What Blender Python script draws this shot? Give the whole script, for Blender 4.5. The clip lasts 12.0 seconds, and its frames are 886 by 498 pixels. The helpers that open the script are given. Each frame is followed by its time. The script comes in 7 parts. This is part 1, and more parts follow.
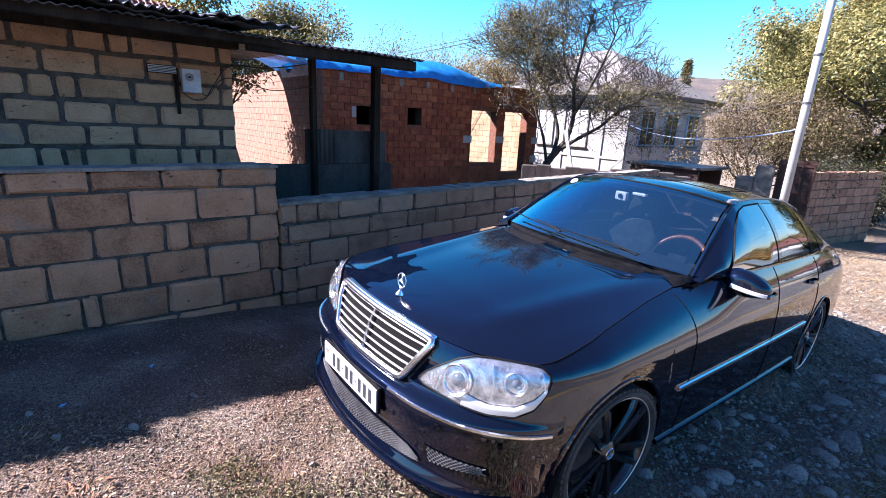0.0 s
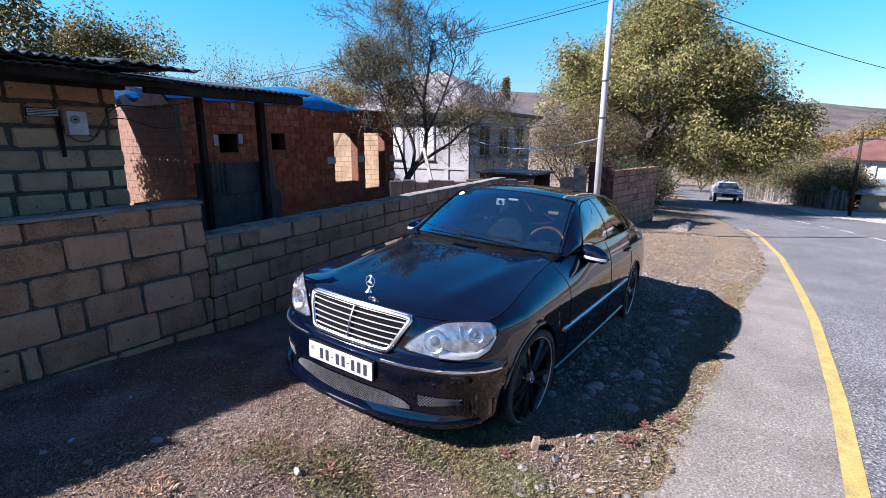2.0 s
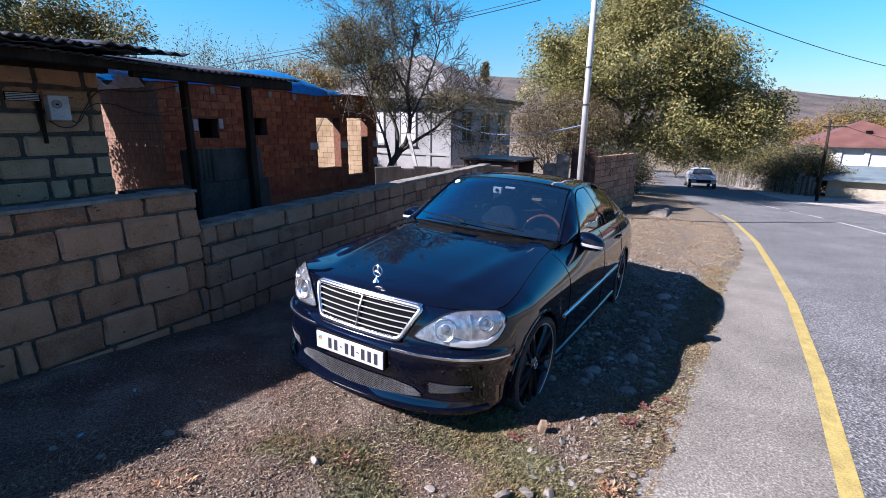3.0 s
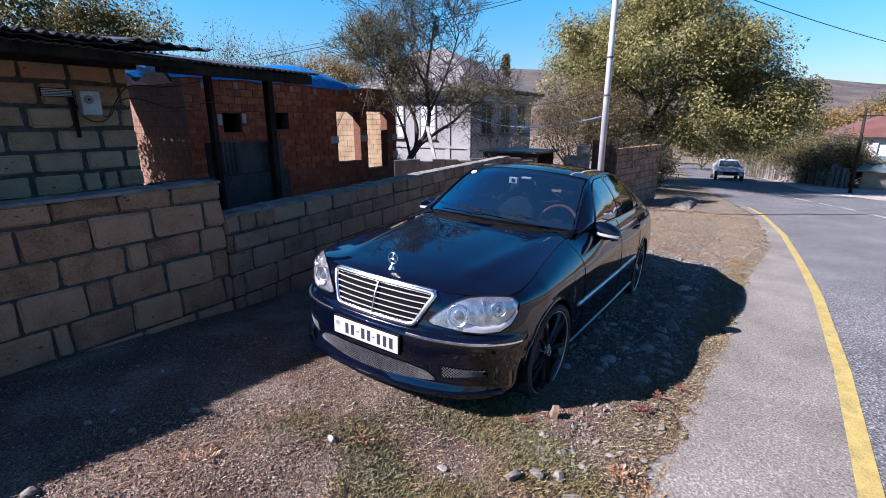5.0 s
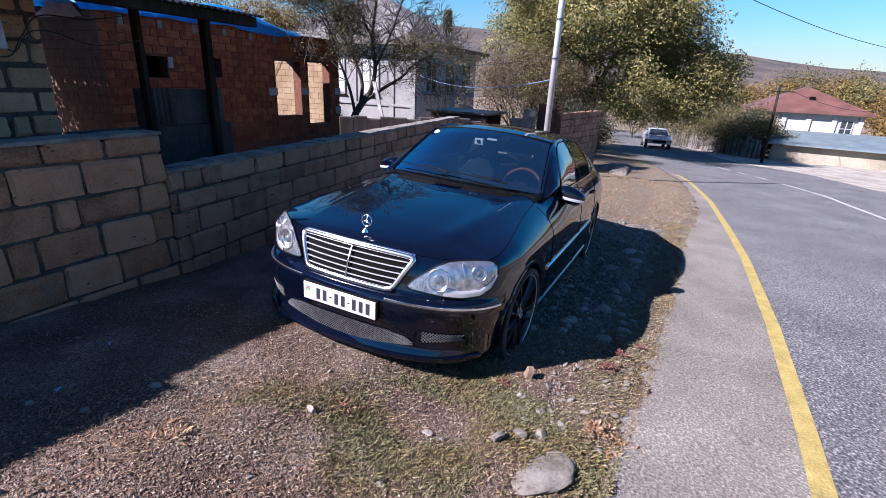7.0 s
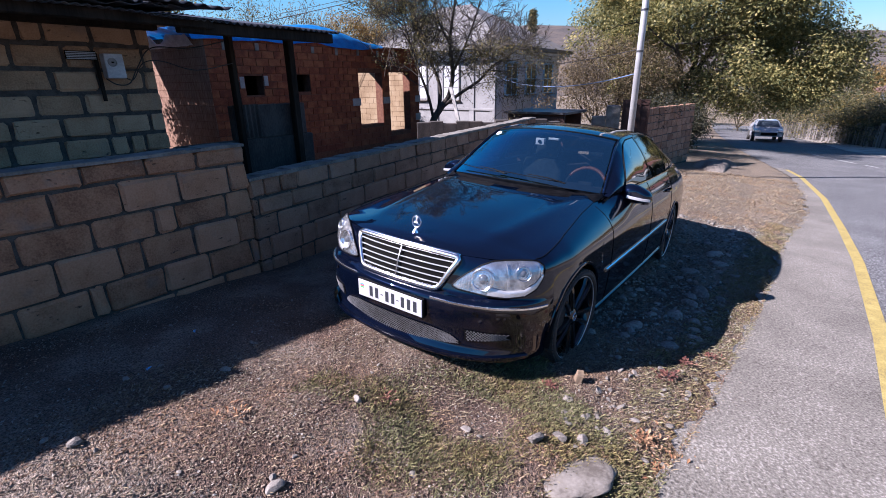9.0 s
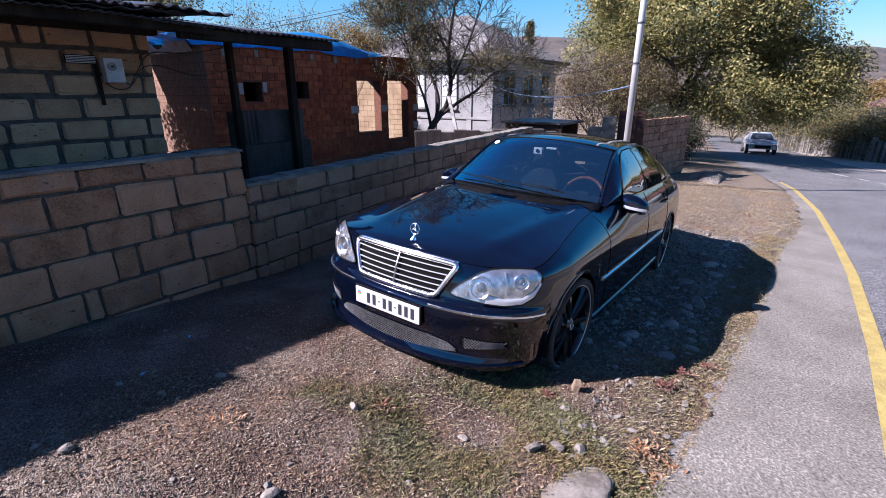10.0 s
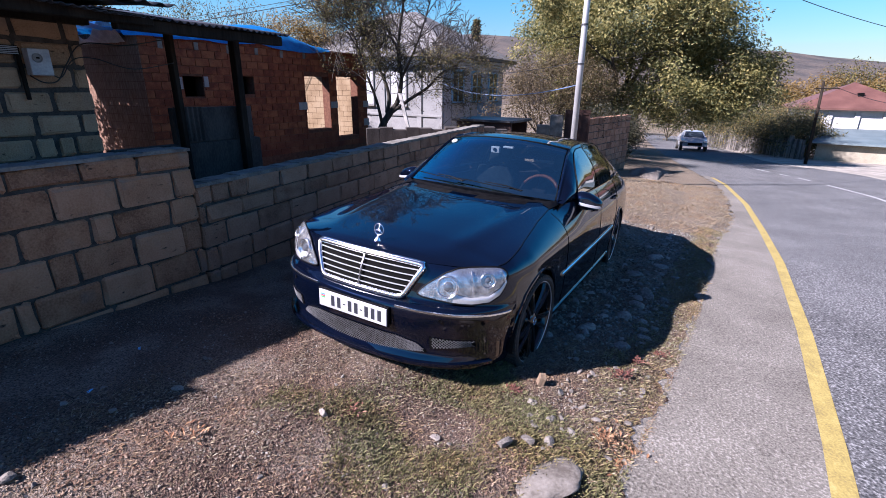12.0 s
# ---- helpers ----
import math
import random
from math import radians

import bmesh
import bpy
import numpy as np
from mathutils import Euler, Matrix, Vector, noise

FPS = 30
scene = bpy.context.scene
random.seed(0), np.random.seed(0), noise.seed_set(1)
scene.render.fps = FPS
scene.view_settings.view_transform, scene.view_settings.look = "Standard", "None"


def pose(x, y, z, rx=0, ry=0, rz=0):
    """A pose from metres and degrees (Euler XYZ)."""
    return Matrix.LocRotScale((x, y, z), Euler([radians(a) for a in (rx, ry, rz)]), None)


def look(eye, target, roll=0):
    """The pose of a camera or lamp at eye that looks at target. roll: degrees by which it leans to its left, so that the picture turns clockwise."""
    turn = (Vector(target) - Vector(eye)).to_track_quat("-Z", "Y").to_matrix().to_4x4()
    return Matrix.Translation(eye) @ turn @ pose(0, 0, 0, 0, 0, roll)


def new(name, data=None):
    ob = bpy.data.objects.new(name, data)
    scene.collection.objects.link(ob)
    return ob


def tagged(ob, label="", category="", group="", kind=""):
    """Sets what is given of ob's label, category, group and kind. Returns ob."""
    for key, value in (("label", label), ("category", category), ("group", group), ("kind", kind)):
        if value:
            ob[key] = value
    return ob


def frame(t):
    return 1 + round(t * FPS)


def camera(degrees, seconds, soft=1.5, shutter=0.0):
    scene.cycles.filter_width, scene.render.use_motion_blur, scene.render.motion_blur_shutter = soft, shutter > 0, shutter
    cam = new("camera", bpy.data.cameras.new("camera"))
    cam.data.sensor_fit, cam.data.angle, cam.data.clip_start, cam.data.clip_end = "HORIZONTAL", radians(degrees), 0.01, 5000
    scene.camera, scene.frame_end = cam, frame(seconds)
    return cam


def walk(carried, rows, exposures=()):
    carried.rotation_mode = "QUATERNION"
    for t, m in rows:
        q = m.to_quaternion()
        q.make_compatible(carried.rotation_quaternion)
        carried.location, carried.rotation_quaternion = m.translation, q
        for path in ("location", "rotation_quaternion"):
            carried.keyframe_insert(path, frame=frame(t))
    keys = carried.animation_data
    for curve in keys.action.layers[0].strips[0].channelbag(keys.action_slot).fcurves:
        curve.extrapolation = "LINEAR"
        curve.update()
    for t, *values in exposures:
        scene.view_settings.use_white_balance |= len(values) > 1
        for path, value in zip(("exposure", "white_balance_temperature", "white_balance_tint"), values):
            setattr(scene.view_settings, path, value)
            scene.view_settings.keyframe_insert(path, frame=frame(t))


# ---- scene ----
cam = camera(87.0, 12.0, soft=0.9)
ROWS = [
    (0.0, -0.205, -0.005, 1.481, -38.68, -15.14, -2.75),
    (0.5, -0.479, -0.074, 1.523, -44.94, -14.33, -2.14),
    (1.0, -0.773, -0.000, 1.541, -50.76, -13.99, -1.50),
    (1.5, -0.963, -0.035, 1.572, -55.01, -13.40, -1.08),
    (2.0, -1.116, -0.120, 1.587, -57.57, -12.90, -0.17),
    (2.5, -1.182, -0.050, 1.608, -58.92, -13.34, 0.05),
    (2.7, -1.200, 0.036, 1.617, -59.43, -14.01, -0.24),
    (4.3, -1.253, -0.092, 1.581, -61.66, -15.48, -0.60),
    (4.5, -1.241, -0.090, 1.583, -60.98, -15.36, -0.85),
    (5.0, -1.252, -0.039, 1.587, -57.80, -15.37, 0.09),
    (5.5, -1.273, 0.044, 1.593, -61.72, -16.19, -1.43),
    (6.0, -1.280, 0.165, 1.577, -64.68, -18.86, -3.31),
    (6.5, -1.284, 0.196, 1.573, -65.60, -18.77, -3.76),
    (7.0, -1.293, 0.215, 1.566, -64.94, -19.93, -2.59),
    (7.5, -1.298, 0.226, 1.566, -62.53, -19.77, -1.70),
    (7.7, -1.300, 0.225, 1.571, -60.00, -19.45, -1.15),
    (9.3, -1.215, -0.049, 1.565, -54.52, -19.09, 1.00),
    (9.5, -1.218, -0.055, 1.563, -54.23, -18.50, 1.21),
    (10.0, -1.233, -0.000, 1.564, -55.36, -18.69, 0.03),
    (10.5, -1.278, 0.132, 1.561, -56.31, -19.52, -1.55),
    (11.0, -1.303, 0.215, 1.553, -59.42, -20.86, -1.71),
    (11.5, -1.297, 0.192, 1.554, -62.41, -20.27, -0.96),
    (12.0, -1.273, 0.078, 1.580, -61.45, -19.02, -0.70),
]
EXPOSURES = [(0.0, 2.52, 5830, 28), (0.5, 2.42, 5830, 27), (1.0, 2.14, 5780, 26), (1.5, 1.94, 5730, 25), (2.5, 1.68, 5680, 23), (4.5, 1.58, 5680, 25), (7.5, 1.54, 5680, 28), (9.5, 1.59, 5680, 29), (12.0, 1.6, 5680, 29)]
walk(cam, [(t, pose(x, y, z, 90 + pitch, roll, yaw)) for t, x, y, z, yaw, pitch, roll in ROWS], EXPOSURES)

# ---- light ----
SUN_EL, SUN_AZ = 36.8, 135.0          # degrees; direction towards the sun, from +x anticlockwise
world = bpy.data.worlds.new("sky_world")
scene.world = world
world.use_nodes = True
wn = world.node_tree.nodes
sky = wn.new("ShaderNodeTexSky")
sky.sky_type, sky.sun_disc = "NISHITA", False
sky.sun_elevation, sky.sun_rotation = radians(SUN_EL), radians(90 - SUN_AZ)
sky.air_density, sky.dust_density, sky.ozone_density = 1.0, 0.1, 1.6
rich = wn.new("ShaderNodeHueSaturation")
# the sky is turquoise low down and a deeper blue overhead
where = wn.new("ShaderNodeTexCoord")
split = wn.new("ShaderNodeSeparateXYZ")
world.node_tree.links.new(where.outputs["Generated"], split.inputs[0])
for socket, start, stop, low, high in (("Hue", 0.26, 0.60, 0.478, 0.510), ("Saturation", 0.40, 0.85, 1.5, 1.05), ("Value", 0.02, 0.28, 0.66, 1.36)):
    grade = wn.new("ShaderNodeMapRange")
    for k, v in enumerate((start, stop, low, high)):
        grade.inputs[k + 1].default_value = v
    world.node_tree.links.new(split.outputs["Z"], grade.inputs[0])
    world.node_tree.links.new(grade.outputs[0], rich.inputs[socket])
world.node_tree.links.new(sky.outputs[0], rich.inputs["Color"])
world.node_tree.links.new(rich.outputs[0], wn["Background"].inputs[0])
fade = wn.new("ShaderNodeMapRange")
for k, v in enumerate((0.30, 0.72, 0.048, 0.024)):
    fade.inputs[k + 1].default_value = v
world.node_tree.links.new(split.outputs["Z"], fade.inputs[0])
world.node_tree.links.new(fade.outputs[0], wn["Background"].inputs[1])
sun_data = bpy.data.lights.new("sun", "SUN")
sun_data.energy, sun_data.angle, sun_data.color = 5.5, radians(0.5), (1.0, 0.93, 0.83)
sun = new("sun", sun_data)
se, sa = radians(SUN_EL), radians(SUN_AZ)
SUN_DIR = Vector((math.cos(se) * math.cos(sa), math.cos(se) * math.sin(sa), math.sin(se)))
sun.matrix_world = look(SUN_DIR * 60, (0, 0, 0))

# ---- materials ----
def material(name, base=(0.5, 0.5, 0.5), rough=0.7, metal=0.0, coat=0.0, spec=0.5):
    m = bpy.data.materials.new(name)
    m.use_nodes = True
    b = m.node_tree.nodes["Principled BSDF"]
    b.inputs["Base Color"].default_value = (*base, 1)
    b.inputs["Roughness"].default_value = rough
    b.inputs["Metallic"].default_value = metal
    b.inputs["Coat Weight"].default_value = coat
    b.inputs["Coat Roughness"].default_value = 0.03
    b.inputs["Specular IOR Level"].default_value = spec
    return m


def tree_of(m):
    return m.node_tree, m.node_tree.nodes, m.node_tree.links, m.node_tree.nodes["Principled BSDF"]


def ramp(nodes, stops):
    r = nodes.new("ShaderNodeValToRGB")
    e = r.color_ramp.elements
    while len(e) < len(stops):
        e.new(0.5)
    for k, (p, c) in zip(e, stops):
        k.position, k.color = p, (*c, 1)
    return r


def varied(name, stops, scale=8.0, fine=60.0, rough=0.85, bump=0.3, per_object=0.0, metal=0.0, detail=6.0, dist=0.01, stretch=(1, 1, 1), fine_mix=0.35):
    """A surface that varies at two scales in object space, with relief."""
    m = material(name, rough=rough, metal=metal)
    nt, n, l, b = tree_of(m)
    tc = n.new("ShaderNodeTexCoord")
    mp = n.new("ShaderNodeMapping")
    mp.inputs["Scale"].default_value = stretch
    oi = n.new("ShaderNodeObjectInfo")
    off = n.new("ShaderNodeVectorMath")
    off.operation = "SCALE"
    off.inputs[0].default_value = (37.0, 19.0, 53.0)
    l.new(oi.outputs["Random"], off.inputs["Scale"])
    add = n.new("ShaderNodeVectorMath")
    l.new(tc.outputs["Object"], add.inputs[0])
    l.new(off.outputs[0], add.inputs[1])
    l.new(add.outputs[0], mp.inputs[0])
    big = n.new("ShaderNodeTexNoise")
    big.inputs["Scale"].default_value, big.inputs["Detail"].default_value = scale, detail
    small = n.new("ShaderNodeTexNoise")
    small.inputs["Scale"].default_value, small.inputs["Detail"].default_value = fine, 4.0
    l.new(mp.outputs[0], big.inputs["Vector"])
    l.new(mp.outputs[0], small.inputs["Vector"])
    mix = n.new("ShaderNodeMix")
    mix.inputs[0].default_value = fine_mix
    l.new(big.outputs["Fac"], mix.inputs[2])
    l.new(small.outputs["Fac"], mix.inputs[3])
    con = n.new("ShaderNodeMath")
    con.operation = "MULTIPLY_ADD"
    l.new(mix.outputs[0], con.inputs[0])
    con.inputs[1].default_value, con.inputs[2].default_value = 2.0, -0.5
    fac = con.outputs[0]
    if per_object:
        ma = n.new("ShaderNodeMath")
        ma.operation = "MULTIPLY_ADD"
        l.new(oi.outputs["Random"], ma.inputs[0])
        ma.inputs[1].default_value, ma.inputs[2].default_value = per_object, -per_object / 2
        ad = n.new("ShaderNodeMath")
        l.new(ma.outputs[0], ad.inputs[0])
        l.new(fac, ad.inputs[1])
        fac = ad.outputs[0]
    r = ramp(n, stops)
    l.new(fac, r.inputs[0])
    l.new(r.outputs[0], b.inputs["Base Color"])
    bp = n.new("ShaderNodeBump")
    bp.inputs["Strength"].default_value, bp.inputs["Distance"].default_value = bump, dist
    l.new(mix.outputs[0], bp.inputs["Height"])
    l.new(bp.outputs[0], b.inputs["Normal"])
    return m


PALE_CORNICE = varied("pale_cornice_paint", [(0.3, (0.42, 0.43, 0.45)), (0.7, (0.58, 0.59, 0.61))], 1.5, 20, 0.8, 0.1)
FAR_RED_ROOF = varied("rust_brown_roof_sheet", [(0.25, (0.085, 0.036, 0.028)), (0.75, (0.135, 0.062, 0.048))], 1.0, 20, 0.6, 0.2)
OLD_WHITEWASH = varied("greyed_whitewash", [(0.3, (0.165, 0.163, 0.16)), (0.7, (0.235, 0.232, 0.228))], 1.2, 20, 0.9, 0.15)


def block_stone(name, stops, pit=(0.05, 0.03, 0.02)):
    """Sawn shell-limestone: each block its own tone, dark pits in flat lenses, cement smears."""
    m = varied(name, stops, 6, 85, 0.95, 1.0, 0.5, dist=0.014, fine_mix=0.45)
    nt, n, l, b = tree_of(m)
    old = b.inputs["Base Color"].links[0].from_socket
    vec = n["Mapping"].outputs[0]
    flat = n.new("ShaderNodeMapping")
    flat.inputs["Scale"].default_value = (17, 17, 40)
    l.new(vec, flat.inputs[0])
    pits = n.new("ShaderNodeTexNoise")
    pits.inputs["Scale"].default_value, pits.inputs["Detail"].default_value = 1.0, 3.0
    l.new(flat.outputs[0], pits.inputs["Vector"])
    hole = n.new("ShaderNodeMapRange")
    hole.inputs[1].default_value, hole.inputs[2].default_value = 0.67, 0.76
    l.new(pits.outputs["Fac"], hole.inputs[0])
    mx = n.new("ShaderNodeMix")
    mx.data_type = "RGBA"
    mx.inputs[7].default_value = (*pit, 1)
    l.new(hole.outputs[0], mx.inputs[0])
    l.new(old, mx.inputs[6])
    smear = n.new("ShaderNodeTexNoise")
    smear.inputs["Scale"].default_value, smear.inputs["Detail"].default_value = 3.2, 5.0
    l.new(vec, smear.inputs["Vector"])
    where_smear = n.new("ShaderNodeMapRange")
    where_smear.inputs[1].default_value, where_smear.inputs[2].default_value, where_smear.inputs[4].default_value = 0.60, 0.74, 0.6
    l.new(smear.outputs["Fac"], where_smear.inputs[0])
    cem = n.new("ShaderNodeMix")
    cem.data_type = "RGBA"
    cem.inputs[7].default_value = (0.17, 0.15, 0.13, 1)
    l.new(where_smear.outputs[0], cem.inputs[0])
    l.new(mx.outputs[2], cem.inputs[6])
    l.new(cem.outputs[2], b.inputs["Base Color"])
    bp = b.inputs["Normal"].links[0].from_node
    deep = n.new("ShaderNodeMath")
    deep.operation = "MULTIPLY_ADD"
    l.new(hole.outputs[0], deep.inputs[0])
    deep.inputs[1].default_value = -0.8
    l.new(bp.inputs["Height"].links[0].from_socket, deep.inputs[2])
    l.new(deep.outputs[0], bp.inputs["Height"])
    return m


LIMESTONE = block_stone("limestone_block", [(0.1, (0.168, 0.075, 0.037)), (0.35, (0.275, 0.131, 0.068)), (0.6, (0.35, 0.176, 0.094)), (0.9, (0.415, 0.218, 0.125))])
RUBBLESTONE = block_stone("pale_tan_block", [(0.1, (0.225, 0.135, 0.074)), (0.4, (0.335, 0.208, 0.118)), (0.9, (0.45, 0.295, 0.178))])
GREYSTONE = block_stone("grey_limestone_block", [(0.1, (0.165, 0.081, 0.046)), (0.35, (0.25, 0.131, 0.077)), (0.6, (0.315, 0.172, 0.104)), (0.9, (0.385, 0.218, 0.137))])
MORTAR = varied("cement_mortar", [(0.3, (0.036, 0.031, 0.026)), (0.7, (0.080, 0.070, 0.060))], 14, 90, 0.95, 0.8)
CONCRETE = varied("concrete_cap", [(0.3, (0.1089, 0.099, 0.0842)), (0.7, (0.2079, 0.193, 0.1683))], 6, 60, 0.95, 0.6)
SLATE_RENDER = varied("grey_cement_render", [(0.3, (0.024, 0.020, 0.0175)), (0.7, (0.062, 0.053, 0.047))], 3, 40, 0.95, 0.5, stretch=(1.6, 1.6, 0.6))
BRICK = varied("red_hollow_brick", [(0.25, (0.1114, 0.0255, 0.0085)), (0.5, (0.18, 0.044, 0.0145)), (0.75, (0.245, 0.082, 0.029))], 6, 60, 0.9, 0.5, 0.35)
BRICK_MORTAR = varied("brick_mortar", [(0.3, (0.085, 0.030, 0.015)), (0.7, (0.135, 0.056, 0.03))], 14, 80, 0.95, 0.5)
OAK = varied("dark_old_timber", [(0.3, (0.010, 0.008, 0.0064)), (0.7, (0.030, 0.023, 0.0175))], 6, 60, 0.95, 0.6, stretch=(1, 1, 0.15))
OAK.node_tree.nodes["Principled BSDF"].inputs["Specular IOR Level"].default_value = 0.15
ROOF_METAL = varied("weathered_roof_sheet", [(0.3, (0.026, 0.026, 0.029)), (0.55, (0.066, 0.066, 0.072)), (0.8, (0.16, 0.148, 0.138))], 3, 40, 0.40, 0.3, metal=0.4)
TARP = varied("blue_tarpaulin", [(0.3, (0.005, 0.155, 0.47)), (0.7, (0.014, 0.25, 0.62))], 4, 30, 0.42, 0.5, dist=0.03)
def let_through(m, share):
    """Thin sheet: part of the light passes through, scattered."""
    nt, n, l, b = tree_of(m)
    tr = n.new("ShaderNodeBsdfTranslucent")
    l.new(b.inputs["Base Color"].links[0].from_socket, tr.inputs[0])
    mx = n.new("ShaderNodeMixShader")
    mx.inputs[0].default_value = share
    l.new(b.outputs[0], mx.inputs[1])
    l.new(tr.outputs[0], mx.inputs[2])
    l.new(mx.outputs[0], n["Material Output"].inputs[0])


let_through(TARP, 0.22)
FOIL = varied("white_plastic_foil", [(0.3, (0.42, 0.40, 0.38)), (0.7, (0.62, 0.60, 0.57))], 6, 40, 0.5, 0.4, dist=0.02)
let_through(FOIL, 0.4)
WHITEWASH = varied("whitewashed_wall", [(0.3, (0.2435, 0.2395, 0.2314)), (0.7, (0.3166, 0.3126, 0.3045))], 1.2, 20, 0.9, 0.1)
GREYWALL = varied("grey_stone_wall", [(0.3, (0.2138, 0.2067, 0.1995)), (0.7, (0.3136, 0.3065, 0.2923))], 2.5, 25, 0.9, 0.3)
SLATE_ROOF = varied("grey_sheet_roof", [(0.3, (0.10, 0.095, 0.09)), (0.7, (0.165, 0.158, 0.15))], 1.5, 15, 0.8, 0.2)
RED_ROOF = varied("red_roof_sheet", [(0.25, (0.12, 0.034, 0.024)), (0.75, (0.19, 0.06, 0.044))], 1.0, 20, 0.7, 0.2)
ASPHALT = varied("worn_asphalt", [(0.25, (0.026, 0.0258, 0.0258)), (0.42, (0.073, 0.072, 0.0715)), (0.6, (0.124, 0.1225, 0.121)), (0.8, (0.31, 0.307, 0.30))], 0.9, 62, 0.9, 1.0, dist=0.014, fine_mix=0.85)
SHOULDER = varied("dusty_asphalt_shoulder", [(0.22, (0.066, 0.058, 0.047)), (0.42, (0.130, 0.117, 0.097)), (0.6, (0.170, 0.155, 0.131)), (0.8, (0.30, 0.278, 0.242))], 1.6, 75, 0.95, 1.0, dist=0.010, fine_mix=0.70)
FAR_DUST = varied("pale_roadside_dust", [(0.3, (0.20, 0.178, 0.146)), (0.7, (0.35, 0.318, 0.268))], 1.2, 40, 0.95, 0.6, dist=0.012)
YELLOW = varied("yellow_road_paint", [(0.12, (0.12, 0.10, 0.06)), (0.33, (0.25, 0.19, 0.055)), (0.6, (0.33, 0.255, 0.07)), (0.85, (0.40, 0.33, 0.12))], 9, 80, 0.85, 1.0, dist=0.008, fine_mix=0.55)
WHITE_PAINT = varied("white_road_paint", [(0.3, (0.264, 0.264, 0.2534)), (0.7, (0.396, 0.396, 0.3854))], 5, 120, 0.8, 0.3)
PEBBLE = varied("river_stone", [(0.25, (0.10, 0.088, 0.076)), (0.5, (0.19, 0.168, 0.145)), (0.75, (0.28, 0.25, 0.215))], 6, 60, 0.9, 0.5, 0.5)
BARK = varied("bark", [(0.3, (0.02145, 0.01716, 0.01287)), (0.7, (0.06435, 0.05148, 0.03861))], 10, 50, 0.95, 0.8, stretch=(1, 1, 0.2))
GALV = varied("galvanised_pole", [(0.3, (0.33, 0.33, 0.33)), (0.7, (0.4356, 0.4356, 0.429))], 3, 40, 0.45, 0.1, metal=0.3)
DARK = material("dark_interior", (0.002, 0.002, 0.002), 0.9, spec=0.1)


def leaf_material(name, stops):
    m = material(name, rough=0.6)
    nt, n, l, b = tree_of(m)
    g = n.new("ShaderNodeNewGeometry")
    r = ramp(n, stops)
    l.new(g.outputs["Random Per Island"], r.inputs[0])
    l.new(r.outputs[0], b.inputs["Base Color"])
    tr = n.new("ShaderNodeBsdfTranslucent")
    l.new(r.outputs[0], tr.inputs[0])
    mx = n.new("ShaderNodeMixShader")
    mx.inputs[0].default_value = 0.36
    l.new(b.outputs[0], mx.inputs[1])
    l.new(tr.outputs[0], mx.inputs[2])
    l.new(mx.outputs[0], n["Material Output"].inputs[0])
    return m


LEAF_WALNUT = leaf_material("walnut_leaves", [(0.0, (0.045, 0.056, 0.02)), (0.35, (0.135, 0.138, 0.044)), (0.75, (0.255, 0.228, 0.073)), (1.0, (0.40, 0.33, 0.12))])
LEAF_DRY = leaf_material("sparse_autumn_leaves", [(0.0, (0.045, 0.035, 0.018)), (0.5, (0.11, 0.085, 0.04)), (1.0, (0.20, 0.145, 0.07))])
LEAF_YARD = leaf_material("yard_tree_leaves", [(0.0, (0.035, 0.042, 0.013)), (0.4, (0.09, 0.088, 0.024)), (0.8, (0.16, 0.128, 0.034)), (1.0, (0.30, 0.21, 0.05))])
LEAF_ORANGE = leaf_material("orange_leaves", [(0.0, (0.11, 0.068, 0.018)), (0.5, (0.22, 0.14, 0.036)), (1.0, (0.33, 0.22, 0.065))])
LEAF_FRUIT = leaf_material("fruit_tree_leaves", [(0.0, (0.04, 0.04, 0.014)), (0.5, (0.10, 0.09, 0.027)), (1.0, (0.20, 0.155, 0.05))])
# leaf colour darkened to stand for shade under the walnut and by the wall
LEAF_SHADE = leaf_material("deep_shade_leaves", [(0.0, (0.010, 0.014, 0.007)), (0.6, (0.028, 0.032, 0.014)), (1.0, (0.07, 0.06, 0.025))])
LEAF_DARK = leaf_material("dark_leaves", [(0.0, (0.026, 0.036, 0.014)), (0.5, (0.085, 0.09, 0.036)), (0.85, (0.19, 0.145, 0.055)), (1.0, (0.30, 0.21, 0.08))])


# ---- helpers ----
def mesh_of(name, bm, mat=None, smooth=False):
    me = bpy.data.meshes.new(name)
    bm.normal_update()
    bm.to_mesh(me)
    bm.free()
    if mat:
        me.materials.append(mat)
    if smooth:
        me.shade_smooth()
    return me


def raw_mesh(name, verts, faces, mat=None, smooth=False):
    me = bpy.data.meshes.new(name)
    me.from_pydata([tuple(v) for v in verts], [], faces)
    me.update()
    if mat:
        me.materials.append(mat)
    if smooth:
        me.shade_smooth()
    return me


def part(name, bm, mat, parent, label="", m=None, smooth=False):
    me = bm if isinstance(bm, bpy.types.Mesh) else mesh_of(name, bm, mat, smooth)
    ob = new(name, me)
    ob.parent = parent
    if m is not None:
        ob.matrix_basis = m
    if label:
        tagged(ob, label)
    return ob


def thing(name, m=None, label="", category="", group="", kind=""):
    ob = new(name)
    if m is not None:
        ob.matrix_world = m
    return tagged(ob, label, category, group, kind)


def box(bm, lo, hi, bevel=0.0, seg=1):
    r = bmesh.ops.create_cube(bm, size=1)
    v = r["verts"]
    for p in v:
        p.co = Vector([lo[k] + (p.co[k] + 0.5) * (hi[k] - lo[k]) for k in range(3)])
    if bevel:
        e = list({e for p in v for e in p.link_edges})
        bmesh.ops.bevel(bm, geom=e, offset=bevel, segments=seg, affect="EDGES", profile=0.6)


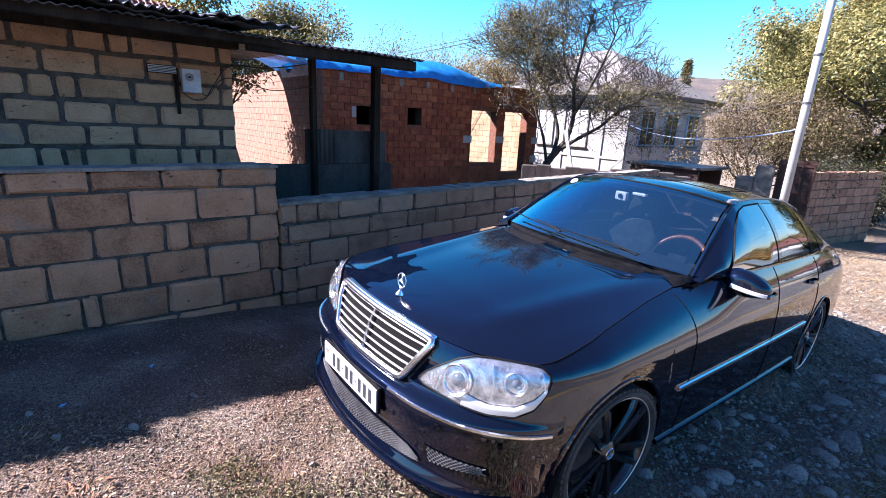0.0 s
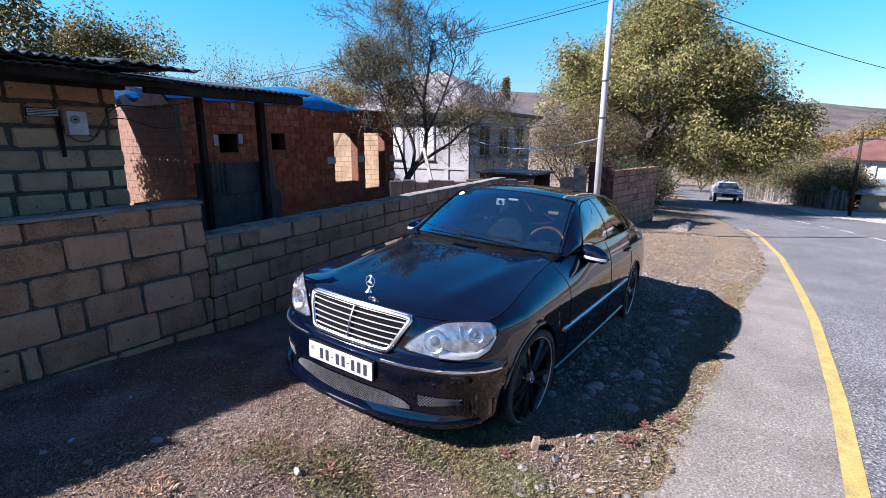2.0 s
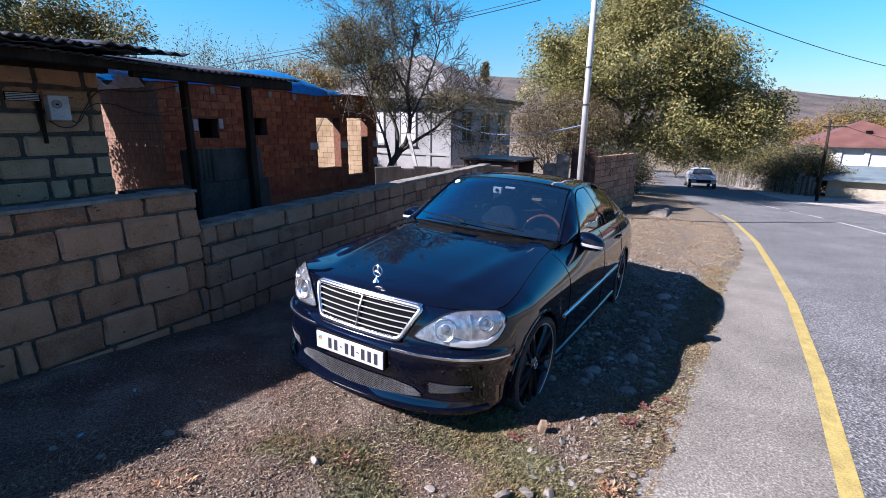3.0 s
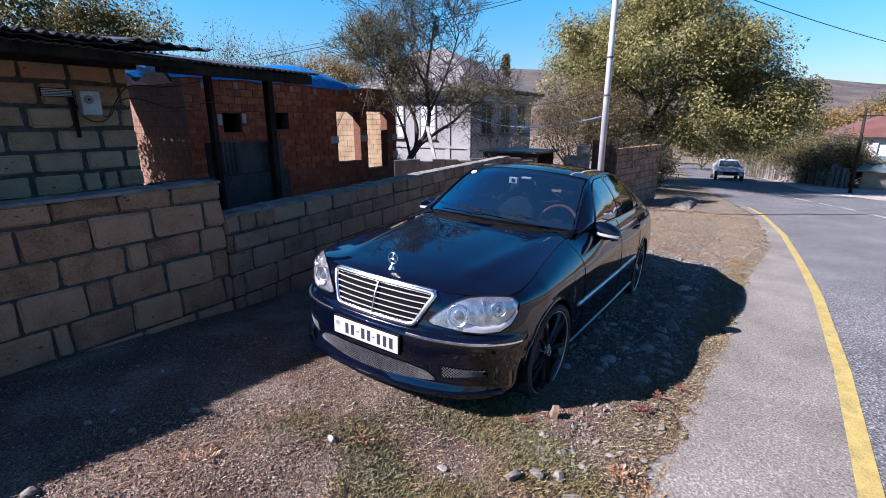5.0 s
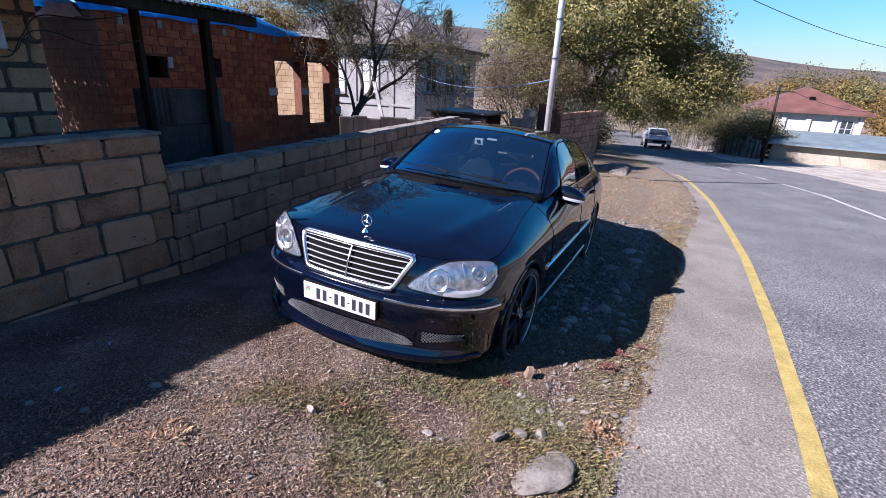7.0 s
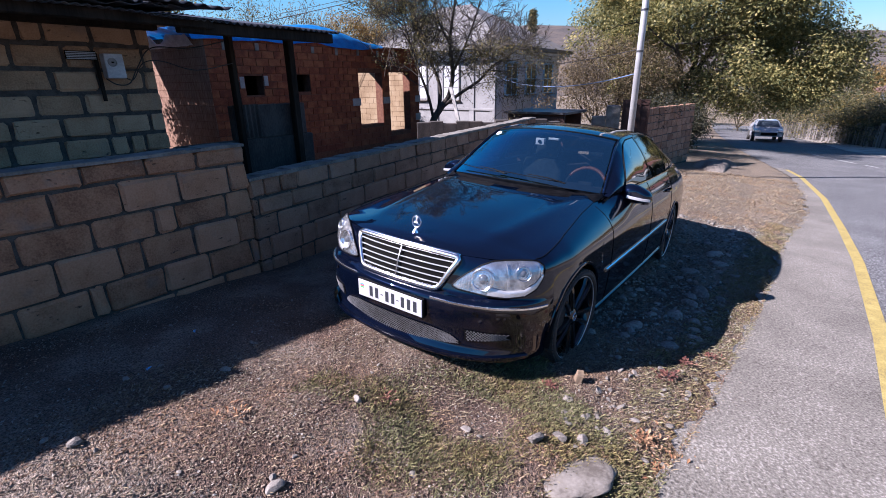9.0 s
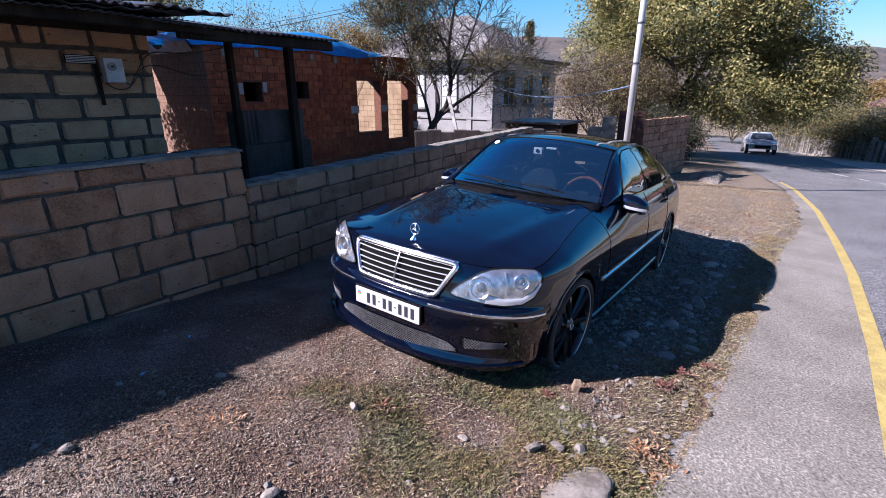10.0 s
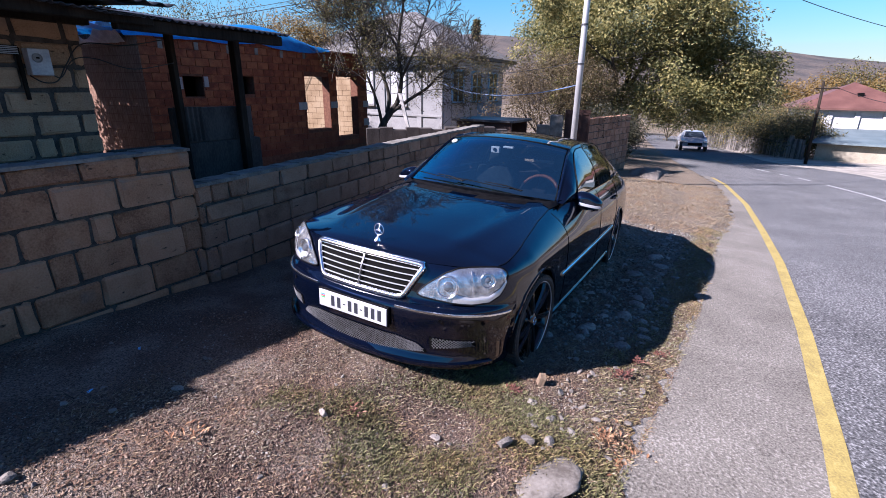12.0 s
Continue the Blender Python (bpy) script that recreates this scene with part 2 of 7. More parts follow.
def box_mesh(name, lo, hi, mat, bevel=0.0, seg=1, rough=0.0, seed=0):
    bm = bmesh.new()
    box(bm, lo, hi, bevel, seg)
    if rough:
        rnd = random.Random(seed)
        for v in bm.verts:
            v.co += Vector([rnd.uniform(-rough, rough) for _ in range(3)])
    return mesh_of(name, bm, mat)


def tube(bm, pts, radii, sides=8, cap=True):
    """A tube along points, its radius given point by point."""
    rings = []
    for k, p in enumerate(pts):
        a = Vector(pts[max(k - 1, 0)])
        c = Vector(pts[min(k + 1, len(pts) - 1)])
        d = (c - a).normalized()
        u = d.orthogonal().normalized() if k == 0 else (u - d * u.dot(d)).normalized()
        w = d.cross(u)
        r = radii[k] if hasattr(radii, "__len__") else radii
        rings.append([bm.verts.new(Vector(p) + (u * math.cos(t) + w * math.sin(t)) * r) for t in [2 * math.pi * i / sides for i in range(sides)]])
    for a, c in zip(rings, rings[1:]):
        for i in range(sides):
            bm.faces.new((a[i], a[(i + 1) % sides], c[(i + 1) % sides], c[i]))
    if cap:
        bm.faces.new(rings[0][::-1])
        bm.faces.new(rings[-1])


def smoothstep(a, b, x):
    t = min(1.0, max(0.0, (x - a) / (b - a)))
    return t * t * (3 - 2 * t)


def interp(x, xs, ys):
    return float(np.interp(x, xs, ys))


# ---- ground and road ----
def line_y(x):
    """The yellow edge line's y along the road."""
    return interp(x, [-30, -6, -1, 0.9, 1.5, 3.25, 5.8, 8, 11.3, 15.5, 18, 23.7, 31.6, 49.6, 90, 400],
                  [4.4, 0.30, -0.50, -0.755, -0.815, -0.95, -1.07, -1.09, -1.06, -0.78, -0.38, 0.62, 1.9, 4.4, 9.5, 50])


def edge_y(x):
    """Where the asphalt ends on the near side."""
    return line_y(x) + interp(x, [-30, 0.7, 3, 6, 9, 14, 400], [0.95, 0.88, 0.82, 0.76, 0.40, 0.28, 0.28])


def road_z(x):
    return interp(x, [-30, 8, 30, 60, 120, 400], [2.0, -0.66, -2.06, -3.8, -6.5, -9])


def ground_z(x, y):
    h = interp(y - edge_y(x), [-60, -16, -8.5, -7, 0, 0.2, 0.5, 0.9, 1.45, 2.2, 3.1, 3.8, 60], [2.0, -0.04, -0.03, -0.05, -0.03, 0.02, 0.045, 0.025, 0.12, 0.16, 0.12, 0.08, 0.3])
    h *= 1 - smoothstep(10, 16, x) * (0 < y - edge_y(x)) * 0.6
    z = road_z(x) + h
    # the stony hollow beside the car
    z -= 0.05 * smoothstep(1.6, 2.6, x) * (1 - smoothstep(6.0, 7.5, x)) * smoothstep(-0.3, 0.2, y) * (1 - smoothstep(1.0, 1.8, y))
    if x < 12 and y > edge_y(x):
        z += 0.022 * noise.noise((x * 1.7, y * 1.7, 3.0)) + 0.010 * noise.noise((x * 6, y * 6, 1.0))
    return z


def spaced(parts):
    out = []
    for a, c, s in parts:
        out += list(np.arange(a, c, s))
    return out + [parts[-1][1]]


def build_ground():
    xs = spaced([(-900, -60, 120), (-60, -8, 6), (-8, -2, 0.25), (-2, 8, 0.06), (8, 16, 0.2), (16, 70, 2), (70, 1000, 90)])
    ys = spaced([(-900, -60, 120), (-60, -9, 3), (-9, -1.6, 0.4), (-1.6, 4.0, 0.06), (4.0, 12, 0.5), (12, 60, 4), (60, 900, 120)])
    verts = [(x, y, ground_z(x, y)) for x in xs for y in ys]
    ny = len(ys)
    faces = [(i * ny + j, (i + 1) * ny + j, (i + 1) * ny + j + 1, i * ny + j + 1) for i in range(len(xs) - 1) for j in range(ny - 1)]
    ob = new("ground", raw_mesh("ground", verts, faces, GROUND, True))
    tagged(ob, "dry trodden earth verge with straw grass and gravel", "ground", kind="structure")


def strip(name, x0, x1, step, lo, hi, lift, mat, label, jag=0.0):
    verts, faces = [], []
    xs = np.arange(x0, x1 + step / 2, step)
    for x in xs:
        a, c = lo(x), hi(x)
        if jag:
            c += jag * noise.noise((x * 3.1, 0, 0)) + jag * 0.5 * noise.noise((x * 9.7, 5, 0)) + jag * 0.3 * noise.noise((x * 23, 9, 0))
        for k in range(5):
            y = a + (c - a) * k / 4
            verts.append((x, y, road_z(x) + lift))
    m = len(xs)
    faces = [(i * 5 + k, (i + 1) * 5 + k, (i + 1) * 5 + k + 1, i * 5 + k + 1) for i in range(m - 1) for k in range(4)]
    ob = new(name, raw_mesh(name, verts, faces, mat, True))
    return tagged(ob, label, name.replace("_", " "), kind="structure")


def ground_material():
    m = material("dry_earth", rough=0.95)
    nt, n, l, b = tree_of(m)
    tc = n.new("ShaderNodeTexCoord")
    a = n.new("ShaderNodeTexNoise")
    a.inputs["Scale"].default_value, a.inputs["Detail"].default_value = 1.3, 5
    f = n.new("ShaderNodeTexNoise")
    f.inputs["Scale"].default_value, f.inputs["Detail"].default_value = 95, 8
    v = n.new("ShaderNodeTexVoronoi")
    v.inputs["Scale"].default_value = 150
    for k in (a, f, v):
        l.new(tc.outputs["Object"], k.inputs["Vector"])
    r1 = ramp(n, [(0.36, (0.070, 0.041, 0.027)), (0.5, (0.112, 0.076, 0.055)), (0.62, (0.20, 0.162, 0.128))])
    r2 = ramp(n, [(0.36, (0.30, 0.28, 0.26)), (0.52, (1, 1, 1)), (0.66, (1.6, 1.55, 1.5))])
    l.new(a.outputs["Fac"], r1.inputs[0])
    l.new(f.outputs["Fac"], r2.inputs[0])
    # pale road dust further along the verge and beyond the road
    sep = n.new("ShaderNodeSeparateXYZ")
    l.new(tc.outputs["Object"], sep.inputs[0])
    far = n.new("ShaderNodeMapRange")
    far.inputs[1].default_value, far.inputs[2].default_value = 5.0, 8.5
    l.new(sep.outputs["X"], far.inputs[0])
    dust = n.new("ShaderNodeMix")
    dust.data_type = "RGBA"
    dust.inputs[7].default_value = (0.18, 0.142, 0.098, 1)
    l.new(far.outputs[0], dust.inputs[0])
    l.new(r1.outputs[0], dust.inputs[6])
    mx = n.new("ShaderNodeMix")
    mx.data_type, mx.blend_type = "RGBA", "MULTIPLY"
    mx.inputs[0].default_value = 1
    l.new(dust.outputs[2], mx.inputs[6])
    l.new(r2.outputs[0], mx.inputs[7])
    l.new(mx.outputs[2], b.inputs["Base Color"])
    bp = n.new("ShaderNodeBump")
    bp.inputs["Strength"].default_value, bp.inputs["Distance"].default_value = 0.9, 0.009
    ad = n.new("ShaderNodeMath")
    l.new(f.outputs["Fac"], ad.inputs[0])
    l.new(v.outputs["Distance"], ad.inputs[1])
    l.new(ad.outputs[0], bp.inputs["Height"])
    l.new(bp.outputs[0], b.inputs["Normal"])
    return m


GROUND = ground_material()
build_ground()
strip("road", -30, 120, 0.05, lambda x: line_y(x) - 7.0, edge_y, 0.0, ASPHALT, "worn grey asphalt country road bending away downhill", 0.11)
strip("paved_shoulder", -12, 18, 0.05, lambda x: line_y(x) + 0.04, lambda x: edge_y(x) - 0.012, 0.003, SHOULDER, "paler dusty strip of asphalt beside the edge line", 0.11)
strip("far_shoulder", 6, 60, 0.5, lambda x: line_y(x) - 14.5, lambda x: line_y(x) - interp(x, [6, 18, 25, 28, 31, 60], [7.0, 6.8, 6.9, 5.4, 5.0, 5.2]), 0.006, FAR_DUST, "pale dusty strip along the far side of the road", 0.15)
strip("edge_line", -12, 17.5, 0.25, lambda x: line_y(x) - 0.055, lambda x: line_y(x) + 0.055, 0.004, YELLOW, "worn yellow painted edge line on the asphalt")
def centre_y(x):
    return line_y(x) - interp(x, [4, 14, 16, 20, 24, 27], [3.56, 3.6, 3.65, 3.42, 2.8, 2.6])


for a, c in ((4.0, 18.4), (19.5, 20.4), (21.0, 21.8), (22.4, 24.1), (25.0, 26.6)):
    strip("centre_line", a, c, 0.1, lambda x: centre_y(x) - 0.055, lambda x: centre_y(x) + 0.055, 0.004, WHITE_PAINT, "white painted centre line dash on the asphalt")


# ---- walls of blocks ----
def block_wall(name, p0, p1, thick, z_top, courses, mat, mortar, label, seed, lengths=(0.30, 0.44), joint=0.016, z_under=None, cap=0.0, rows=()):
    """A wall of single blocks laid in courses on a mortar core, from p0 to p1 (the face towards -y)."""
    rnd = random.Random(seed)
    d = Vector((p1[0] - p0[0], p1[1] - p0[1], 0))
    L = d.length
    ang = math.degrees(math.atan2(d.y, d.x))
    wall = thing(name, pose(p0[0], p0[1], 0, 0, 0, ang), label, "wall", kind="structure")
    zs = [z_top]
    for c in courses:
        zs.append(zs[-1] - c)
    low = zs[-1] - 0.3
    bm = bmesh.new()
    box(bm, (0.02, 0.020, low), (L - 0.02, thick - 0.020, z_top - 0.03))
    part("mortar_core", bm, mortar, wall, "grey cement mortar")
    shapes = {}
    for k in range(len(courses)):
        hi, lo = zs[k], zs[k + 1]
        if k < len(rows):
            cut = [v - p0[0] for v in rows[k]]
        else:
            cut = [rnd.uniform(0.1, 0.4)]
        while cut[0] > 0.42:
            cut.insert(0, cut[0] - rnd.choice((0.19, 0.38, 0.39, 0.40, 0.40, 0.42)))
        while cut[-1] < L - 0.44:
            cut.append(cut[-1] + rnd.choice((0.19, 0.38, 0.39, 0.40, 0.40, 0.42)))
        cut = [0.0] + [v for v in cut if 0.05 < v < L - 0.04] + [L]
        for x, x2 in zip(cut, cut[1:]):
            w = x2 - x
            key = (round(w, 2), k)
            if key not in shapes:
                shapes[key] = box_mesh("block", (joint / 2, 0, joint / 2), (w - joint / 2, thick, hi - lo - joint / 2), mat, 0.022, 2, 0.009, len(shapes) + seed)
            part("block", shapes[key], None, wall, m=pose(x, rnd.uniform(-0.008, 0.008), lo, 0, rnd.uniform(-0.5, 0.5), rnd.uniform(-0.6, 0.6)))
    if cap:
        bm = bmesh.new()
        n = int(L / 0.12)
        for i in range(n):
            a, c = L * i / n, L * (i + 1) / n + 0.004
            h = cap * rnd.uniform(0.5, 1.0)
            box(bm, (a, -0.004 * rnd.random(), z_top - 0.01), (c, thick, z_top + h))
        part("mortar_bed", bm, CONCRETE, wall, "rough cement levelling bed on top")
    return wall


block_wall("wall_roadside_high", (-5.0, 3.70), (1.11, 3.70), 0.20, 1.085, [0.145, 0.23, 0.21, 0.245, 0.235, 0.22], LIMESTONE, MORTAR, "low yard wall of yellowish sawn limestone blocks", 11, joint=0.018, cap=0.02,
           rows=([-0.09, 0.31, 0.69], [-0.29, 0.11, 0.52, 0.93], [-0.52, -0.11, 0.30, 0.45, 0.87], [-0.37, 0.01, 0.17, 0.56, 0.94], [-0.22, -0.12, 0.28, 0.65, 1.04]))
block_wall("wall_roadside_low", (1.12, 3.71), (8.9, 4.52), 0.20, 0.775, [0.17, 0.17, 0.215, 0.21, 0.21, 0.21, 0.21], GREYSTONE, MORTAR, "low yard wall of grey-brown limestone blocks", 12, joint=0.015, cap=0.03,
           rows=([1.27, 1.47, 1.68, 2.14, 2.57, 3.04, 3.48], [1.58, 2.02, 2.49, 2.89, 3.35, 3.88], [1.39, 1.78, 2.25, 2.70, 3.16]))
block_wall("wall_outbuilding", (-6.0, 5.27), (1.27, 5.27), 0.22, 2.12, [0.19, 0.21, 0.20, 0.20, 0.20, 0.20, 0.20, 0.20], RUBBLESTONE, MORTAR, "outbuilding wall of rough limestone blocks with wide joints", 13, joint=0.036,
           rows=([-0.40, -0.02, 0.23, 0.40, 0.76, 1.13], [-0.24, 0.14, 0.51, 0.74], [-0.36, -0.17, -0.02, 0.38, 0.74, 1.13], [-0.15, 0.21, 0.57, 0.93], [-0.41, 0.0, 0.37, 0.76, 1.11], [-0.35, -0.18, -0.04, 0.32, 0.71, 0.88, 1.03]))


# side wall added out of sight, to keep sky light out of the passage
side = thing("wall_outbuilding_side", pose(0, 0, 0), "outbuilding side wall of rough limestone, added unseen to darken the passage", "wall", kind="structure")
bm = bmesh.new()
box(bm, (1.03, 5.50, -0.7), (1.24, 11.6, 2.10), 0.01)
part("masonry", bm, RUBBLESTONE, side)


# ---- the parked car ----
def car_paint(name, base, metal=0.0):
    m = material(name, base, 0.32, metal, 1.0, 0.0)
    nt, n, l, b = tree_of(m)
    tc = n.new("ShaderNodeTexCoord")
    t = n.new("ShaderNodeTexNoise")
    t.inputs["Scale"].default_value, t.inputs["Detail"].default_value = 7.0, 8.0
    l.new(tc.outputs["Object"], t.inputs["Vector"])
    b.inputs["Coat IOR"].default_value = 1.62
    r = ramp(n, [(0.35, (0.008, 0.008, 0.008)), (0.75, (0.028, 0.028, 0.028))])
    l.new(t.outputs["Fac"], r.inputs[0])
    l.new(r.outputs[0], b.inputs["Coat Roughness"])
    return m


PAINT = car_paint("black_car_paint", (0.0012, 0.0026, 0.0085), 0.25)
CHROME = material("chrome", (0.86, 0.86, 0.87), 0.22, 1.0)
SLAT = material("bright_slat", (0.62, 0.63, 0.65), 0.32, 0.6)
SILVER = varied("silver_reflector", [(0.2, (0.26, 0.27, 0.285)), (0.5, (0.56, 0.57, 0.585)), (0.8, (0.88, 0.885, 0.895))], 34, 130, 0.2, 0.5, metal=0.9, dist=0.006)
BLACK_PLASTIC = varied("black_plastic", [(0.3, (0.002, 0.002, 0.0025)), (0.7, (0.006, 0.006, 0.007))], 20, 120, 0.6, 0.1)
BLACK_PLASTIC.node_tree.nodes["Principled BSDF"].inputs["Specular IOR Level"].default_value = 0.08
RUBBER = varied("tyre_rubber", [(0.3, (0.015, 0.015, 0.014)), (0.7, (0.045, 0.042, 0.038))], 12, 90, 0.85, 0.3)
RIM_BLACK = material("black_rim", (0.01, 0.01, 0.011), 0.25, 0.3, 0.6)
PLATE_WHITE = varied("number_plate_white", [(0.3, (0.33, 0.33, 0.345)), (0.7, (0.42, 0.42, 0.435))], 6, 40, 0.4, 0.05)
INK = material("dark_ink", (0.02, 0.022, 0.03), 0.5)
LEATHER = varied("dark_leather", [(0.3, (0.010, 0.011, 0.012)), (0.7, (0.02, 0.021, 0.022))], 20, 90, 0.95, 0.2)
LEATHER.node_tree.nodes["Principled BSDF"].inputs["Specular IOR Level"].default_value = 0.1
WOOD = varied("walnut_trim", [(0.3, (0.121, 0.033, 0.011)), (0.7, (0.231, 0.0825, 0.033))], 20, 90, 0.25, 0.05)
GREY_GRILLE = varied("grey_plastic_grille", [(0.3, (0.06, 0.06, 0.062)), (0.7, (0.11, 0.11, 0.114))], 20, 90, 0.5, 0.1)
PANE_DARK = material("projector_glass", (0.05, 0.055, 0.065), 0.05, 0.0, 1.0)
WHITE_PLASTIC = material("white_plastic", (0.6, 0.6, 0.6), 0.35)
LAMP_AMBER = material("clear_signal_lens", (0.42, 0.42, 0.43), 0.15, 0.3, 1.0)


def glass(name, tint, gloss=0.02, head_on=0.06, haze=0.0, coat=(1, 1, 1)):
    m = bpy.data.materials.new(name)
    m.use_nodes = True
    n, l = m.node_tree.nodes, m.node_tree.links
    n.remove(n["Principled BSDF"])
    t = n.new("ShaderNodeBsdfTransparent")
    t.inputs[0].default_value = (*tint, 1)
    g = n.new("ShaderNodeBsdfGlossy")
    g.inputs["Roughness"].default_value = gloss
    g.inputs["Color"].default_value = (*coat, 1)
    lw = n.new("ShaderNodeLayerWeight")
    lw.inputs["Blend"].default_value = 0.5
    p = n.new("ShaderNodeMath")
    p.operation = "POWER"
    l.new(lw.outputs["Facing"], p.inputs[0])
    p.inputs[1].default_value = 5.0
    f = n.new("ShaderNodeMath")
    f.operation = "MULTIPLY_ADD"
    l.new(p.outputs[0], f.inputs[0])
    f.inputs[1].default_value, f.inputs[2].default_value = 1 - head_on, head_on
    mx = n.new("ShaderNodeMixShader")
    l.new(f.outputs[0], mx.inputs[0])
    body = t
    if haze:
        d = n.new("ShaderNodeBsdfDiffuse")
        d.inputs[0].default_value = (0.75, 0.77, 0.8, 1)
        body = n.new("ShaderNodeMixShader")
        body.inputs[0].default_value = haze
        l.new(t.outputs[0], body.inputs[1])
        l.new(d.outputs[0], body.inputs[2])
    l.new(body.outputs[0], mx.inputs[1])
    l.new(g.outputs[0], mx.inputs[2])
    l.new(mx.outputs[0], n["Material Output"].inputs[0])
    return m


WINDSCREEN = glass("tinted_windscreen", (0.62, 0.70, 0.76), 0.006, 0.42, coat=(0.44, 0.93, 0.97))
SIDE_GLASS = glass("dark_side_glass", (0.10, 0.12, 0.13), 0.01, 0.22)
LENS = glass("headlamp_lens", (0.93, 0.94, 0.94), 0.012, 0.06, 0.025)

PLAN = [(-0.058, 0.0), (-0.052, 0.16), (-0.034, 0.31), (0.005, 0.47), (0.085, 0.635), (0.21, 0.765), (0.368, 0.848), (0.6, 0.893), (0.85, 0.908), (1.5, 0.915),
        (2.5, 0.925), (3.5, 0.925), (4.2, 0.908), (4.6, 0.872), (4.85, 0.79), (4.96, 0.62), (5.01, 0.36), (5.02, 0.0)]


def catmull(pts, per=24):
    out = []
    p = [Vector(q) for q in pts]
    for i in range(len(p) - 1):
        a, b, c, d = p[max(i - 1, 0)], p[i], p[i + 1], p[min(i + 2, len(p) - 1)]
        for k in range(per):
            t = k / per
            out.append(0.5 * ((2 * b) + (c - a) * t + (2 * a - 5 * b + 4 * c - d) * t * t + (3 * b - a - 3 * c + d) * t ** 3))
    return out + [p[-1]]


PLAN_DENSE = catmull([(x, y, 0) for x, y in PLAN])
PLAN_S = np.cumsum([0] + [(b - a).length for a, b in zip(PLAN_DENSE, PLAN_DENSE[1:])])
PLAN_X = [p.x for p in PLAN_DENSE]
PLAN_Y = [p.y for p in PLAN_DENSE]
AXLE_F, AXLE_R, HUB_Z, ARCH = 0.855, 3.82, 0.325, 0.375


def plan_at(s):
    x, y = interp(s, PLAN_S, PLAN_X), interp(s, PLAN_S, PLAN_Y)
    e = 0.02
    dx = interp(s + e, PLAN_S, PLAN_X) - interp(s - e, PLAN_S, PLAN_X)
    dy = interp(s + e, PLAN_S, PLAN_Y) - interp(s - e, PLAN_S, PLAN_Y)
    k = math.hypot(dx, dy) or 1
    return x, y, -dy / k, dx / k


def s_of_x(x):
    return interp(x, PLAN_X, PLAN_S)


def top_z(x):
    return interp(x, [-0.1, 0.13, 0.3, 0.42, 0.8, 1.2, 1.65, 2.0, 3.6, 4.0, 4.6, 5.1], [0.805, 0.805, 0.812, 0.815, 0.88, 0.94, 1.0, 1.035, 1.045, 1.04, 1.01, 0.97])


def inset(x, z, nx):
    front = interp(z, [0.17, 0.20, 0.232, 0.25, 0.275, 0.34, 0.42, 0.50, 0.553, 0.575, 0.592, 0.63, 0.72, 0.80, 0.83],
                   [0.11, 0.065, 0.055, 0.075, 0.092, 0.085, 0.062, 0.05, 0.05, 0.065, 0.125, 0.135, 0.155, 0.19, 0.21])
    side = interp(z, [0.15, 0.20, 0.26, 0.36, 0.50, 0.62, 0.75, 0.85], [0.06, 0.025, 0.012, 0.004, 0.0, 0.0, 0.01, 0.02])
    zt = top_z(x)
    a = interp(x, [0.3, 0.42, 0.8, 1.2, 1.65, 1.95, 4.0, 4.5, 5], [0.04, 0.045, 0.12, 0.17, 0.20, 0.095, 0.095, 0.13, 0.18])
    side += a * max(0.0, (z - 0.74) / (zt - 0.74)) ** 2.6
    rear = interp(z, [0.15, 0.25, 0.35, 0.6, 0.66, 1.0], [0.1, 0.03, 0.0, 0.0, 0.04, 0.12])
    wf = max(0.0, -nx) ** 1.3
    wr = max(0.0, nx) ** 1.3
    return front * wf + rear * wr + side * (1 - wf - wr)


def skin(s, z, side=1, off=0.0):
    """A point of the body's outer skin, off metres outside it."""
    x, y, nx, ny = plan_at(s)
    d = off - inset(x, z, nx)
    return Vector((x + nx * d, side * (y + ny * d), z))


def front_s(y, z):
    """Where along the plan the skin has this distance from the middle."""
    lo, hi = 0.0, s_of_x(1.0)
    for _ in range(24):
        m = (lo + hi) / 2
        if skin(m, z).y < y:
            lo = m
        else:
            hi = m
    return (lo + hi) / 2


def fascia(y, z, off=0.0):
    return skin(front_s(abs(y), z), z, 1 if y >= 0 else -1, off)


def bottom_z(x):
    z = interp(x, [-0.1, 0.5, 0.75, 4.3, 5.1], [0.192, 0.195, 0.20, 0.20, 0.24])
    for ax in (AXLE_F, AXLE_R):
        d = abs(x - ax)
        if d < ARCH:
            z = max(z, HUB_Z + math.sqrt(ARCH ** 2 - d * d) * 1.0)
    return z


def rib_list():
    s = list(np.linspace(0, s_of_x(0.44), 26))
    xs = []
    for ax in (AXLE_F, AXLE_R):
        xs += [ax - ARCH * math.cos(math.pi * k / 22) for k in range(23)]
        xs += [ax - ARCH - 0.004, ax + ARCH + 0.004]
    xs += list(np.arange(1.32, 3.4, 0.1)) + [4.3, 4.4, 4.5, 4.6]
    s += sorted(s_of_x(x) for x in xs)
    s += list(np.linspace(s_of_x(4.65), PLAN_S[-1], 16))
    return s


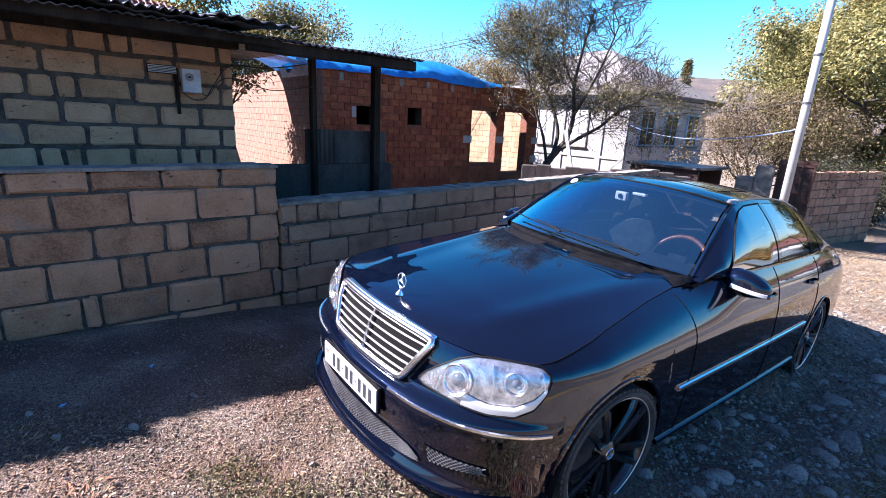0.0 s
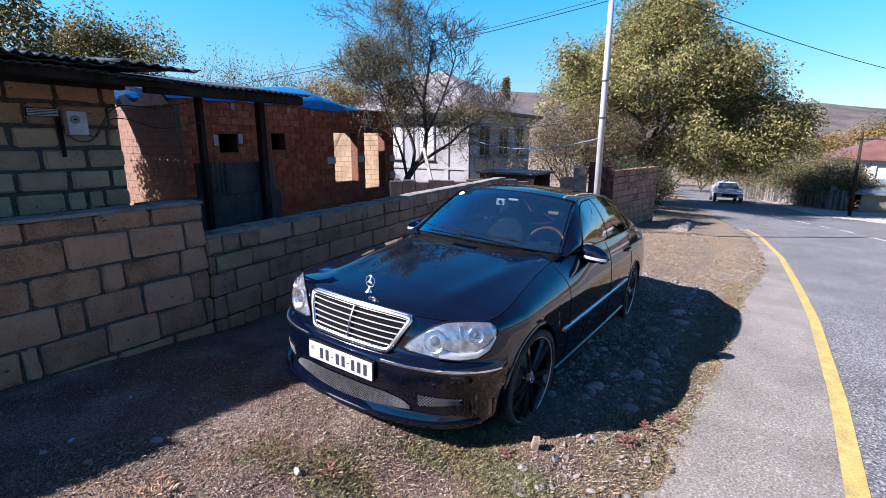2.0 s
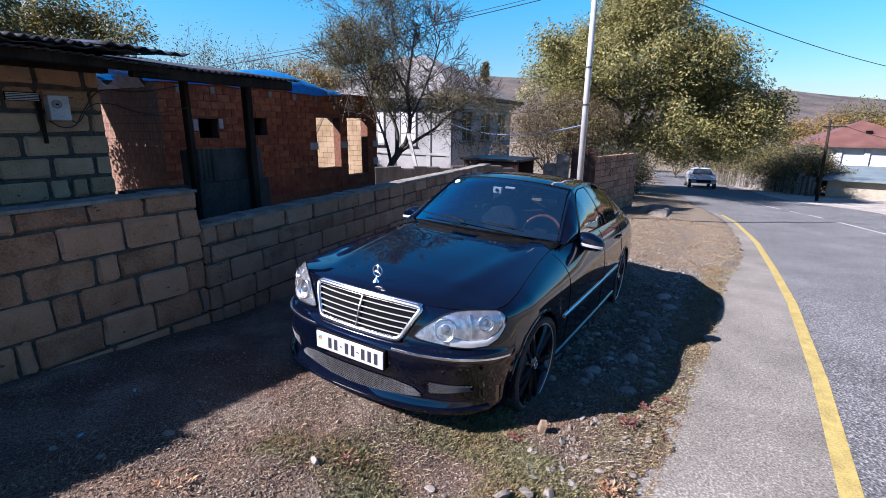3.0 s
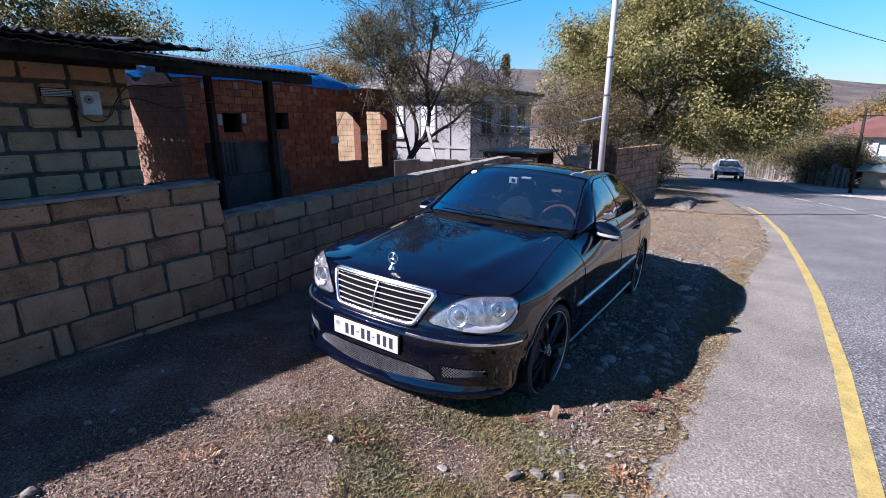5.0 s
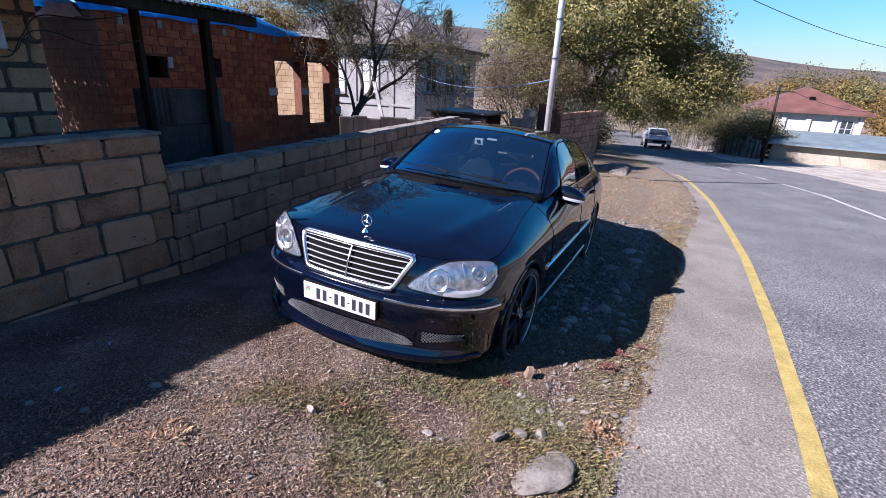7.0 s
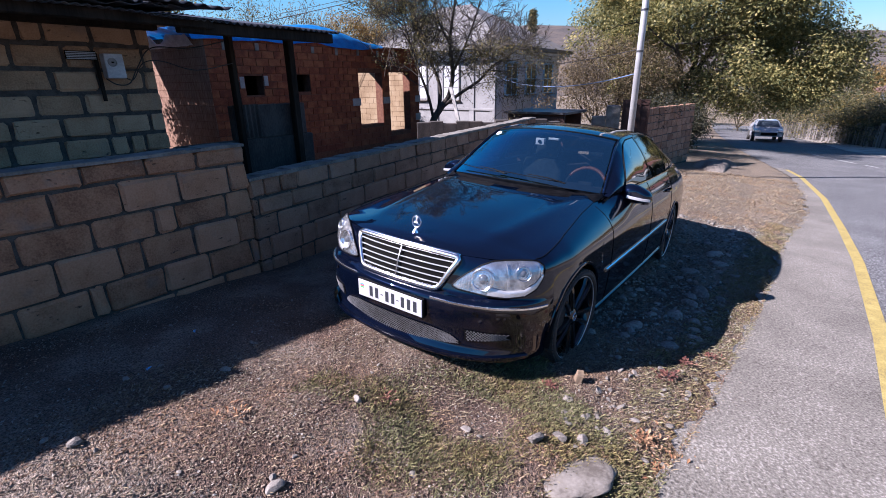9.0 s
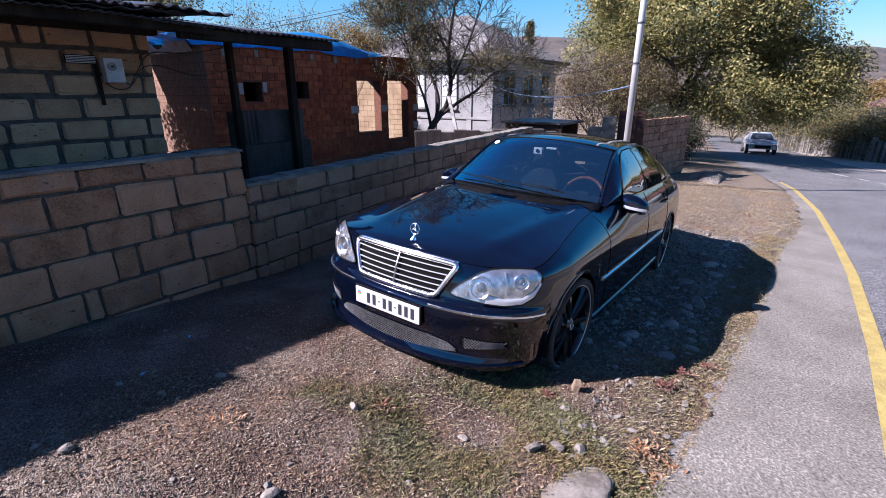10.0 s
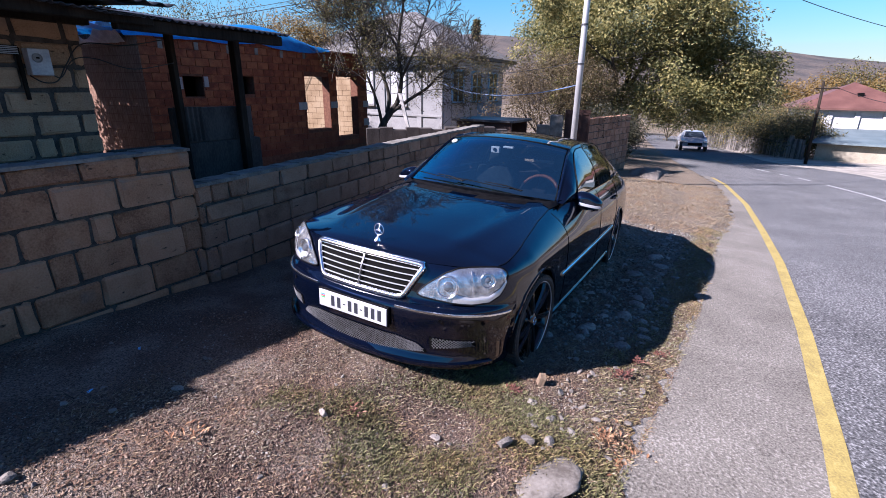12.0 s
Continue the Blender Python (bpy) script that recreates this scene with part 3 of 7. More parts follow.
def side_shell(side):
    s_list = rib_list()
    fr = np.concatenate([np.linspace(0, 0.58, 16), [0.605, 0.62, 0.635, 0.65, 0.665, 0.68], np.linspace(0.72, 1, 10)])
    verts, faces = [], []
    for s in s_list:
        x = plan_at(s)[0]
        zb, zt = bottom_z(x), top_z(x)
        for f in fr:
            verts.append(skin(s, zb + (zt - zb) * f, side))
    n = len(fr)
    for i in range(len(s_list) - 1):
        for j in range(n - 1):
            q = (i * n + j, (i + 1) * n + j, (i + 1) * n + j + 1, i * n + j + 1)
            faces.append(q if side < 0 else q[::-1])
    return raw_mesh("body_side", verts, faces, PAINT, True)


def hood_mid(x):
    return interp(x, [0.1, 0.135, 0.17, 0.22, 0.3, 0.5, 0.9, 1.3, 1.5, 1.7], [0.803, 0.805, 0.826, 0.842, 0.858, 0.893, 0.95, 1.0, 1.02, 1.035])


def edge_curve():
    """The body's top edge, one side: x, y."""
    pts = [skin(s, top_z(plan_at(s)[0])) for s in np.linspace(0, PLAN_S[-1], 500)]
    return [p.x for p in pts], [p.y for p in pts]


EDGE_X, EDGE_Y = edge_curve()


def edge_at(x):
    return interp(x, EDGE_X[:400], EDGE_Y[:400]) if x < 4 else interp(-x, [-v for v in EDGE_X[::-1]], EDGE_Y[::-1])


def hood_z(x, y):
    ye = max(edge_at(x), 0.02)
    zc, ze = hood_mid(x), top_z(x)
    v = min(1.0, abs(y) / ye)
    z = zc - (zc - ze) * v ** 2.4
    yr = interp(x, [0.15, 1.5], [0.43, 0.60])
    return z + 0.010 * smoothstep(0.2, 0.6, x) * math.exp(-((abs(y) - yr) / 0.085) ** 2)


def cowl_x(y):
    return 1.43 + 0.20 * (y / 0.72) ** 2


def hood_mesh():
    xs = [EDGE_X[0] + 0.002 + 1.49 * t ** 1.6 for t in np.linspace(0, 1, 44)]
    verts, faces = [], []
    m = 25
    for x in xs:
        ye = edge_at(x)
        yi = 0.72 * math.sqrt(max(0, (x - 1.43) / 0.20))
        row = []
        for sgn in (-1, 1):
            for k in range(m):
                y = ye + (min(yi, ye) - ye) * k / (m - 1)
                row.append((x, sgn * y, hood_z(x, y)))
        verts += row
    w = 2 * m
    for i in range(len(xs) - 1):
        for h in (0, 1):
            for k in range(m - 1):
                a = i * w + h * m + k
                q = (a, a + w, a + w + 1, a + 1)
                faces.append(q[::-1] if h == 0 else q)
    faces = [f[::-1] for f in faces]
    return raw_mesh("hood", verts, faces, PAINT, True)


# greenhouse curves: belt line, roof rail
def belt(x):
    """Foot of the side windows: y, z."""
    return interp(x, [1.64, 1.9, 2.6, 3.5, 4.0, 4.4], [0.735, 0.80, 0.82, 0.805, 0.77, 0.70]), interp(x, [1.64, 1.9, 2.6, 3.6, 4.0, 4.4], [1.01, 1.035, 1.045, 1.05, 1.05, 1.04])


def rail(u):
    """Upper edge of the side windows; u from 0 at the windscreen's foot to 1 at the rear window's foot: x, y, z."""
    k = [0, 0.10, 0.20, 0.26, 0.32, 0.42, 0.55, 0.68, 0.78, 0.86, 0.93, 1.0]
    return (interp(u, k, [1.66, 1.93, 2.16, 2.29, 2.44, 2.68, 2.98, 3.30, 3.58, 3.86, 4.12, 4.42]),
            interp(u, k, [0.715, 0.66, 0.612, 0.592, 0.58, 0.575, 0.575, 0.575, 0.58, 0.605, 0.65, 0.695]),
            interp(u, k, [1.01, 1.20, 1.345, 1.405, 1.43, 1.445, 1.445, 1.425, 1.375, 1.28, 1.16, 1.045]))


def roof_mid(x):
    return interp(x, [1.43, 1.75, 2.02, 2.15, 2.35, 2.75, 3.2, 3.6, 3.9, 4.2, 4.52], [1.035, 1.235, 1.39, 1.445, 1.478, 1.495, 1.482, 1.43, 1.345, 1.22, 1.06])


def shell_patch(name, u0, u1, n, inner, outer, mat, cols=21, lift=0.0):
    """The cabin's upper skin between two stations of the rail, crowned across; stations bow forward or back in the middle."""
    verts, faces = [], []
    for i in range(n + 1):
        u = u0 + (u1 - u0) * i / n
        xr, yr, zr = rail(u)
        bow = interp(u, [0, 0.26, 0.5, 0.78, 1.0], [-0.21, -0.11, 0.0, 0.08, 0.10])
        for k in range(cols):
            v = -1 + 2 * k / (cols - 1)
            w = inner + (outer - inner) * 1.0
            y = v * yr * w
            x = xr + bow * (1 - v * v)
            zm = roof_mid(xr + bow)
            z = zr + (zm - zr) * (1 - abs(v * w) ** 2.2) + lift
            verts.append((x, y, z))
    for i in range(n):
        for k in range(cols - 1):
            a = i * cols + k
            faces.append((a, a + cols, a + cols + 1, a + 1))
    return raw_mesh(name, verts, faces, mat, True)


RAIL_U = np.linspace(0, 1, 81)
RAIL_P = [rail(u) for u in RAIL_U]


def rail_u_at(x):
    return interp(x, [p[0] for p in RAIL_P], RAIL_U)


def cabin_side(x, t, side, off=0.0):
    """A point on the cabin's flank at x: t 0 at the belt, 1 at the rail."""
    yb, zb = belt(min(max(x, 1.64), 4.4))
    xr, yr, zr = rail(rail_u_at(min(max(x, 1.66), 4.42)))
    y = yb + (yr - yb) * t + 0.042 * math.sin(math.pi * t)
    return Vector((x, side * (y + off), zb + (zr - zb) * t))


def side_patch(name, pts, mat, side, off=0.0):
    """A patch of the flank: pts gives the lower and upper edge as (x, t) lists of equal length."""
    lowr, uppr = pts
    verts, faces = [], []
    r = 7
    for (xa, ta), (xc, tc) in zip(lowr, uppr):
        for k in range(r):
            f = k / (r - 1)
            verts.append(cabin_side(xa + (xc - xa) * f, ta + (tc - ta) * f, side, off))
    for i in range(len(lowr) - 1):
        for k in range(r - 1):
            a = i * r + k
            q = (a, a + r, a + r + 1, a + 1)
            faces.append(q if side < 0 else q[::-1])
    return raw_mesh(name, verts, faces, mat, True)


def ribbon(bm, pts, width, thick, up=(0, 0, 1)):
    """A flat bar with rounded edges along points."""
    up = Vector(up)
    rings = []
    for k, p in enumerate(pts):
        d = (Vector(pts[min(k + 1, len(pts) - 1)]) - Vector(pts[max(k - 1, 0)])).normalized()
        o = d.cross(up).normalized()
        w = o.cross(d).normalized()
        rings.append([bm.verts.new(Vector(p) + w * width / 2 * a + o * thick / 2 * c) for a, c in
                      ((-1, -0.5), (-0.7, 1), (0.7, 1), (1, -0.5), (0.7, -1), (-0.7, -1))])
    for a, c in zip(rings, rings[1:]):
        for i in range(6):
            bm.faces.new((a[i], a[(i + 1) % 6], c[(i + 1) % 6], c[i]))
    bm.faces.new(rings[0][::-1])
    bm.faces.new(rings[-1])
    bmesh.ops.recalc_face_normals(bm, faces=bm.faces)


def lathe(bm, prof, n=40, arc=2 * math.pi):
    """Turns a profile of (radius, y) about the y axis."""
    rings = []
    for k in range(n):
        t = arc * k / n
        rings.append([bm.verts.new((r * math.cos(t), y, r * math.sin(t))) for r, y in prof])
    for k in range(n):
        a, c = rings[k], rings[(k + 1) % n]
        for j in range(len(prof) - 1):
            bm.faces.new((a[j], a[j + 1], c[j + 1], c[j]))
    bmesh.ops.recalc_face_normals(bm, faces=bm.faces)


WIDE = Matrix.Diagonal((1.115, 1.0, 1.115, 1.0))


def build_wheel(parent, x, side, steer=0.0):
    """A wheel at its hub; the outer face looks towards -y before it is turned."""
    hub = pose(x, side * 0.80, HUB_Z, 0, 0, (0 if side < 0 else 180) + steer)
    bm = bmesh.new()
    lathe(bm, [(0.280, -0.085), (0.288, -0.105), (0.300, -0.115), (0.313, -0.110), (0.321, -0.095), (0.3245, -0.06), (0.3255, 0.0), (0.3245, 0.06), (0.320, 0.095), (0.30, 0.115), (0.255, 0.10)], 64)
    for k in range(64):
        t = 2 * math.pi * (k + 0.5) / 64
        c = Matrix.Rotation(-t, 4, "Y")
        for y0, y1 in ((-0.104, -0.045), (-0.036, 0.036), (0.045, 0.104)):
            r = bmesh.ops.create_cube(bm, size=1, matrix=c @ Matrix.Translation((0.324, (y0 + y1) / 2, 0)) @ Matrix.Diagonal((0.012, y1 - y0, 0.0225, 1)))
    wheel = part("wheel", bm, RUBBER, parent, "black low-profile tyre on a black alloy rim", hub)
    tyre_rim = bmesh.new()
    lathe(tyre_rim, [(0.256, -0.092), (0.250, -0.098), (0.243, -0.094), (0.236, -0.08), (0.228, -0.05), (0.222, 0.05), (0.25, 0.09)], 56)
    part("rim", tyre_rim, RIM_BLACK, wheel, "black alloy rim barrel", WIDE, True)
    bm = bmesh.new()
    lathe(bm, [(0.2575, -0.092), (0.2565, -0.1), (0.2535, -0.102), (0.2515, -0.098)], 64)
    part("rim_lip", bm, SLAT, wheel, "bright worn rim edge", WIDE, True)
    for k in range(5):
        bm = bmesh.new()
        for h in (-1, 1):
            a = h * 0.16
            ribbon(bm, [(0.05, -0.075, h * 0.018), (0.13, -0.088, h * 0.028), (0.20, -0.092, h * 0.040), (0.243, -0.088, h * 0.052)], 0.030, 0.022, (0, 0, 1))
        part("spoke", bm, RIM_BLACK, wheel, m=Matrix.Rotation(2 * math.pi * k / 5 + 0.3, 4, "Y") @ WIDE, smooth=False)
    bm = bmesh.new()
    lathe(bm, [(0.0005, -0.094), (0.036, -0.092), (0.045, -0.083), (0.062, -0.078), (0.07, -0.05)], 32)
    cap = part("hub_cap", bm, RIM_BLACK, wheel, smooth=True)
    bm = bmesh.new()
    lathe(bm, [(0.030, -0.0935), (0.028, -0.0965), (0.025, -0.0965), (0.0235, -0.0935)], 28)
    for k in range(3):
        c = Matrix.Rotation(-math.pi / 2 + 2 * math.pi * k / 3, 4, "Y")
        bmesh.ops.create_cube(bm, size=1, matrix=c @ Matrix.Translation((0.013, -0.095, 0)) @ Matrix.Diagonal((0.026, 0.003, 0.005, 1)))
    part("emblem", bm, CHROME, cap, "silver ring emblem")
    bm = bmesh.new()
    lathe(bm, [(0.0005, 0.03), (0.17, 0.03), (0.175, 0.045), (0.0005, 0.05)], 32)
    part("brake_disc", bm, GREY_GRILLE, wheel)


def headlamp(parent, side):
    """One teardrop headlamp: housing, two round lamps, signal lamp, lens."""
    def shape(u):
        """Lower and upper edge at u, 0 at the inner tip to 1 at the outer end."""
        lo = interp(u, [0, 0.06, 0.2, 0.4, 0.6, 0.78, 0.9, 0.96, 1.0], [0.632, 0.622, 0.614, 0.606, 0.602, 0.614, 0.655, 0.705, 0.765])
        hi = interp(u, [0, 0.05, 0.15, 0.3, 0.45, 0.6, 0.75, 0.88, 0.96, 1.0], [0.642, 0.672, 0.718, 0.772, 0.802, 0.812, 0.815, 0.815, 0.81, 0.788])
        return lo, hi
    s0, s1 = front_s(0.385, 0.63), front_s(0.80, 0.79)

    def pt(u, v, off):
        lo, hi = shape(u)
        z = lo + (hi - lo) * v
        return skin(s0 + (s1 - s0) * u, min(z, 0.828), side, off)

    def patch(off, bulge, nu=36, nv=13):
        verts, faces = [], []
        for i in range(nu + 1):
            for j in range(nv + 1):
                u, v = i / nu, j / nv
                verts.append(pt(u, v, off + bulge * (math.sin(math.pi * min(1, u * 1.02)) ** 0.5) * math.sin(math.pi * v) ** 0.6 if 0 < u < 1 else off))
        for i in range(nu):
            for j in range(nv):
                a = i * (nv + 1) + j
                q = (a, a + nv + 1, a + nv + 2, a + 1)
                faces.append(q[::-1] if side > 0 else q)
        return verts, faces
    v, f = patch(0.005, 0.0)
    lamp = part("headlamp", raw_mesh("headlamp", v, f, SILVER, True), None, parent, "clear teardrop headlamp with silver reflectors")
    for u, vv, r in ((0.34, 0.52, 0.066), (0.77, 0.66, 0.044)):
        c, a, b2 = pt(u, vv, 0.008), pt(u + 0.02, vv, 0.008), pt(u, vv + 0.05, 0.008)
        nrm = (a - c).cross(b2 - c).normalized()
        if nrm.x > 0:
            nrm = -nrm
        m = Matrix.Translation(c) @ (Vector((0, -1, 0)).rotation_difference((nrm + Vector((-0.5, 0, 0))).normalized())).to_matrix().to_4x4()
        bm = bmesh.new()
        lathe(bm, [(r, 0.004), (r * 1.0, -0.014), (r * 0.95, -0.015), (r * 0.90, -0.004), (r * 0.74, 0.010), (r * 0.70, 0.004), (r * 0.62, 0.004), (r * 0.58, 0.014), (r * 0.46, 0.012), (r * 0.44, 0.006)], 32)
        bowl = part("reflector", bm, CHROME, lamp, "round chrome lamp bowl", m, True)
        bm = bmesh.new()
        lathe(bm, [(r * 0.45, 0.008), (r * 0.43, -0.004), (r * 0.3, -0.013), (r * 0.15, -0.017), (0.0005, -0.018)], 28)
        part("projector", bm, PANE_DARK, bowl, "dark glass projector lens", smooth=True)
    # lower bezel, flutes at the inner tip, partition between the lamps
    nu = 24
    verts = [pt(0.40 + 0.57 * i / nu, v, 0.011 + 0.004 * math.sin(math.pi * k / 3)) for i in range(nu + 1) for k, v in enumerate((0.03, 0.12, 0.22, 0.30 - 0.10 * math.sin(math.pi * i / nu)))]
    faces = [(i * 4 + k, (i + 1) * 4 + k, (i + 1) * 4 + k + 1, i * 4 + k + 1) for i in range(nu) for k in range(3)]
    part("bezel", raw_mesh("bezel", verts, [q[::-1] for q in faces] if side > 0 else faces, SLAT, True), None, lamp, "grey inner bezel")
    for u in (0.07, 0.095, 0.12, 0.145, 0.17, 0.60, 0.94):
        bm = bmesh.new()
        tube(bm, [pt(u + 0.015 * math.sin(v * 3), v, 0.012) for v in np.linspace(0.08 if u < 0.5 else 0.34, 0.92, 8)], 0.0022 if u < 0.5 else 0.0045, 5)
        part("flute", bm, CHROME, lamp)
    bm = bmesh.new()
    rim = [pt(u, 0, 0.008) for u in np.linspace(0, 1, 40)] + [pt(u, 1, 0.008) for u in np.linspace(1, 0, 40)]
    tube(bm, rim + rim[:1], 0.0045, 6, False)
    part("seal", bm, BLACK_PLASTIC, lamp, "black rubber seal")
    v, f = patch(0.009, 0.030)
    lens = part("lens", raw_mesh("lens", v, f, LENS, True), None, lamp, "clear bulging plastic lens")
    lens.visible_shadow = False


def mirror(parent, side):
    bm = bmesh.new()
    bmesh.ops.create_uvsphere(bm, u_segments=28, v_segments=16, radius=1)
    for v in bm.verts:
        x, y, z = v.co
        k = 1.0 - 0.25 * y
        v.co = Vector((max(x, -0.85) * 0.072 * (0.8 if x > 0 else 1.15), y * 0.125, z * 0.075 * k - 0.01 * y))
        if v.co.x > 0.035:
            v.co.x = 0.035
    m = pose(1.97, side * 0.895, 1.012, 0, 0, side * -8) @ Matrix.Diagonal((1, side * 1.0, 1, 1))
    mir = part("door_mirror", bm, PAINT, parent, "black door mirror with a clear signal strip", m, True)
    bm = bmesh.new()
    pts = []
    for k in range(14):
        t = -0.55 + 1.45 * k / 13
        pts.append((-0.083 * math.sqrt(max(0.02, 1 - (t * 0.9) ** 2)), t * 0.120, -0.022 - 0.012 * t))
    ribbon(bm, pts, 0.024, 0.010, (0, 0, 1))
    part("signal_strip", bm, LAMP_AMBER, mir, "clear turn-signal strip")
    bm = bmesh.new()
    box(bm, (-0.03, -0.20, -0.06), (0.03, -0.09, -0.02), 0.012, 2)
    part("mirror_arm", bm, PAINT, mir)
    bm = bmesh.new()
    r = bmesh.ops.create_circle(bm, cap_ends=True, radius=1, segments=24, matrix=Matrix.Translation((0.0365, 0, 0)) @ Matrix.Rotation(math.pi / 2, 4, "Y") @ Matrix.Diagonal((0.058, 0.105, 1, 1)))
    part("mirror_glass", bm, CHROME, mir, "mirror glass")


SEAT_LEATHER = varied("grey_green_leather", [(0.3, (0.045, 0.055, 0.052)), (0.7, (0.085, 0.10, 0.095))], 20, 90, 0.8, 0.2)


def seat(parent, y):
    bm = bmesh.new()
    box(bm, (2.35, y - 0.26, 0.42), (2.90, y + 0.26, 0.62), 0.06, 3)
    s = part("seat", bm, SEAT_LEATHER, parent, "dark grey leather front seat", smooth=True)
    bm = bmesh.new()
    box(bm, (0, -0.25, 0), (0.14, 0.25, 0.62), 0.06, 3)
    part("backrest", bm, SEAT_LEATHER, s, m=pose(2.78, y, 0.52, 0, 20, 0), smooth=True)
    bm = bmesh.new()
    box(bm, (0, -0.13, 0.64), (0.09, 0.13, 0.83), 0.04, 3)
    part("headrest", bm, SEAT_LEATHER, s, m=pose(2.78, y, 0.52, 0, 20, 0), smooth=True)


def roof_point(x, y):
    """A point on the roof's skin."""
    u = rail_u_at(x)
    yr, zr = rail(u)[1:]
    return x, y, zr + (roof_mid(x) - zr) * (1 - min(1.0, abs(y) / yr) ** 2.2)


def roof_ring():
    a = [(2.50, y) for y in np.linspace(-0.42, 0.42, 13)] + [(x, 0.42) for x in np.linspace(2.54, 2.96, 8)]
    a += [(3.0, y) for y in np.linspace(0.42, -0.42, 13)] + [(x, -0.42) for x in np.linspace(2.96, 2.54, 8)]
    return [roof_point(x, y) for x, y in a]


def build_car():
    car = thing("sedan_car", pose(0.703, 1.797, -0.163, 2.0, 3.75, -0.8), "glossy black four-door sedan with chrome grille parked on the stony verge", "car")
    for side in (-1, 1):
        part("body_side", side_shell(side), None, car, "glossy black painted bumper, wing and doors")
    hood = part("hood", hood_mesh(), None, car, "glossy black bonnet with dust and two soft ridges")
    # hood ornament
    bm = bmesh.new()
    lathe(bm, [(0.036, -0.003), (0.039, 0.0), (0.036, 0.003), (0.033, 0.0)], 36)
    for k in range(3):
        c = Matrix.Rotation(-math.pi / 2 + 2 * math.pi * k / 3, 4, "Y")
        bmesh.ops.create_cone(bm, cap_ends=True, segments=4, radius1=0.0095, radius2=0.002, depth=0.035, matrix=c @ Matrix.Translation((0.0175, 0, 0)) @ Matrix.Rotation(math.pi / 2, 4, "Y"))
    orn = part("hood_ornament", bm, CHROME, hood, "upright chrome ring ornament with three spokes", pose(0.236, -0.003, 0.921, 0, -6, 90), True)
    bm = bmesh.new()
    tube(bm, [(0, 0, -0.036), (0, 0, -0.05), (0, 0, -0.062), (0, 0, -0.072)], [0.004, 0.006, 0.014, 0.02], 14)
    part("ornament_foot", bm, CHROME, orn)
    # seam between hood and wings
    for side in (-1, 1):
        bm = bmesh.new()
        pts = [Vector((x, side * (edge_at(x) - 0.004), hood_z(x, edge_at(x)) + 0.0015)) for x in np.linspace(0.40, 1.62, 40)]
        tube(bm, pts, 0.0022, 5)
        part("panel_gap", bm, DARK, hood)
    # greenhouse
    part("roof", shell_patch("roof", 0.262, 0.775, 30, 1, 1, PAINT), None, car, "black painted roof")
    ws = part("windscreen", shell_patch("windscreen", 0.006, 0.254, 20, 0.97, 0.97, WINDSCREEN), None, car, "dark tinted windscreen reflecting the sky")
    ws.visible_shadow = True
    part("rear_window", shell_patch("rear_window", 0.78, 0.985, 14, 0.95, 0.95, SIDE_GLASS), None, car)
    for a in (0.258, 0.777):
        bm = bmesh.new()
        bow = interp(a, [0, 0.26, 0.5, 0.78, 1.0], [-0.21, -0.11, 0.0, 0.08, 0.10])
        xr, yr, zr = rail(a)
        pts = []
        for k in range(25):
            v = -1 + 2 * k / 24
            pts.append((xr + bow * (1 - v * v), v * yr, zr + (roof_mid(xr + bow) - zr) * (1 - abs(v) ** 2.2) + 0.001))
        tube(bm, pts, 0.007, 6)
        part("screen_seal", bm, BLACK_PLASTIC, ws if a < 0.5 else car, "black rubber seal")
    part("headliner", shell_patch("headliner", 0.25, 0.785, 20, 0.97, 0.97, LEATHER, lift=-0.03), None, car, "dark cloth headliner")
    bm = bmesh.new()
    gap = [(x, y, z + 0.001) for x, y, z in roof_ring()]
    tube(bm, gap + gap[:1], 0.0025, 5, False)
    part("sunroof_gap", bm, DARK, car, "thin gap round the sunroof")
    # trunk lid
    verts, faces = [], []
    xs = list(np.linspace(4.34, 4.93, 14))
    for x in xs:
        ye = max(edge_at(x), 0.05)
        for k in range(17):
            v = -1 + k / 8
            verts.append((x, v * ye, top_z(x) + 0.035 * (1 - abs(v) ** 2.5) * (1 - smoothstep(4.7, 5.0, x) * 0.5)))
    for i in range(len(xs) - 1):
        for k in range(16):
            a = i * 17 + k
            faces.append((a, a + 17, a + 18, a + 1))
    part("trunk_lid", raw_mesh("trunk_lid", verts, faces, PAINT, True), None, car)
    for side in (-1, 1):
        # flank below the rail: pillars, windows
        def band(x0, x1, t0, t1, n=10):
            xs = np.linspace(x0, x1, n)
            return [(x, t0) for x in xs], [(x, t1) for x in xs]
        def arch_t(x):
            """Upper edge of the front door window: an arch rising from the mirror."""
            return interp(x, [1.93, 1.96, 2.02, 2.10, 2.2, 2.32, 2.45], [0.03, 0.26, 0.48, 0.66, 0.80, 0.90, 0.93])
        up_f = np.linspace(1.95, 2.70, 24)
        lo_f = np.linspace(1.93, 2.74, 24)
        pane = side_patch("front_window", ([(x, 0.03) for x in lo_f], [(x, arch_t(x)) for x in up_f]), SIDE_GLASS, side, -0.004)
        part("door_window", pane, None, car, "dark tinted door window mirroring hills and road")
        lo_r, up_r = np.linspace(2.80, 3.50, 12), np.linspace(2.76, 3.42, 12)
        part("door_window", side_patch("rear_window", ([(x, 0.03) for x in lo_r], [(x, 0.93) for x in up_r]), SIDE_GLASS, side, -0.004), None, car, "dark tinted door window mirroring hills and road")
        lo_q, up_q = np.linspace(3.54, 3.86, 8), np.linspace(3.46, 3.58, 8)
        part("quarter_window", side_patch("quarter", ([(x, 0.04) for x in lo_q], [(x, 0.90) for x in up_q]), SIDE_GLASS, side, -0.004), None, car)
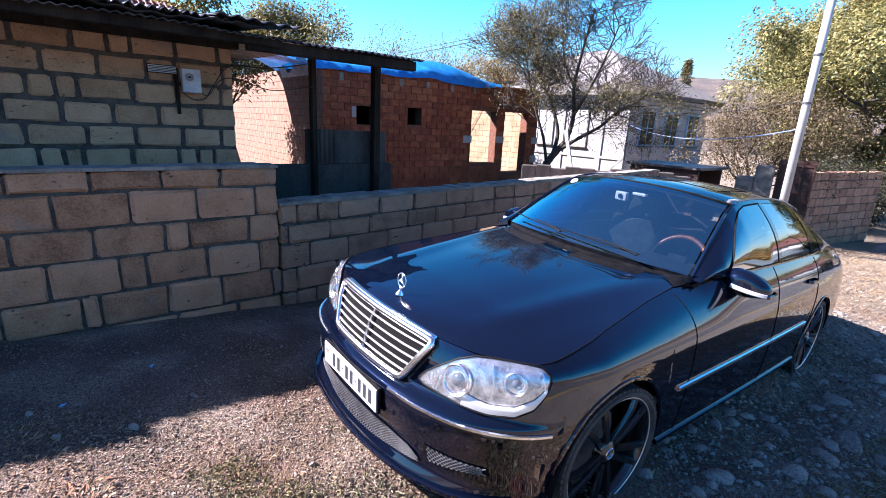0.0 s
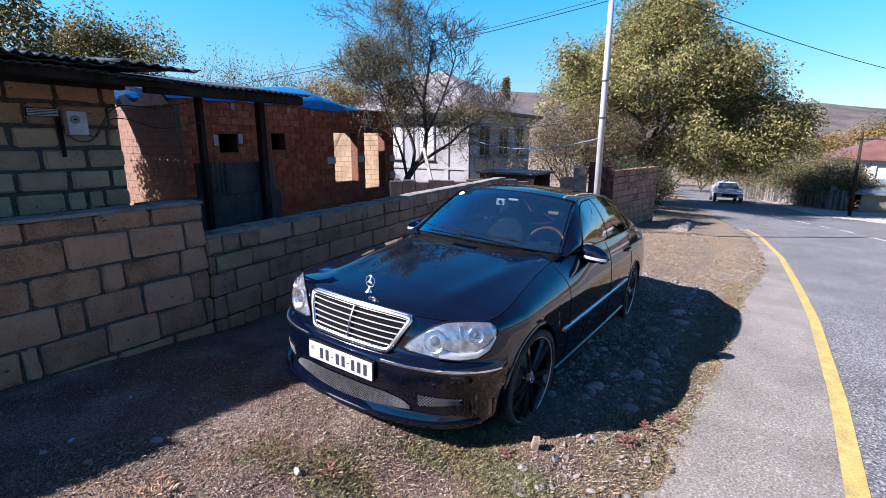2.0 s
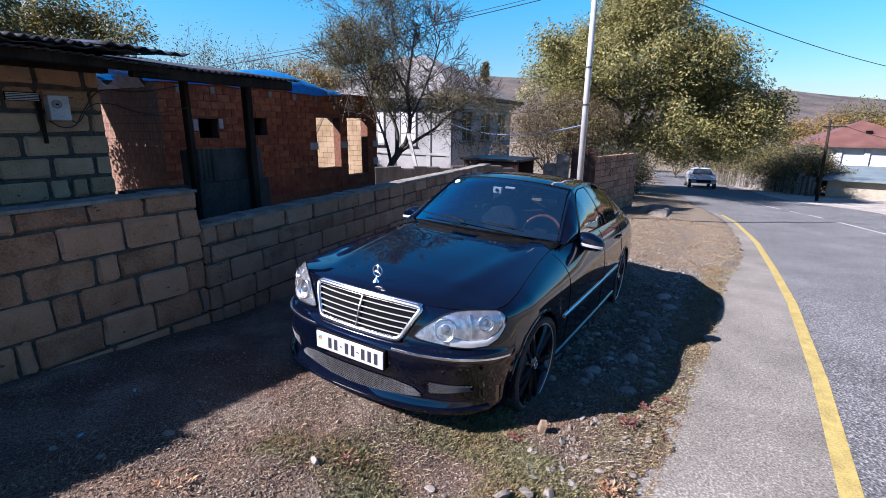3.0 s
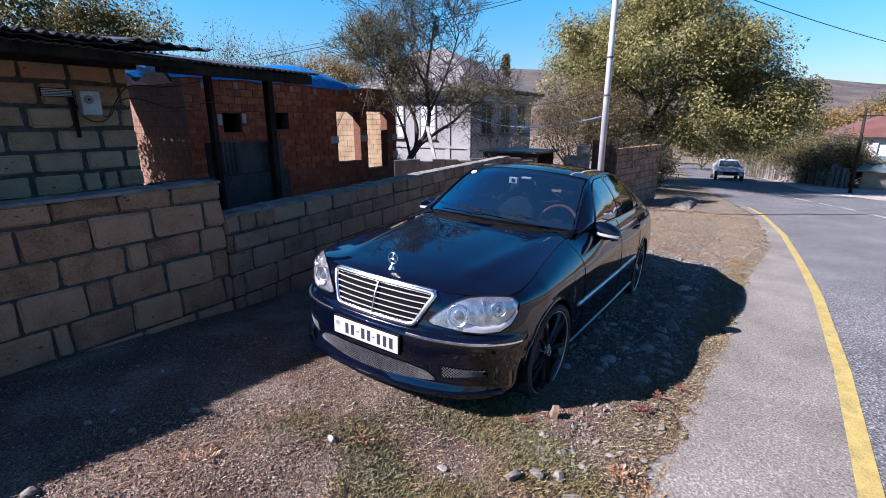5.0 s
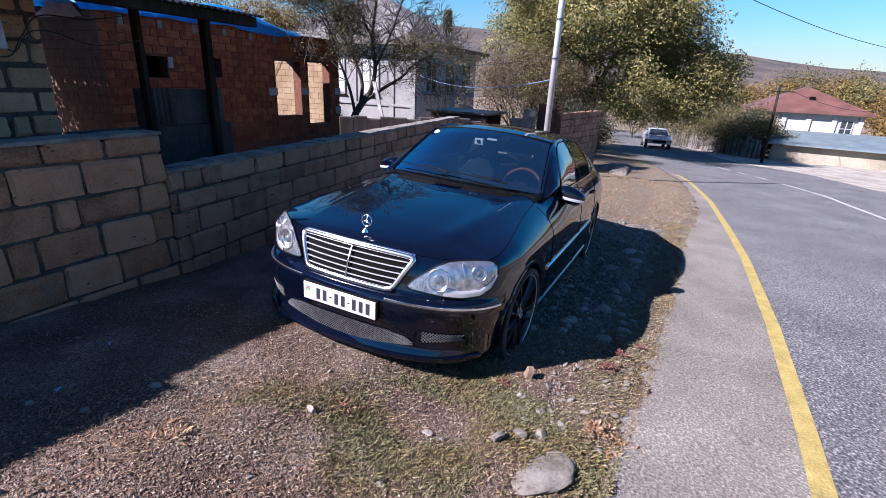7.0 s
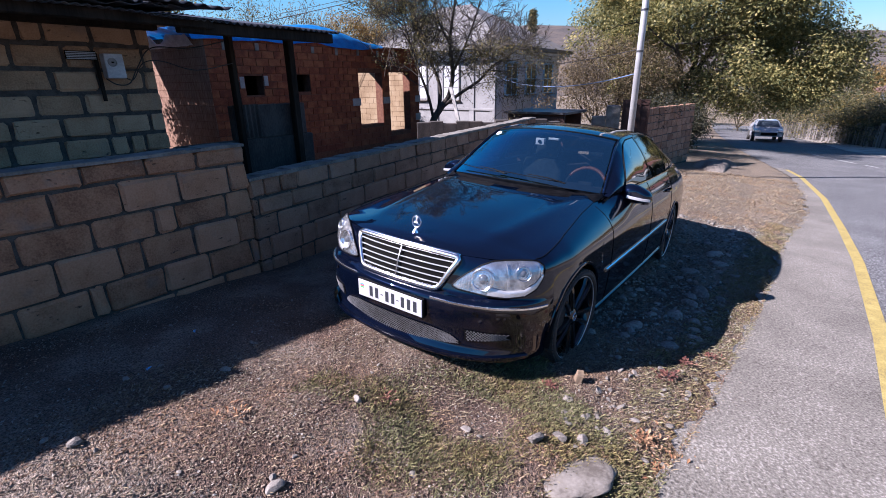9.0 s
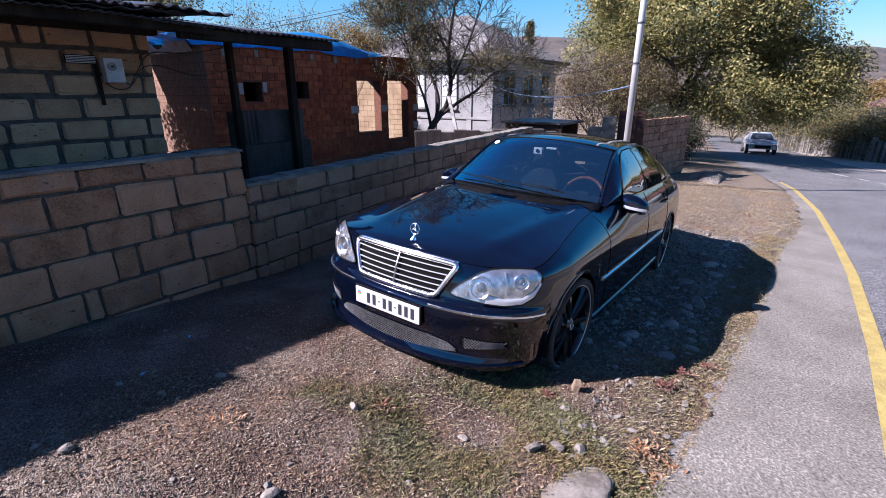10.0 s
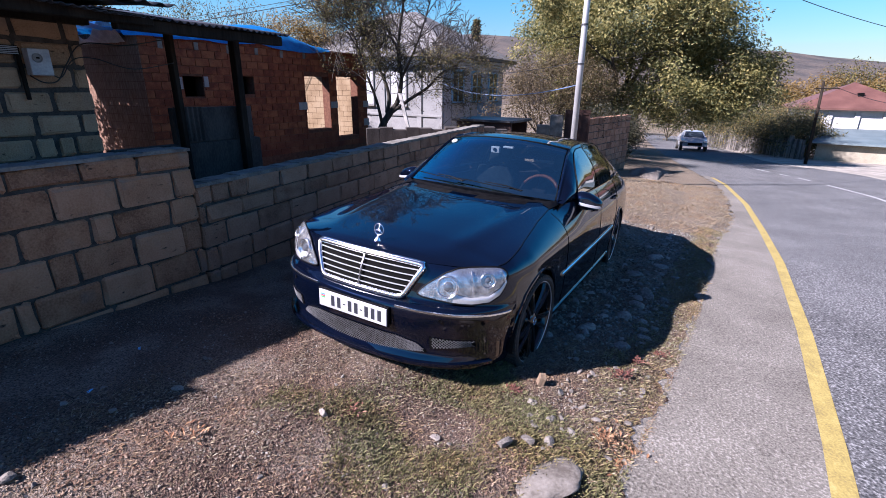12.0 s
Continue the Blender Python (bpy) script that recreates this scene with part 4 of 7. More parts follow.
        pillar = [
            ([(x, 0.0 if x < 1.93 else arch_t(x) - 0.015) for x in np.linspace(1.655, 2.5, 60)], [(x, 0.97) for x in np.linspace(1.665, 2.5, 60)]),
            ([(x, 0.0) for x in np.linspace(2.74, 2.80, 4)], [(x, 0.96) for x in np.linspace(2.70, 2.76, 4)]),
            ([(x, 0.0) for x in np.linspace(3.50, 3.54, 3)], [(x, 0.96) for x in np.linspace(3.42, 3.46, 3)]),
            ([(x, 0.0) for x in np.linspace(3.86, 4.38, 12)], [(x, 1.0) for x in np.linspace(3.58, 4.42, 12)]),
            ([(x, 0.93) for x in np.linspace(2.16, 3.60, 24)], [(x, 1.0) for x in np.linspace(2.20, 3.62, 24)]),
            ([(x, 0.96) for x in np.linspace(1.665, 2.2, 12)], [(x, 1.0) for x in np.linspace(1.665, 2.2, 12)]),
        ]
        for p in pillar:
            part("pillar", side_patch("pillar", p, PAINT, side), None, car)
        # rubber seals of the front window, matte cabin linings
        bm = bmesh.new()
        ribbon(bm, [cabin_side(x, arch_t(x), side, 0.001) for x in np.linspace(1.93, 2.70, 30)], 0.016, 0.006, (0, side, 0.3))
        part("window_seal", bm, BLACK_PLASTIC, car, "black rubber window seal")
        for x0, x1, t0, t1 in ((1.68, 1.92, 0.0, 0.9), (2.73, 2.82, 0.0, 0.95), (3.48, 3.56, 0.0, 0.95), (3.88, 4.30, 0.0, 0.95), (2.2, 3.60, 0.90, 0.99), (1.92, 2.2, 0.62, 0.97)):
            part("pillar_lining", side_patch("pillar_lining", band(x0, x1, t0, t1), LEATHER, side, -0.022), None, car)
        # windscreen-side finisher
        bm = bmesh.new()
        ribbon(bm, [Vector(rail(u)) * 1.0 - Vector((0, 0, 0)) if side > 0 else Vector((rail(u)[0], -rail(u)[1], rail(u)[2])) for u in np.linspace(0.0, 0.80, 40)], 0.022, 0.010, (0, side, 0.6))
        part("roof_rail", bm, PAINT, car, "black roof gutter strip")
        bm = bmesh.new()
        ribbon(bm, [cabin_side(x, 0.0, side, 0.004) + Vector((0, 0, 0.004)) for x in np.linspace(1.86, 3.90, 30)], 0.014, 0.008)
        part("window_trim", bm, PAINT, car, "thin glossy strip under the windows")
        # gap filler from the door top to the belt
        verts, faces = [], []
        xs = np.linspace(1.60, 4.42, 40)
        for x in xs:
            e = skin(s_of_x(x), top_z(x), side)
            yb, zb = belt(min(max(x, 1.64), 4.4))
            verts += [e, Vector((x, side * (yb + 0.004), zb))]
        for i in range(len(xs) - 1):
            q = (2 * i, 2 * i + 2, 2 * i + 3, 2 * i + 1)
            faces.append(q if side < 0 else q[::-1])
        part("shoulder", raw_mesh("shoulder", verts, faces, PAINT, True), None, car)
        # corner between bonnet, wing and windscreen foot
        q = [skin(s_of_x(1.50), top_z(1.50), side, 0.002), skin(s_of_x(1.78), top_z(1.78), side, 0.002), Vector((1.70, side * 0.745, 1.03)), Vector((1.56, side * 0.60, hood_z(1.56, 0.60) + 0.006))]
        verts = []
        for i in range(6):
            for j in range(6):
                a, b = i / 5, j / 5
                p = q[0].lerp(q[1], a).lerp(q[3].lerp(q[2], a), b)
                verts.append(p + Vector((0, 0, 0.004 + 0.010 * math.sin(math.pi * a) * math.sin(math.pi * b))))
        faces = [(i * 6 + j, (i + 1) * 6 + j, (i + 1) * 6 + j + 1, i * 6 + j + 1) for i in range(5) for j in range(5)]
        part("cowl_corner", raw_mesh("cowl_corner", verts, faces if side < 0 else [f[::-1] for f in faces], BLACK_PLASTIC, True), None, car, "black plastic scuttle corner")
        # chrome side strips on the doors and wings
        for x0, x1 in ((1.345, 2.60), (2.615, 3.36)):
            bm = bmesh.new()
            ribbon(bm, [skin(s_of_x(x), 0.53 + 0.012 * (x - 1.3), side, 0.006) for x in np.linspace(x0, x1, 14)], 0.026, 0.012)
            part("side_strip", bm, CHROME, car, "chrome protection strip")
        bm = bmesh.new()
        ribbon(bm, [skin(s_of_x(x), 0.235, side, 0.004) for x in np.linspace(1.28, 3.40, 24)], 0.032, 0.016)
        part("sill", bm, PAINT, car, "black sill panel")
        for x, lean in ((1.43, 0.0), (2.60, 0.0), (3.50, -0.12)):
            bm = bmesh.new()
            pts = []
            for z in np.linspace(0.26, top_z(x) - 0.01, 18):
                xx = x + lean * smoothstep(0.75, 0.35, z) * 1.0 + (0.03 * math.sin(z * 2))
                if bottom_z(xx) < z:
                    pts.append(skin(s_of_x(xx), z, side, 0.0))
            tube(bm, pts, 0.0035, 5)
            part("panel_gap", bm, DARK, car)
        for x in (2.42, 3.34):
            bm = bmesh.new()
            ribbon(bm, [skin(s_of_x(x + d), 0.885, side, o) for d, o in ((-0.10, 0.004), (-0.07, 0.028), (0.0, 0.034), (0.07, 0.028), (0.10, 0.004))], 0.026, 0.014)
            part("door_handle", bm, PAINT, car, "black door handle")
        # wheel arches and wells
        for ax in (AXLE_F, AXLE_R):
            bm = bmesh.new()
            pts = []
            for k in range(25):
                t = math.pi * (0.02 + 0.96 * k / 24)
                x = ax - ARCH * math.cos(t)
                pts.append(skin(s_of_x(x), HUB_Z + ARCH * math.sin(t), side, -0.004))
            tube(bm, pts, 0.012, 6)
            part("wheel_arch", bm, PAINT, car, "rolled wing edge")
            bm = bmesh.new()
            n = 20
            for k in range(n):
                t0, t1 = math.pi * k / n, math.pi * (k + 1) / n
                q = [bm.verts.new((ax - 0.385 * math.cos(t), side * y, HUB_Z - 0.08 + 0.43 * math.sin(t))) for t, y in ((t0, 0.885), (t1, 0.885), (t1, 0.5), (t0, 0.5))]
                bm.faces.new(q)
            q = [bm.verts.new((ax + dx, side * 0.5, z)) for dx, z in ((-0.4, 0.2), (0.4, 0.2), (0.4, 0.72), (-0.4, 0.72))]
            bm.faces.new(q)
            part("wheel_well", bm, BLACK_PLASTIC, car)
            build_wheel(car, ax, side, -4 if ax == AXLE_F else 0)
        headlamp(car, side)
        mirror(car, side)
        # bumper strips
        bm = bmesh.new()
        ribbon(bm, [fascia(side * y, interp(y, [0.29, 0.86], [0.562, 0.548]), 0.004) for y in list(np.linspace(0.295, 0.80, 22)) + [0.82, 0.84, 0.855]], 0.015, 0.010)
        part("bumper_strip", bm, CHROME, car, "chrome bumper strip")
        # corner intakes
        verts = []
        for i in range(9):
            for j in range(5):
                y = 0.50 + 0.23 * i / 8
                lo, hi = 0.318 + 0.030 * i / 8, 0.40 - 0.015 * i / 8
                verts.append(fascia(side * y, lo + (hi - lo) * j / 4, 0.003))
        faces = [(i * 5 + j, (i + 1) * 5 + j, (i + 1) * 5 + j + 1, i * 5 + j + 1) for i in range(8) for j in range(4)]
        ins = part("corner_intake", raw_mesh("corner_intake", verts, faces, DARK), None, car, "dark intake with grey mesh")
        bm = bmesh.new()
        for d in (-1, 1):
            for k in range(18):
                c = 0.46 + 0.018 * k
                pts = []
                for f in np.linspace(0, 1, 5):
                    y = c + d * 0.06 * (f - 0.5)
                    if 0.505 < y < 0.725:
                        i8 = (y - 0.5) / 0.23
                        lo, hi = 0.320 + 0.030 * i8, 0.398 - 0.015 * i8
                        pts.append(fascia(side * y, lo + (hi - lo) * f, 0.006))
                if len(pts) > 1:
                    tube(bm, pts, 0.0022, 4)
        part("mesh", bm, GREY_GRILLE, ins, "grey diamond mesh")
        # fog lamp slot, sensor
        bm = bmesh.new()
        bmesh.ops.create_circle(bm, cap_ends=True, radius=0.011, segments=16)
        for yy, zz in ((0.56, 0.515), (0.76, 0.50)):
            c = fascia(side * yy, zz, 0.003)
            nrm = Vector((-1, side * interp(yy, [0.5, 0.8], [0.45, 1.4]), 0)).normalized()
            bm2 = bmesh.new()
            lathe(bm2, [(0.0115, 0.0), (0.011, -0.004), (0.009, -0.003), (0.0005, -0.003)], 18)
            part("parking_sensor", bm2, BLACK_PLASTIC, car, m=Matrix.Translation(c) @ Vector((0, -1, 0)).rotation_difference(nrm).to_matrix().to_4x4())
        bm.free()
    # grille
    def grille_half(z):
        return interp(z, [0.594, 0.61, 0.70, 0.785, 0.803], [0.270, 0.305, 0.350, 0.392, 0.392])
    verts, faces = [], []
    for i in range(25):
        for j in range(7):
            z = 0.602 + 0.192 * j / 6
            y = (-1 + i / 12) * (grille_half(z) - 0.012)
            verts.append(fascia(y, z, 0.006))
    faces = [(i * 7 + j, i * 7 + j + 1, (i + 1) * 7 + j + 1, (i + 1) * 7 + j) for i in range(24) for j in range(6)]
    gr = part("grille", raw_mesh("grille", verts, faces, DARK), None, car, "chrome-framed radiator grille with bright slats")
    rim = [(y, 0.600) for y in np.linspace(-0.27, 0.27, 21)]
    rim += [(grille_half(z), z) for z in np.linspace(0.606, 0.786, 10)]
    rim += [(y, 0.803 - 0.008 * (abs(y) / 0.385) ** 4) for y in np.linspace(0.385, -0.385, 31)]
    rim += [(-grille_half(z), z) for z in np.linspace(0.786, 0.606, 10)]
    bm = bmesh.new()
    pts = [fascia(y, z, 0.018) for y, z in rim]
    tube(bm, pts + pts[:1], 0.0165, 10, False)
    top = [fascia(y, 0.812 - 0.008 * (abs(y) / 0.385) ** 4, 0.006) for y in np.linspace(-0.39, 0.39, 31)]
    ribbon(bm, top, 0.020, 0.03)
    part("grille_frame", bm, CHROME, gr, "bright chrome surround", smooth=True)
    for k in range(5):
        z = 0.632 + 0.0335 * k
        bm = bmesh.new()
        h = grille_half(z) - 0.014
        ribbon(bm, [fascia(y, z, 0.016) for y in np.linspace(-h, h, 25)], 0.0065, 0.009)
        part("slat", bm, SLAT, gr, "silver slat")
    bm = bmesh.new()
    ribbon(bm, [fascia(0.0, z, 0.021) for z in np.linspace(0.605, 0.795, 10)], 0.010, 0.012, (0, 1, 0))
    part("centre_bar", bm, CHROME, gr)
    # lower intake with mesh
    def intake(y):
        a = abs(y)
        return 0.262 + 0.035 * (a / 0.5) ** 2, interp(a, [0, 0.3, 0.42, 0.48], [0.375, 0.37, 0.345, 0.30])
    verts = []
    for i in range(29):
        y = -0.48 + 0.96 * i / 28
        lo, hi = intake(y)
        for j in range(4):
            verts.append(fascia(y, lo + (hi - lo) * j / 3, 0.003))
    faces = [(i * 4 + j, i * 4 + j + 1, (i + 1) * 4 + j + 1, (i + 1) * 4 + j) for i in range(28) for j in range(3)]
    lower = part("lower_intake", raw_mesh("lower_intake", verts, faces, DARK), None, car, "wide dark intake with grey diamond mesh")
    bm = bmesh.new()
    for d in (-1, 1):
        for k in range(74):
            c = -0.61 + 0.0168 * k
            pts = []
            for f in np.linspace(0, 1, 6):
                y = c + d * 0.12 * (f - 0.5)
                if abs(y) < 0.47:
                    lo, hi = intake(y)
                    pts.append(fascia(y, lo + (hi - lo) * f, 0.008))
            if len(pts) > 1:
                tube(bm, pts, 0.0017, 4)
    part("mesh", bm, GREY_GRILLE, lower, "grey diamond mesh")
    bm = bmesh.new()
    ribbon(bm, [fascia(y, 0.228 + 0.01 * abs(y), 0.006) for y in np.linspace(-0.80, 0.80, 50)], 0.024, 0.03)
    part("lip_spoiler", bm, PAINT, car, "glossy black front lip")
    # number plate with its characters as plain bars
    bm = bmesh.new()
    box(bm, (-0.010, -0.26, -0.056), (0.0, 0.26, 0.056), 0.004, 2)
    plate = part("number_plate", bm, PLATE_WHITE, car, "white number plate with dark bars", pose(-0.006, -0.004, 0.484, 0, -4, 0))
    bm = bmesh.new()
    box(bm, (-0.004, -0.268, -0.064), (0.012, 0.268, 0.064), 0.004, 2)
    part("plate_holder", bm, BLACK_PLASTIC, plate)
    for y in (0.148, 0.100, 0.014, -0.034, -0.112, -0.160, -0.208):
        bm = bmesh.new()
        box(bm, (-0.0112, y - 0.013, -0.036), (-0.0095, y + 0.013, 0.034))
        part("character_bar", bm, INK, plate)
    for y in (0.057, -0.073):
        bm = bmesh.new()
        box(bm, (-0.0112, y - 0.009, -0.004), (-0.0095, y + 0.009, 0.003))
        part("character_bar", bm, INK, plate)
    for z, c in ((0.028, (0.05, 0.25, 0.55)), (0.018, (0.55, 0.05, 0.05)), (0.008, (0.05, 0.35, 0.12))):
        bm = bmesh.new()
        box(bm, (-0.0112, 0.212, z - 0.004), (-0.0095, 0.240, z + 0.004))
        part("flag_band", bm, material("flag_band", c, 0.5), plate)
    # cowl: vents, wipers
    verts, faces = [], []
    for i in range(31):
        y = -0.70 + 1.4 * i / 30
        for f, dz in ((0.0, -0.004), (0.5, -0.012), (1.0, 0.004)):
            x = cowl_x(y) + 0.13 * f - 0.02
            verts.append((x, y, hood_z(min(x, cowl_x(y)), abs(y)) + dz + 0.02 * f))
    faces = [(i * 3 + j, (i + 1) * 3 + j, (i + 1) * 3 + j + 1, i * 3 + j + 1) for i in range(30) for j in range(2)]
    cowl = part("cowl", raw_mesh("cowl", verts, faces, BLACK_PLASTIC), None, car, "black plastic scuttle under the windscreen")
    for y0 in (-0.52, 0.12):
        for k in range(6):
            bm = bmesh.new()
            pts = [(cowl_x(y) - 0.085 + 0.016 * k, y, hood_z(cowl_x(y) - 0.085 + 0.016 * k, abs(y)) + 0.001) for y in np.linspace(y0, y0 + 0.40, 12)]
            ribbon(bm, pts, 0.006, 0.006)
            part("vent_slat", bm, BLACK_PLASTIC, cowl, "black vent slat on the bonnet")
    for y0, y1, x0 in ((-0.45, 0.14, 0.05), (0.05, 0.60, 0.06)):
        bm = bmesh.new()
        pts = []
        for f in np.linspace(0, 1, 14):
            y = y0 + (y1 - y0) * f
            x = cowl_x(y) + x0 + 0.03 * f
            pts.append((x, y, 1.035 + 0.58 * (x - cowl_x(y)) + 0.035 - 0.03 * abs(y)))
        ribbon(bm, pts, 0.007, 0.010)
        w = part("wiper", bm, BLACK_PLASTIC, car, "black wiper resting at the foot of the windscreen")
        bm = bmesh.new()
        tube(bm, [Vector(pts[0]) + Vector((-0.03, 0, 0.0)), Vector(pts[3]) + Vector((-0.01, 0, 0.018)), Vector(pts[7]) + Vector((0, 0, 0.016))], [0.007, 0.0045, 0.003], 8)
        part("wiper_arm", bm, BLACK_PLASTIC, w)
    # interior
    bm = bmesh.new()
    box(bm, (1.7, -0.68, 0.25), (4.3, 0.68, 0.32))
    for sgn in (-1, 1):
        box(bm, (1.7, sgn * 0.70 - 0.02, 0.3), (4.3, sgn * 0.70 + 0.02, 1.0))
    box(bm, (4.2, -0.68, 0.3), (4.3, 0.68, 1.05))
    part("interior_tub", bm, LEATHER, car, "dark cabin lining")
    verts, faces = [], []
    for i in range(21):
        y = -0.70 + 1.4 * i / 20
        for f, z in ((0, 1.0), (0.25, 1.015), (0.6, 1.01), (0.85, 0.985), (1.0, 0.90), (1.0, 0.6)):
            bump = 0.045 * math.exp(-((y + 0.38) / 0.17) ** 2) * (0.3 < f)
            verts.append((cowl_x(y) + 0.06 + 0.52 * f, y, z + bump))
    faces = [(i * 6 + j, (i + 1) * 6 + j, (i + 1) * 6 + j + 1, i * 6 + j + 1) for i in range(20) for j in range(5)]
    part("dashboard", raw_mesh("dashboard", verts, faces, LEATHER, True), None, car, "dark grey dashboard")
    for y in (-0.38, 0.38):
        seat(car, y)
    bm = bmesh.new()
    box(bm, (3.55, -0.62, 0.42), (4.1, 0.62, 0.60), 0.06, 3)
    box(bm, (4.0, -0.62, 0.5), (4.16, 0.62, 1.08), 0.06, 3)
    part("rear_bench", bm, LEATHER, car)
    bm = bmesh.new()
    pts = [(0.0, 0.185 * math.cos(t), 0.185 * math.sin(t)) for t in np.linspace(0, 2 * math.pi, 40)]
    tube(bm, pts, 0.014, 8, False)
    wheel = part("steering_wheel", bm, LEATHER, car, "black steering wheel with a wooden upper rim", pose(2.22, -0.38, 0.965, 0, 24, 0), True)
    bm = bmesh.new()
    tube(bm, [(0.0, 0.185 * math.cos(t), 0.185 * math.sin(t)) for t in np.linspace(0.5, math.pi - 0.5, 20)], 0.0165, 8)
    part("wooden_rim", bm, WOOD, wheel, "polished wooden rim section", smooth=True)
    bm = bmesh.new()
    box(bm, (-0.03, -0.07, -0.06), (0.03, 0.07, 0.05), 0.02, 3)
    box(bm, (-0.012, -0.18, -0.02), (0.012, 0.18, 0.02), 0.01, 2)
    part("airbag_hub", bm, LEATHER, wheel)
    bm = bmesh.new()
    box(bm, (2.235, -0.11, 1.345), (2.26, 0.11, 1.405), 0.012, 3)
    part("rear_view_mirror", bm, BLACK_PLASTIC, car)
    bm = bmesh.new()
    box(bm, (2.045, -0.01, 1.315), (2.085, 0.075, 1.375), 0.008, 2)
    dc = part("dash_camera", bm, WHITE_PLASTIC, car, "white dash camera behind the windscreen")
    bm = bmesh.new()
    lathe(bm, [(0.016, 0.0), (0.016, -0.008), (0.0005, -0.008)], 18)
    part("lens_ring", bm, BLACK_PLASTIC, dc, m=pose(2.044, 0.032, 1.345, 0, 0, -90))
    bm = bmesh.new()
    box(bm, (2.08, -0.13, 1.365), (2.12, -0.03, 1.385), 0.008, 2)
    part("sensor_cover", bm, WHITE_PLASTIC, car, "white sensor cover by the mirror")
    bm = bmesh.new()
    bmesh.ops.create_circle(bm, cap_ends=True, radius=0.028, segments=24)
    u = 0.215
    xr, yr, zr = rail(u)
    v = 0.86
    p0 = Vector((xr - 0.13 * (1 - v * v), v * yr, zr + (roof_mid(xr - 0.13) - zr) * (1 - v ** 2.2) + 0.003))
    part("sticker", bm, WHITE_PLASTIC, ws, "round white sticker", Matrix.Translation(p0) @ Vector((0, 0, 1)).rotation_difference(Vector((-0.78, 0.12, 1)).normalized()).to_matrix().to_4x4())
    # underside
    bm = bmesh.new()
    box(bm, (0.15, -0.62, 0.19), (4.8, 0.62, 0.24))
    part("underbody", bm, BLACK_PLASTIC, car)
    return car


build_car()


# ---- outbuilding: roof, posts, meter ----
def wavy_sheet(name, x0, x1, y0, y1, z0, z1, mat, pitch=0.075, amp=0.012, seed=0, ny=6, sag=0.02):
    """A corrugated sheet whose ridges run along y."""
    rnd = random.Random(seed)
    nx = int((x1 - x0) / pitch * 6)
    verts, faces = [], []
    for i in range(nx + 1):
        x = x0 + (x1 - x0) * i / nx
        w = amp * math.sin(2 * math.pi * x / pitch) + sag * noise.noise((x * 1.3, seed, 0))
        e = 0.03 * noise.noise((x * 2.1, seed + 7, 0))
        for j in range(ny + 1):
            f = j / ny
            verts.append((x, y0 + e + (y1 - y0) * f, z0 + (z1 - z0) * f + w))
    n = len(verts)
    verts += [(x, y, z - 0.006) for x, y, z in verts]
    m = ny + 1
    for i in range(nx):
        for j in range(ny):
            a = i * m + j
            faces.append((a, a + m, a + m + 1, a + 1))
            faces.append((a + n, a + n + 1, a + n + m + 1, a + n + m))
        faces.append((i * m, i * m + n, (i + 1) * m + n, (i + 1) * m))
    return raw_mesh(name, verts, faces, mat, True)


roof = thing("outbuilding_roof", pose(0, 0, 0), "low lean-to roof of weathered dark corrugated sheets on timber beams", "roof", kind="structure")
part("roof_sheet", wavy_sheet("roof_sheet", -7.0, 1.38, 4.42, 8.5, 2.145, 2.40, ROOF_METAL, amp=0.008, seed=3, sag=0.05), None, roof, "dented grey roof sheet")
part("roof_sheet", wavy_sheet("roof_sheet", 1.15, 3.10, 4.48, 6.4, 2.135, 2.40, ROOF_METAL, seed=5), None, roof, "dented grey roof sheet")
# shade caster added over the passage, mostly hidden behind the front beam
part("roof_sheet", wavy_sheet("roof_sheet", 1.0, 2.75, 6.3, 11.75, 2.40, 2.52, ROOF_METAL, seed=15), None, roof, "sheets added over the passage behind the porch to shade it")
part("roof_sheet", wavy_sheet("roof_sheet", -7.0, 1.33, 4.40, 8.5, 2.195, 2.45, ROOF_METAL, pitch=0.21, amp=0.010, seed=9, sag=0.085), None, roof, "second layer of roof sheet")
# unseen sheet added beyond the eave to widen the shadow on the ground
part("roof_sheet", wavy_sheet("roof_sheet", -7.0, -2.05, 4.23, 5.6, 2.185, 2.275, ROOF_METAL, seed=12), None, roof, "unseen roof sheet added past the eave to lengthen its shadow")
rr = random.Random(57)
for k in range(8):
    # short loose pieces of sheet laid over one another along the eave
    x = -2.6 + 0.5 * k
    z = 2.20 + rr.uniform(0, 0.035)
    part("roof_sheet", wavy_sheet("roof_sheet", x, x + rr.uniform(0.5, 0.85), 4.30 + rr.uniform(0, 0.10), 5.5 + rr.uniform(0, 0.4), z, z + 0.13 + rr.uniform(-0.02, 0.04), ROOF_METAL, pitch=rr.choice((0.075, 0.13)), amp=0.014, seed=60 + k, sag=0.06), None, roof, "loose bent piece of roof sheet")
for lo, hi in (((-7.0, 4.50, 2.065), (1.5, 4.60, 2.15)), ((1.2, 4.54, 2.02), (3.02, 4.63, 2.12)), ((-7.0, 5.14, 2.08), (1.3, 5.26, 2.20))):
    bm = bmesh.new()
    box(bm, lo, hi, 0.008, 1)
    part("beam", bm, OAK, roof, "dark rough timber beam")
for x in (0.2, 1.40, 1.95, 2.55, 3.0):
    bm = bmesh.new()
    tube(bm, [(x, 4.62, 2.10), (x + 0.04, 6.4, 2.34)], [0.04, 0.035], 7)
    part("rafter", bm, OAK, roof)
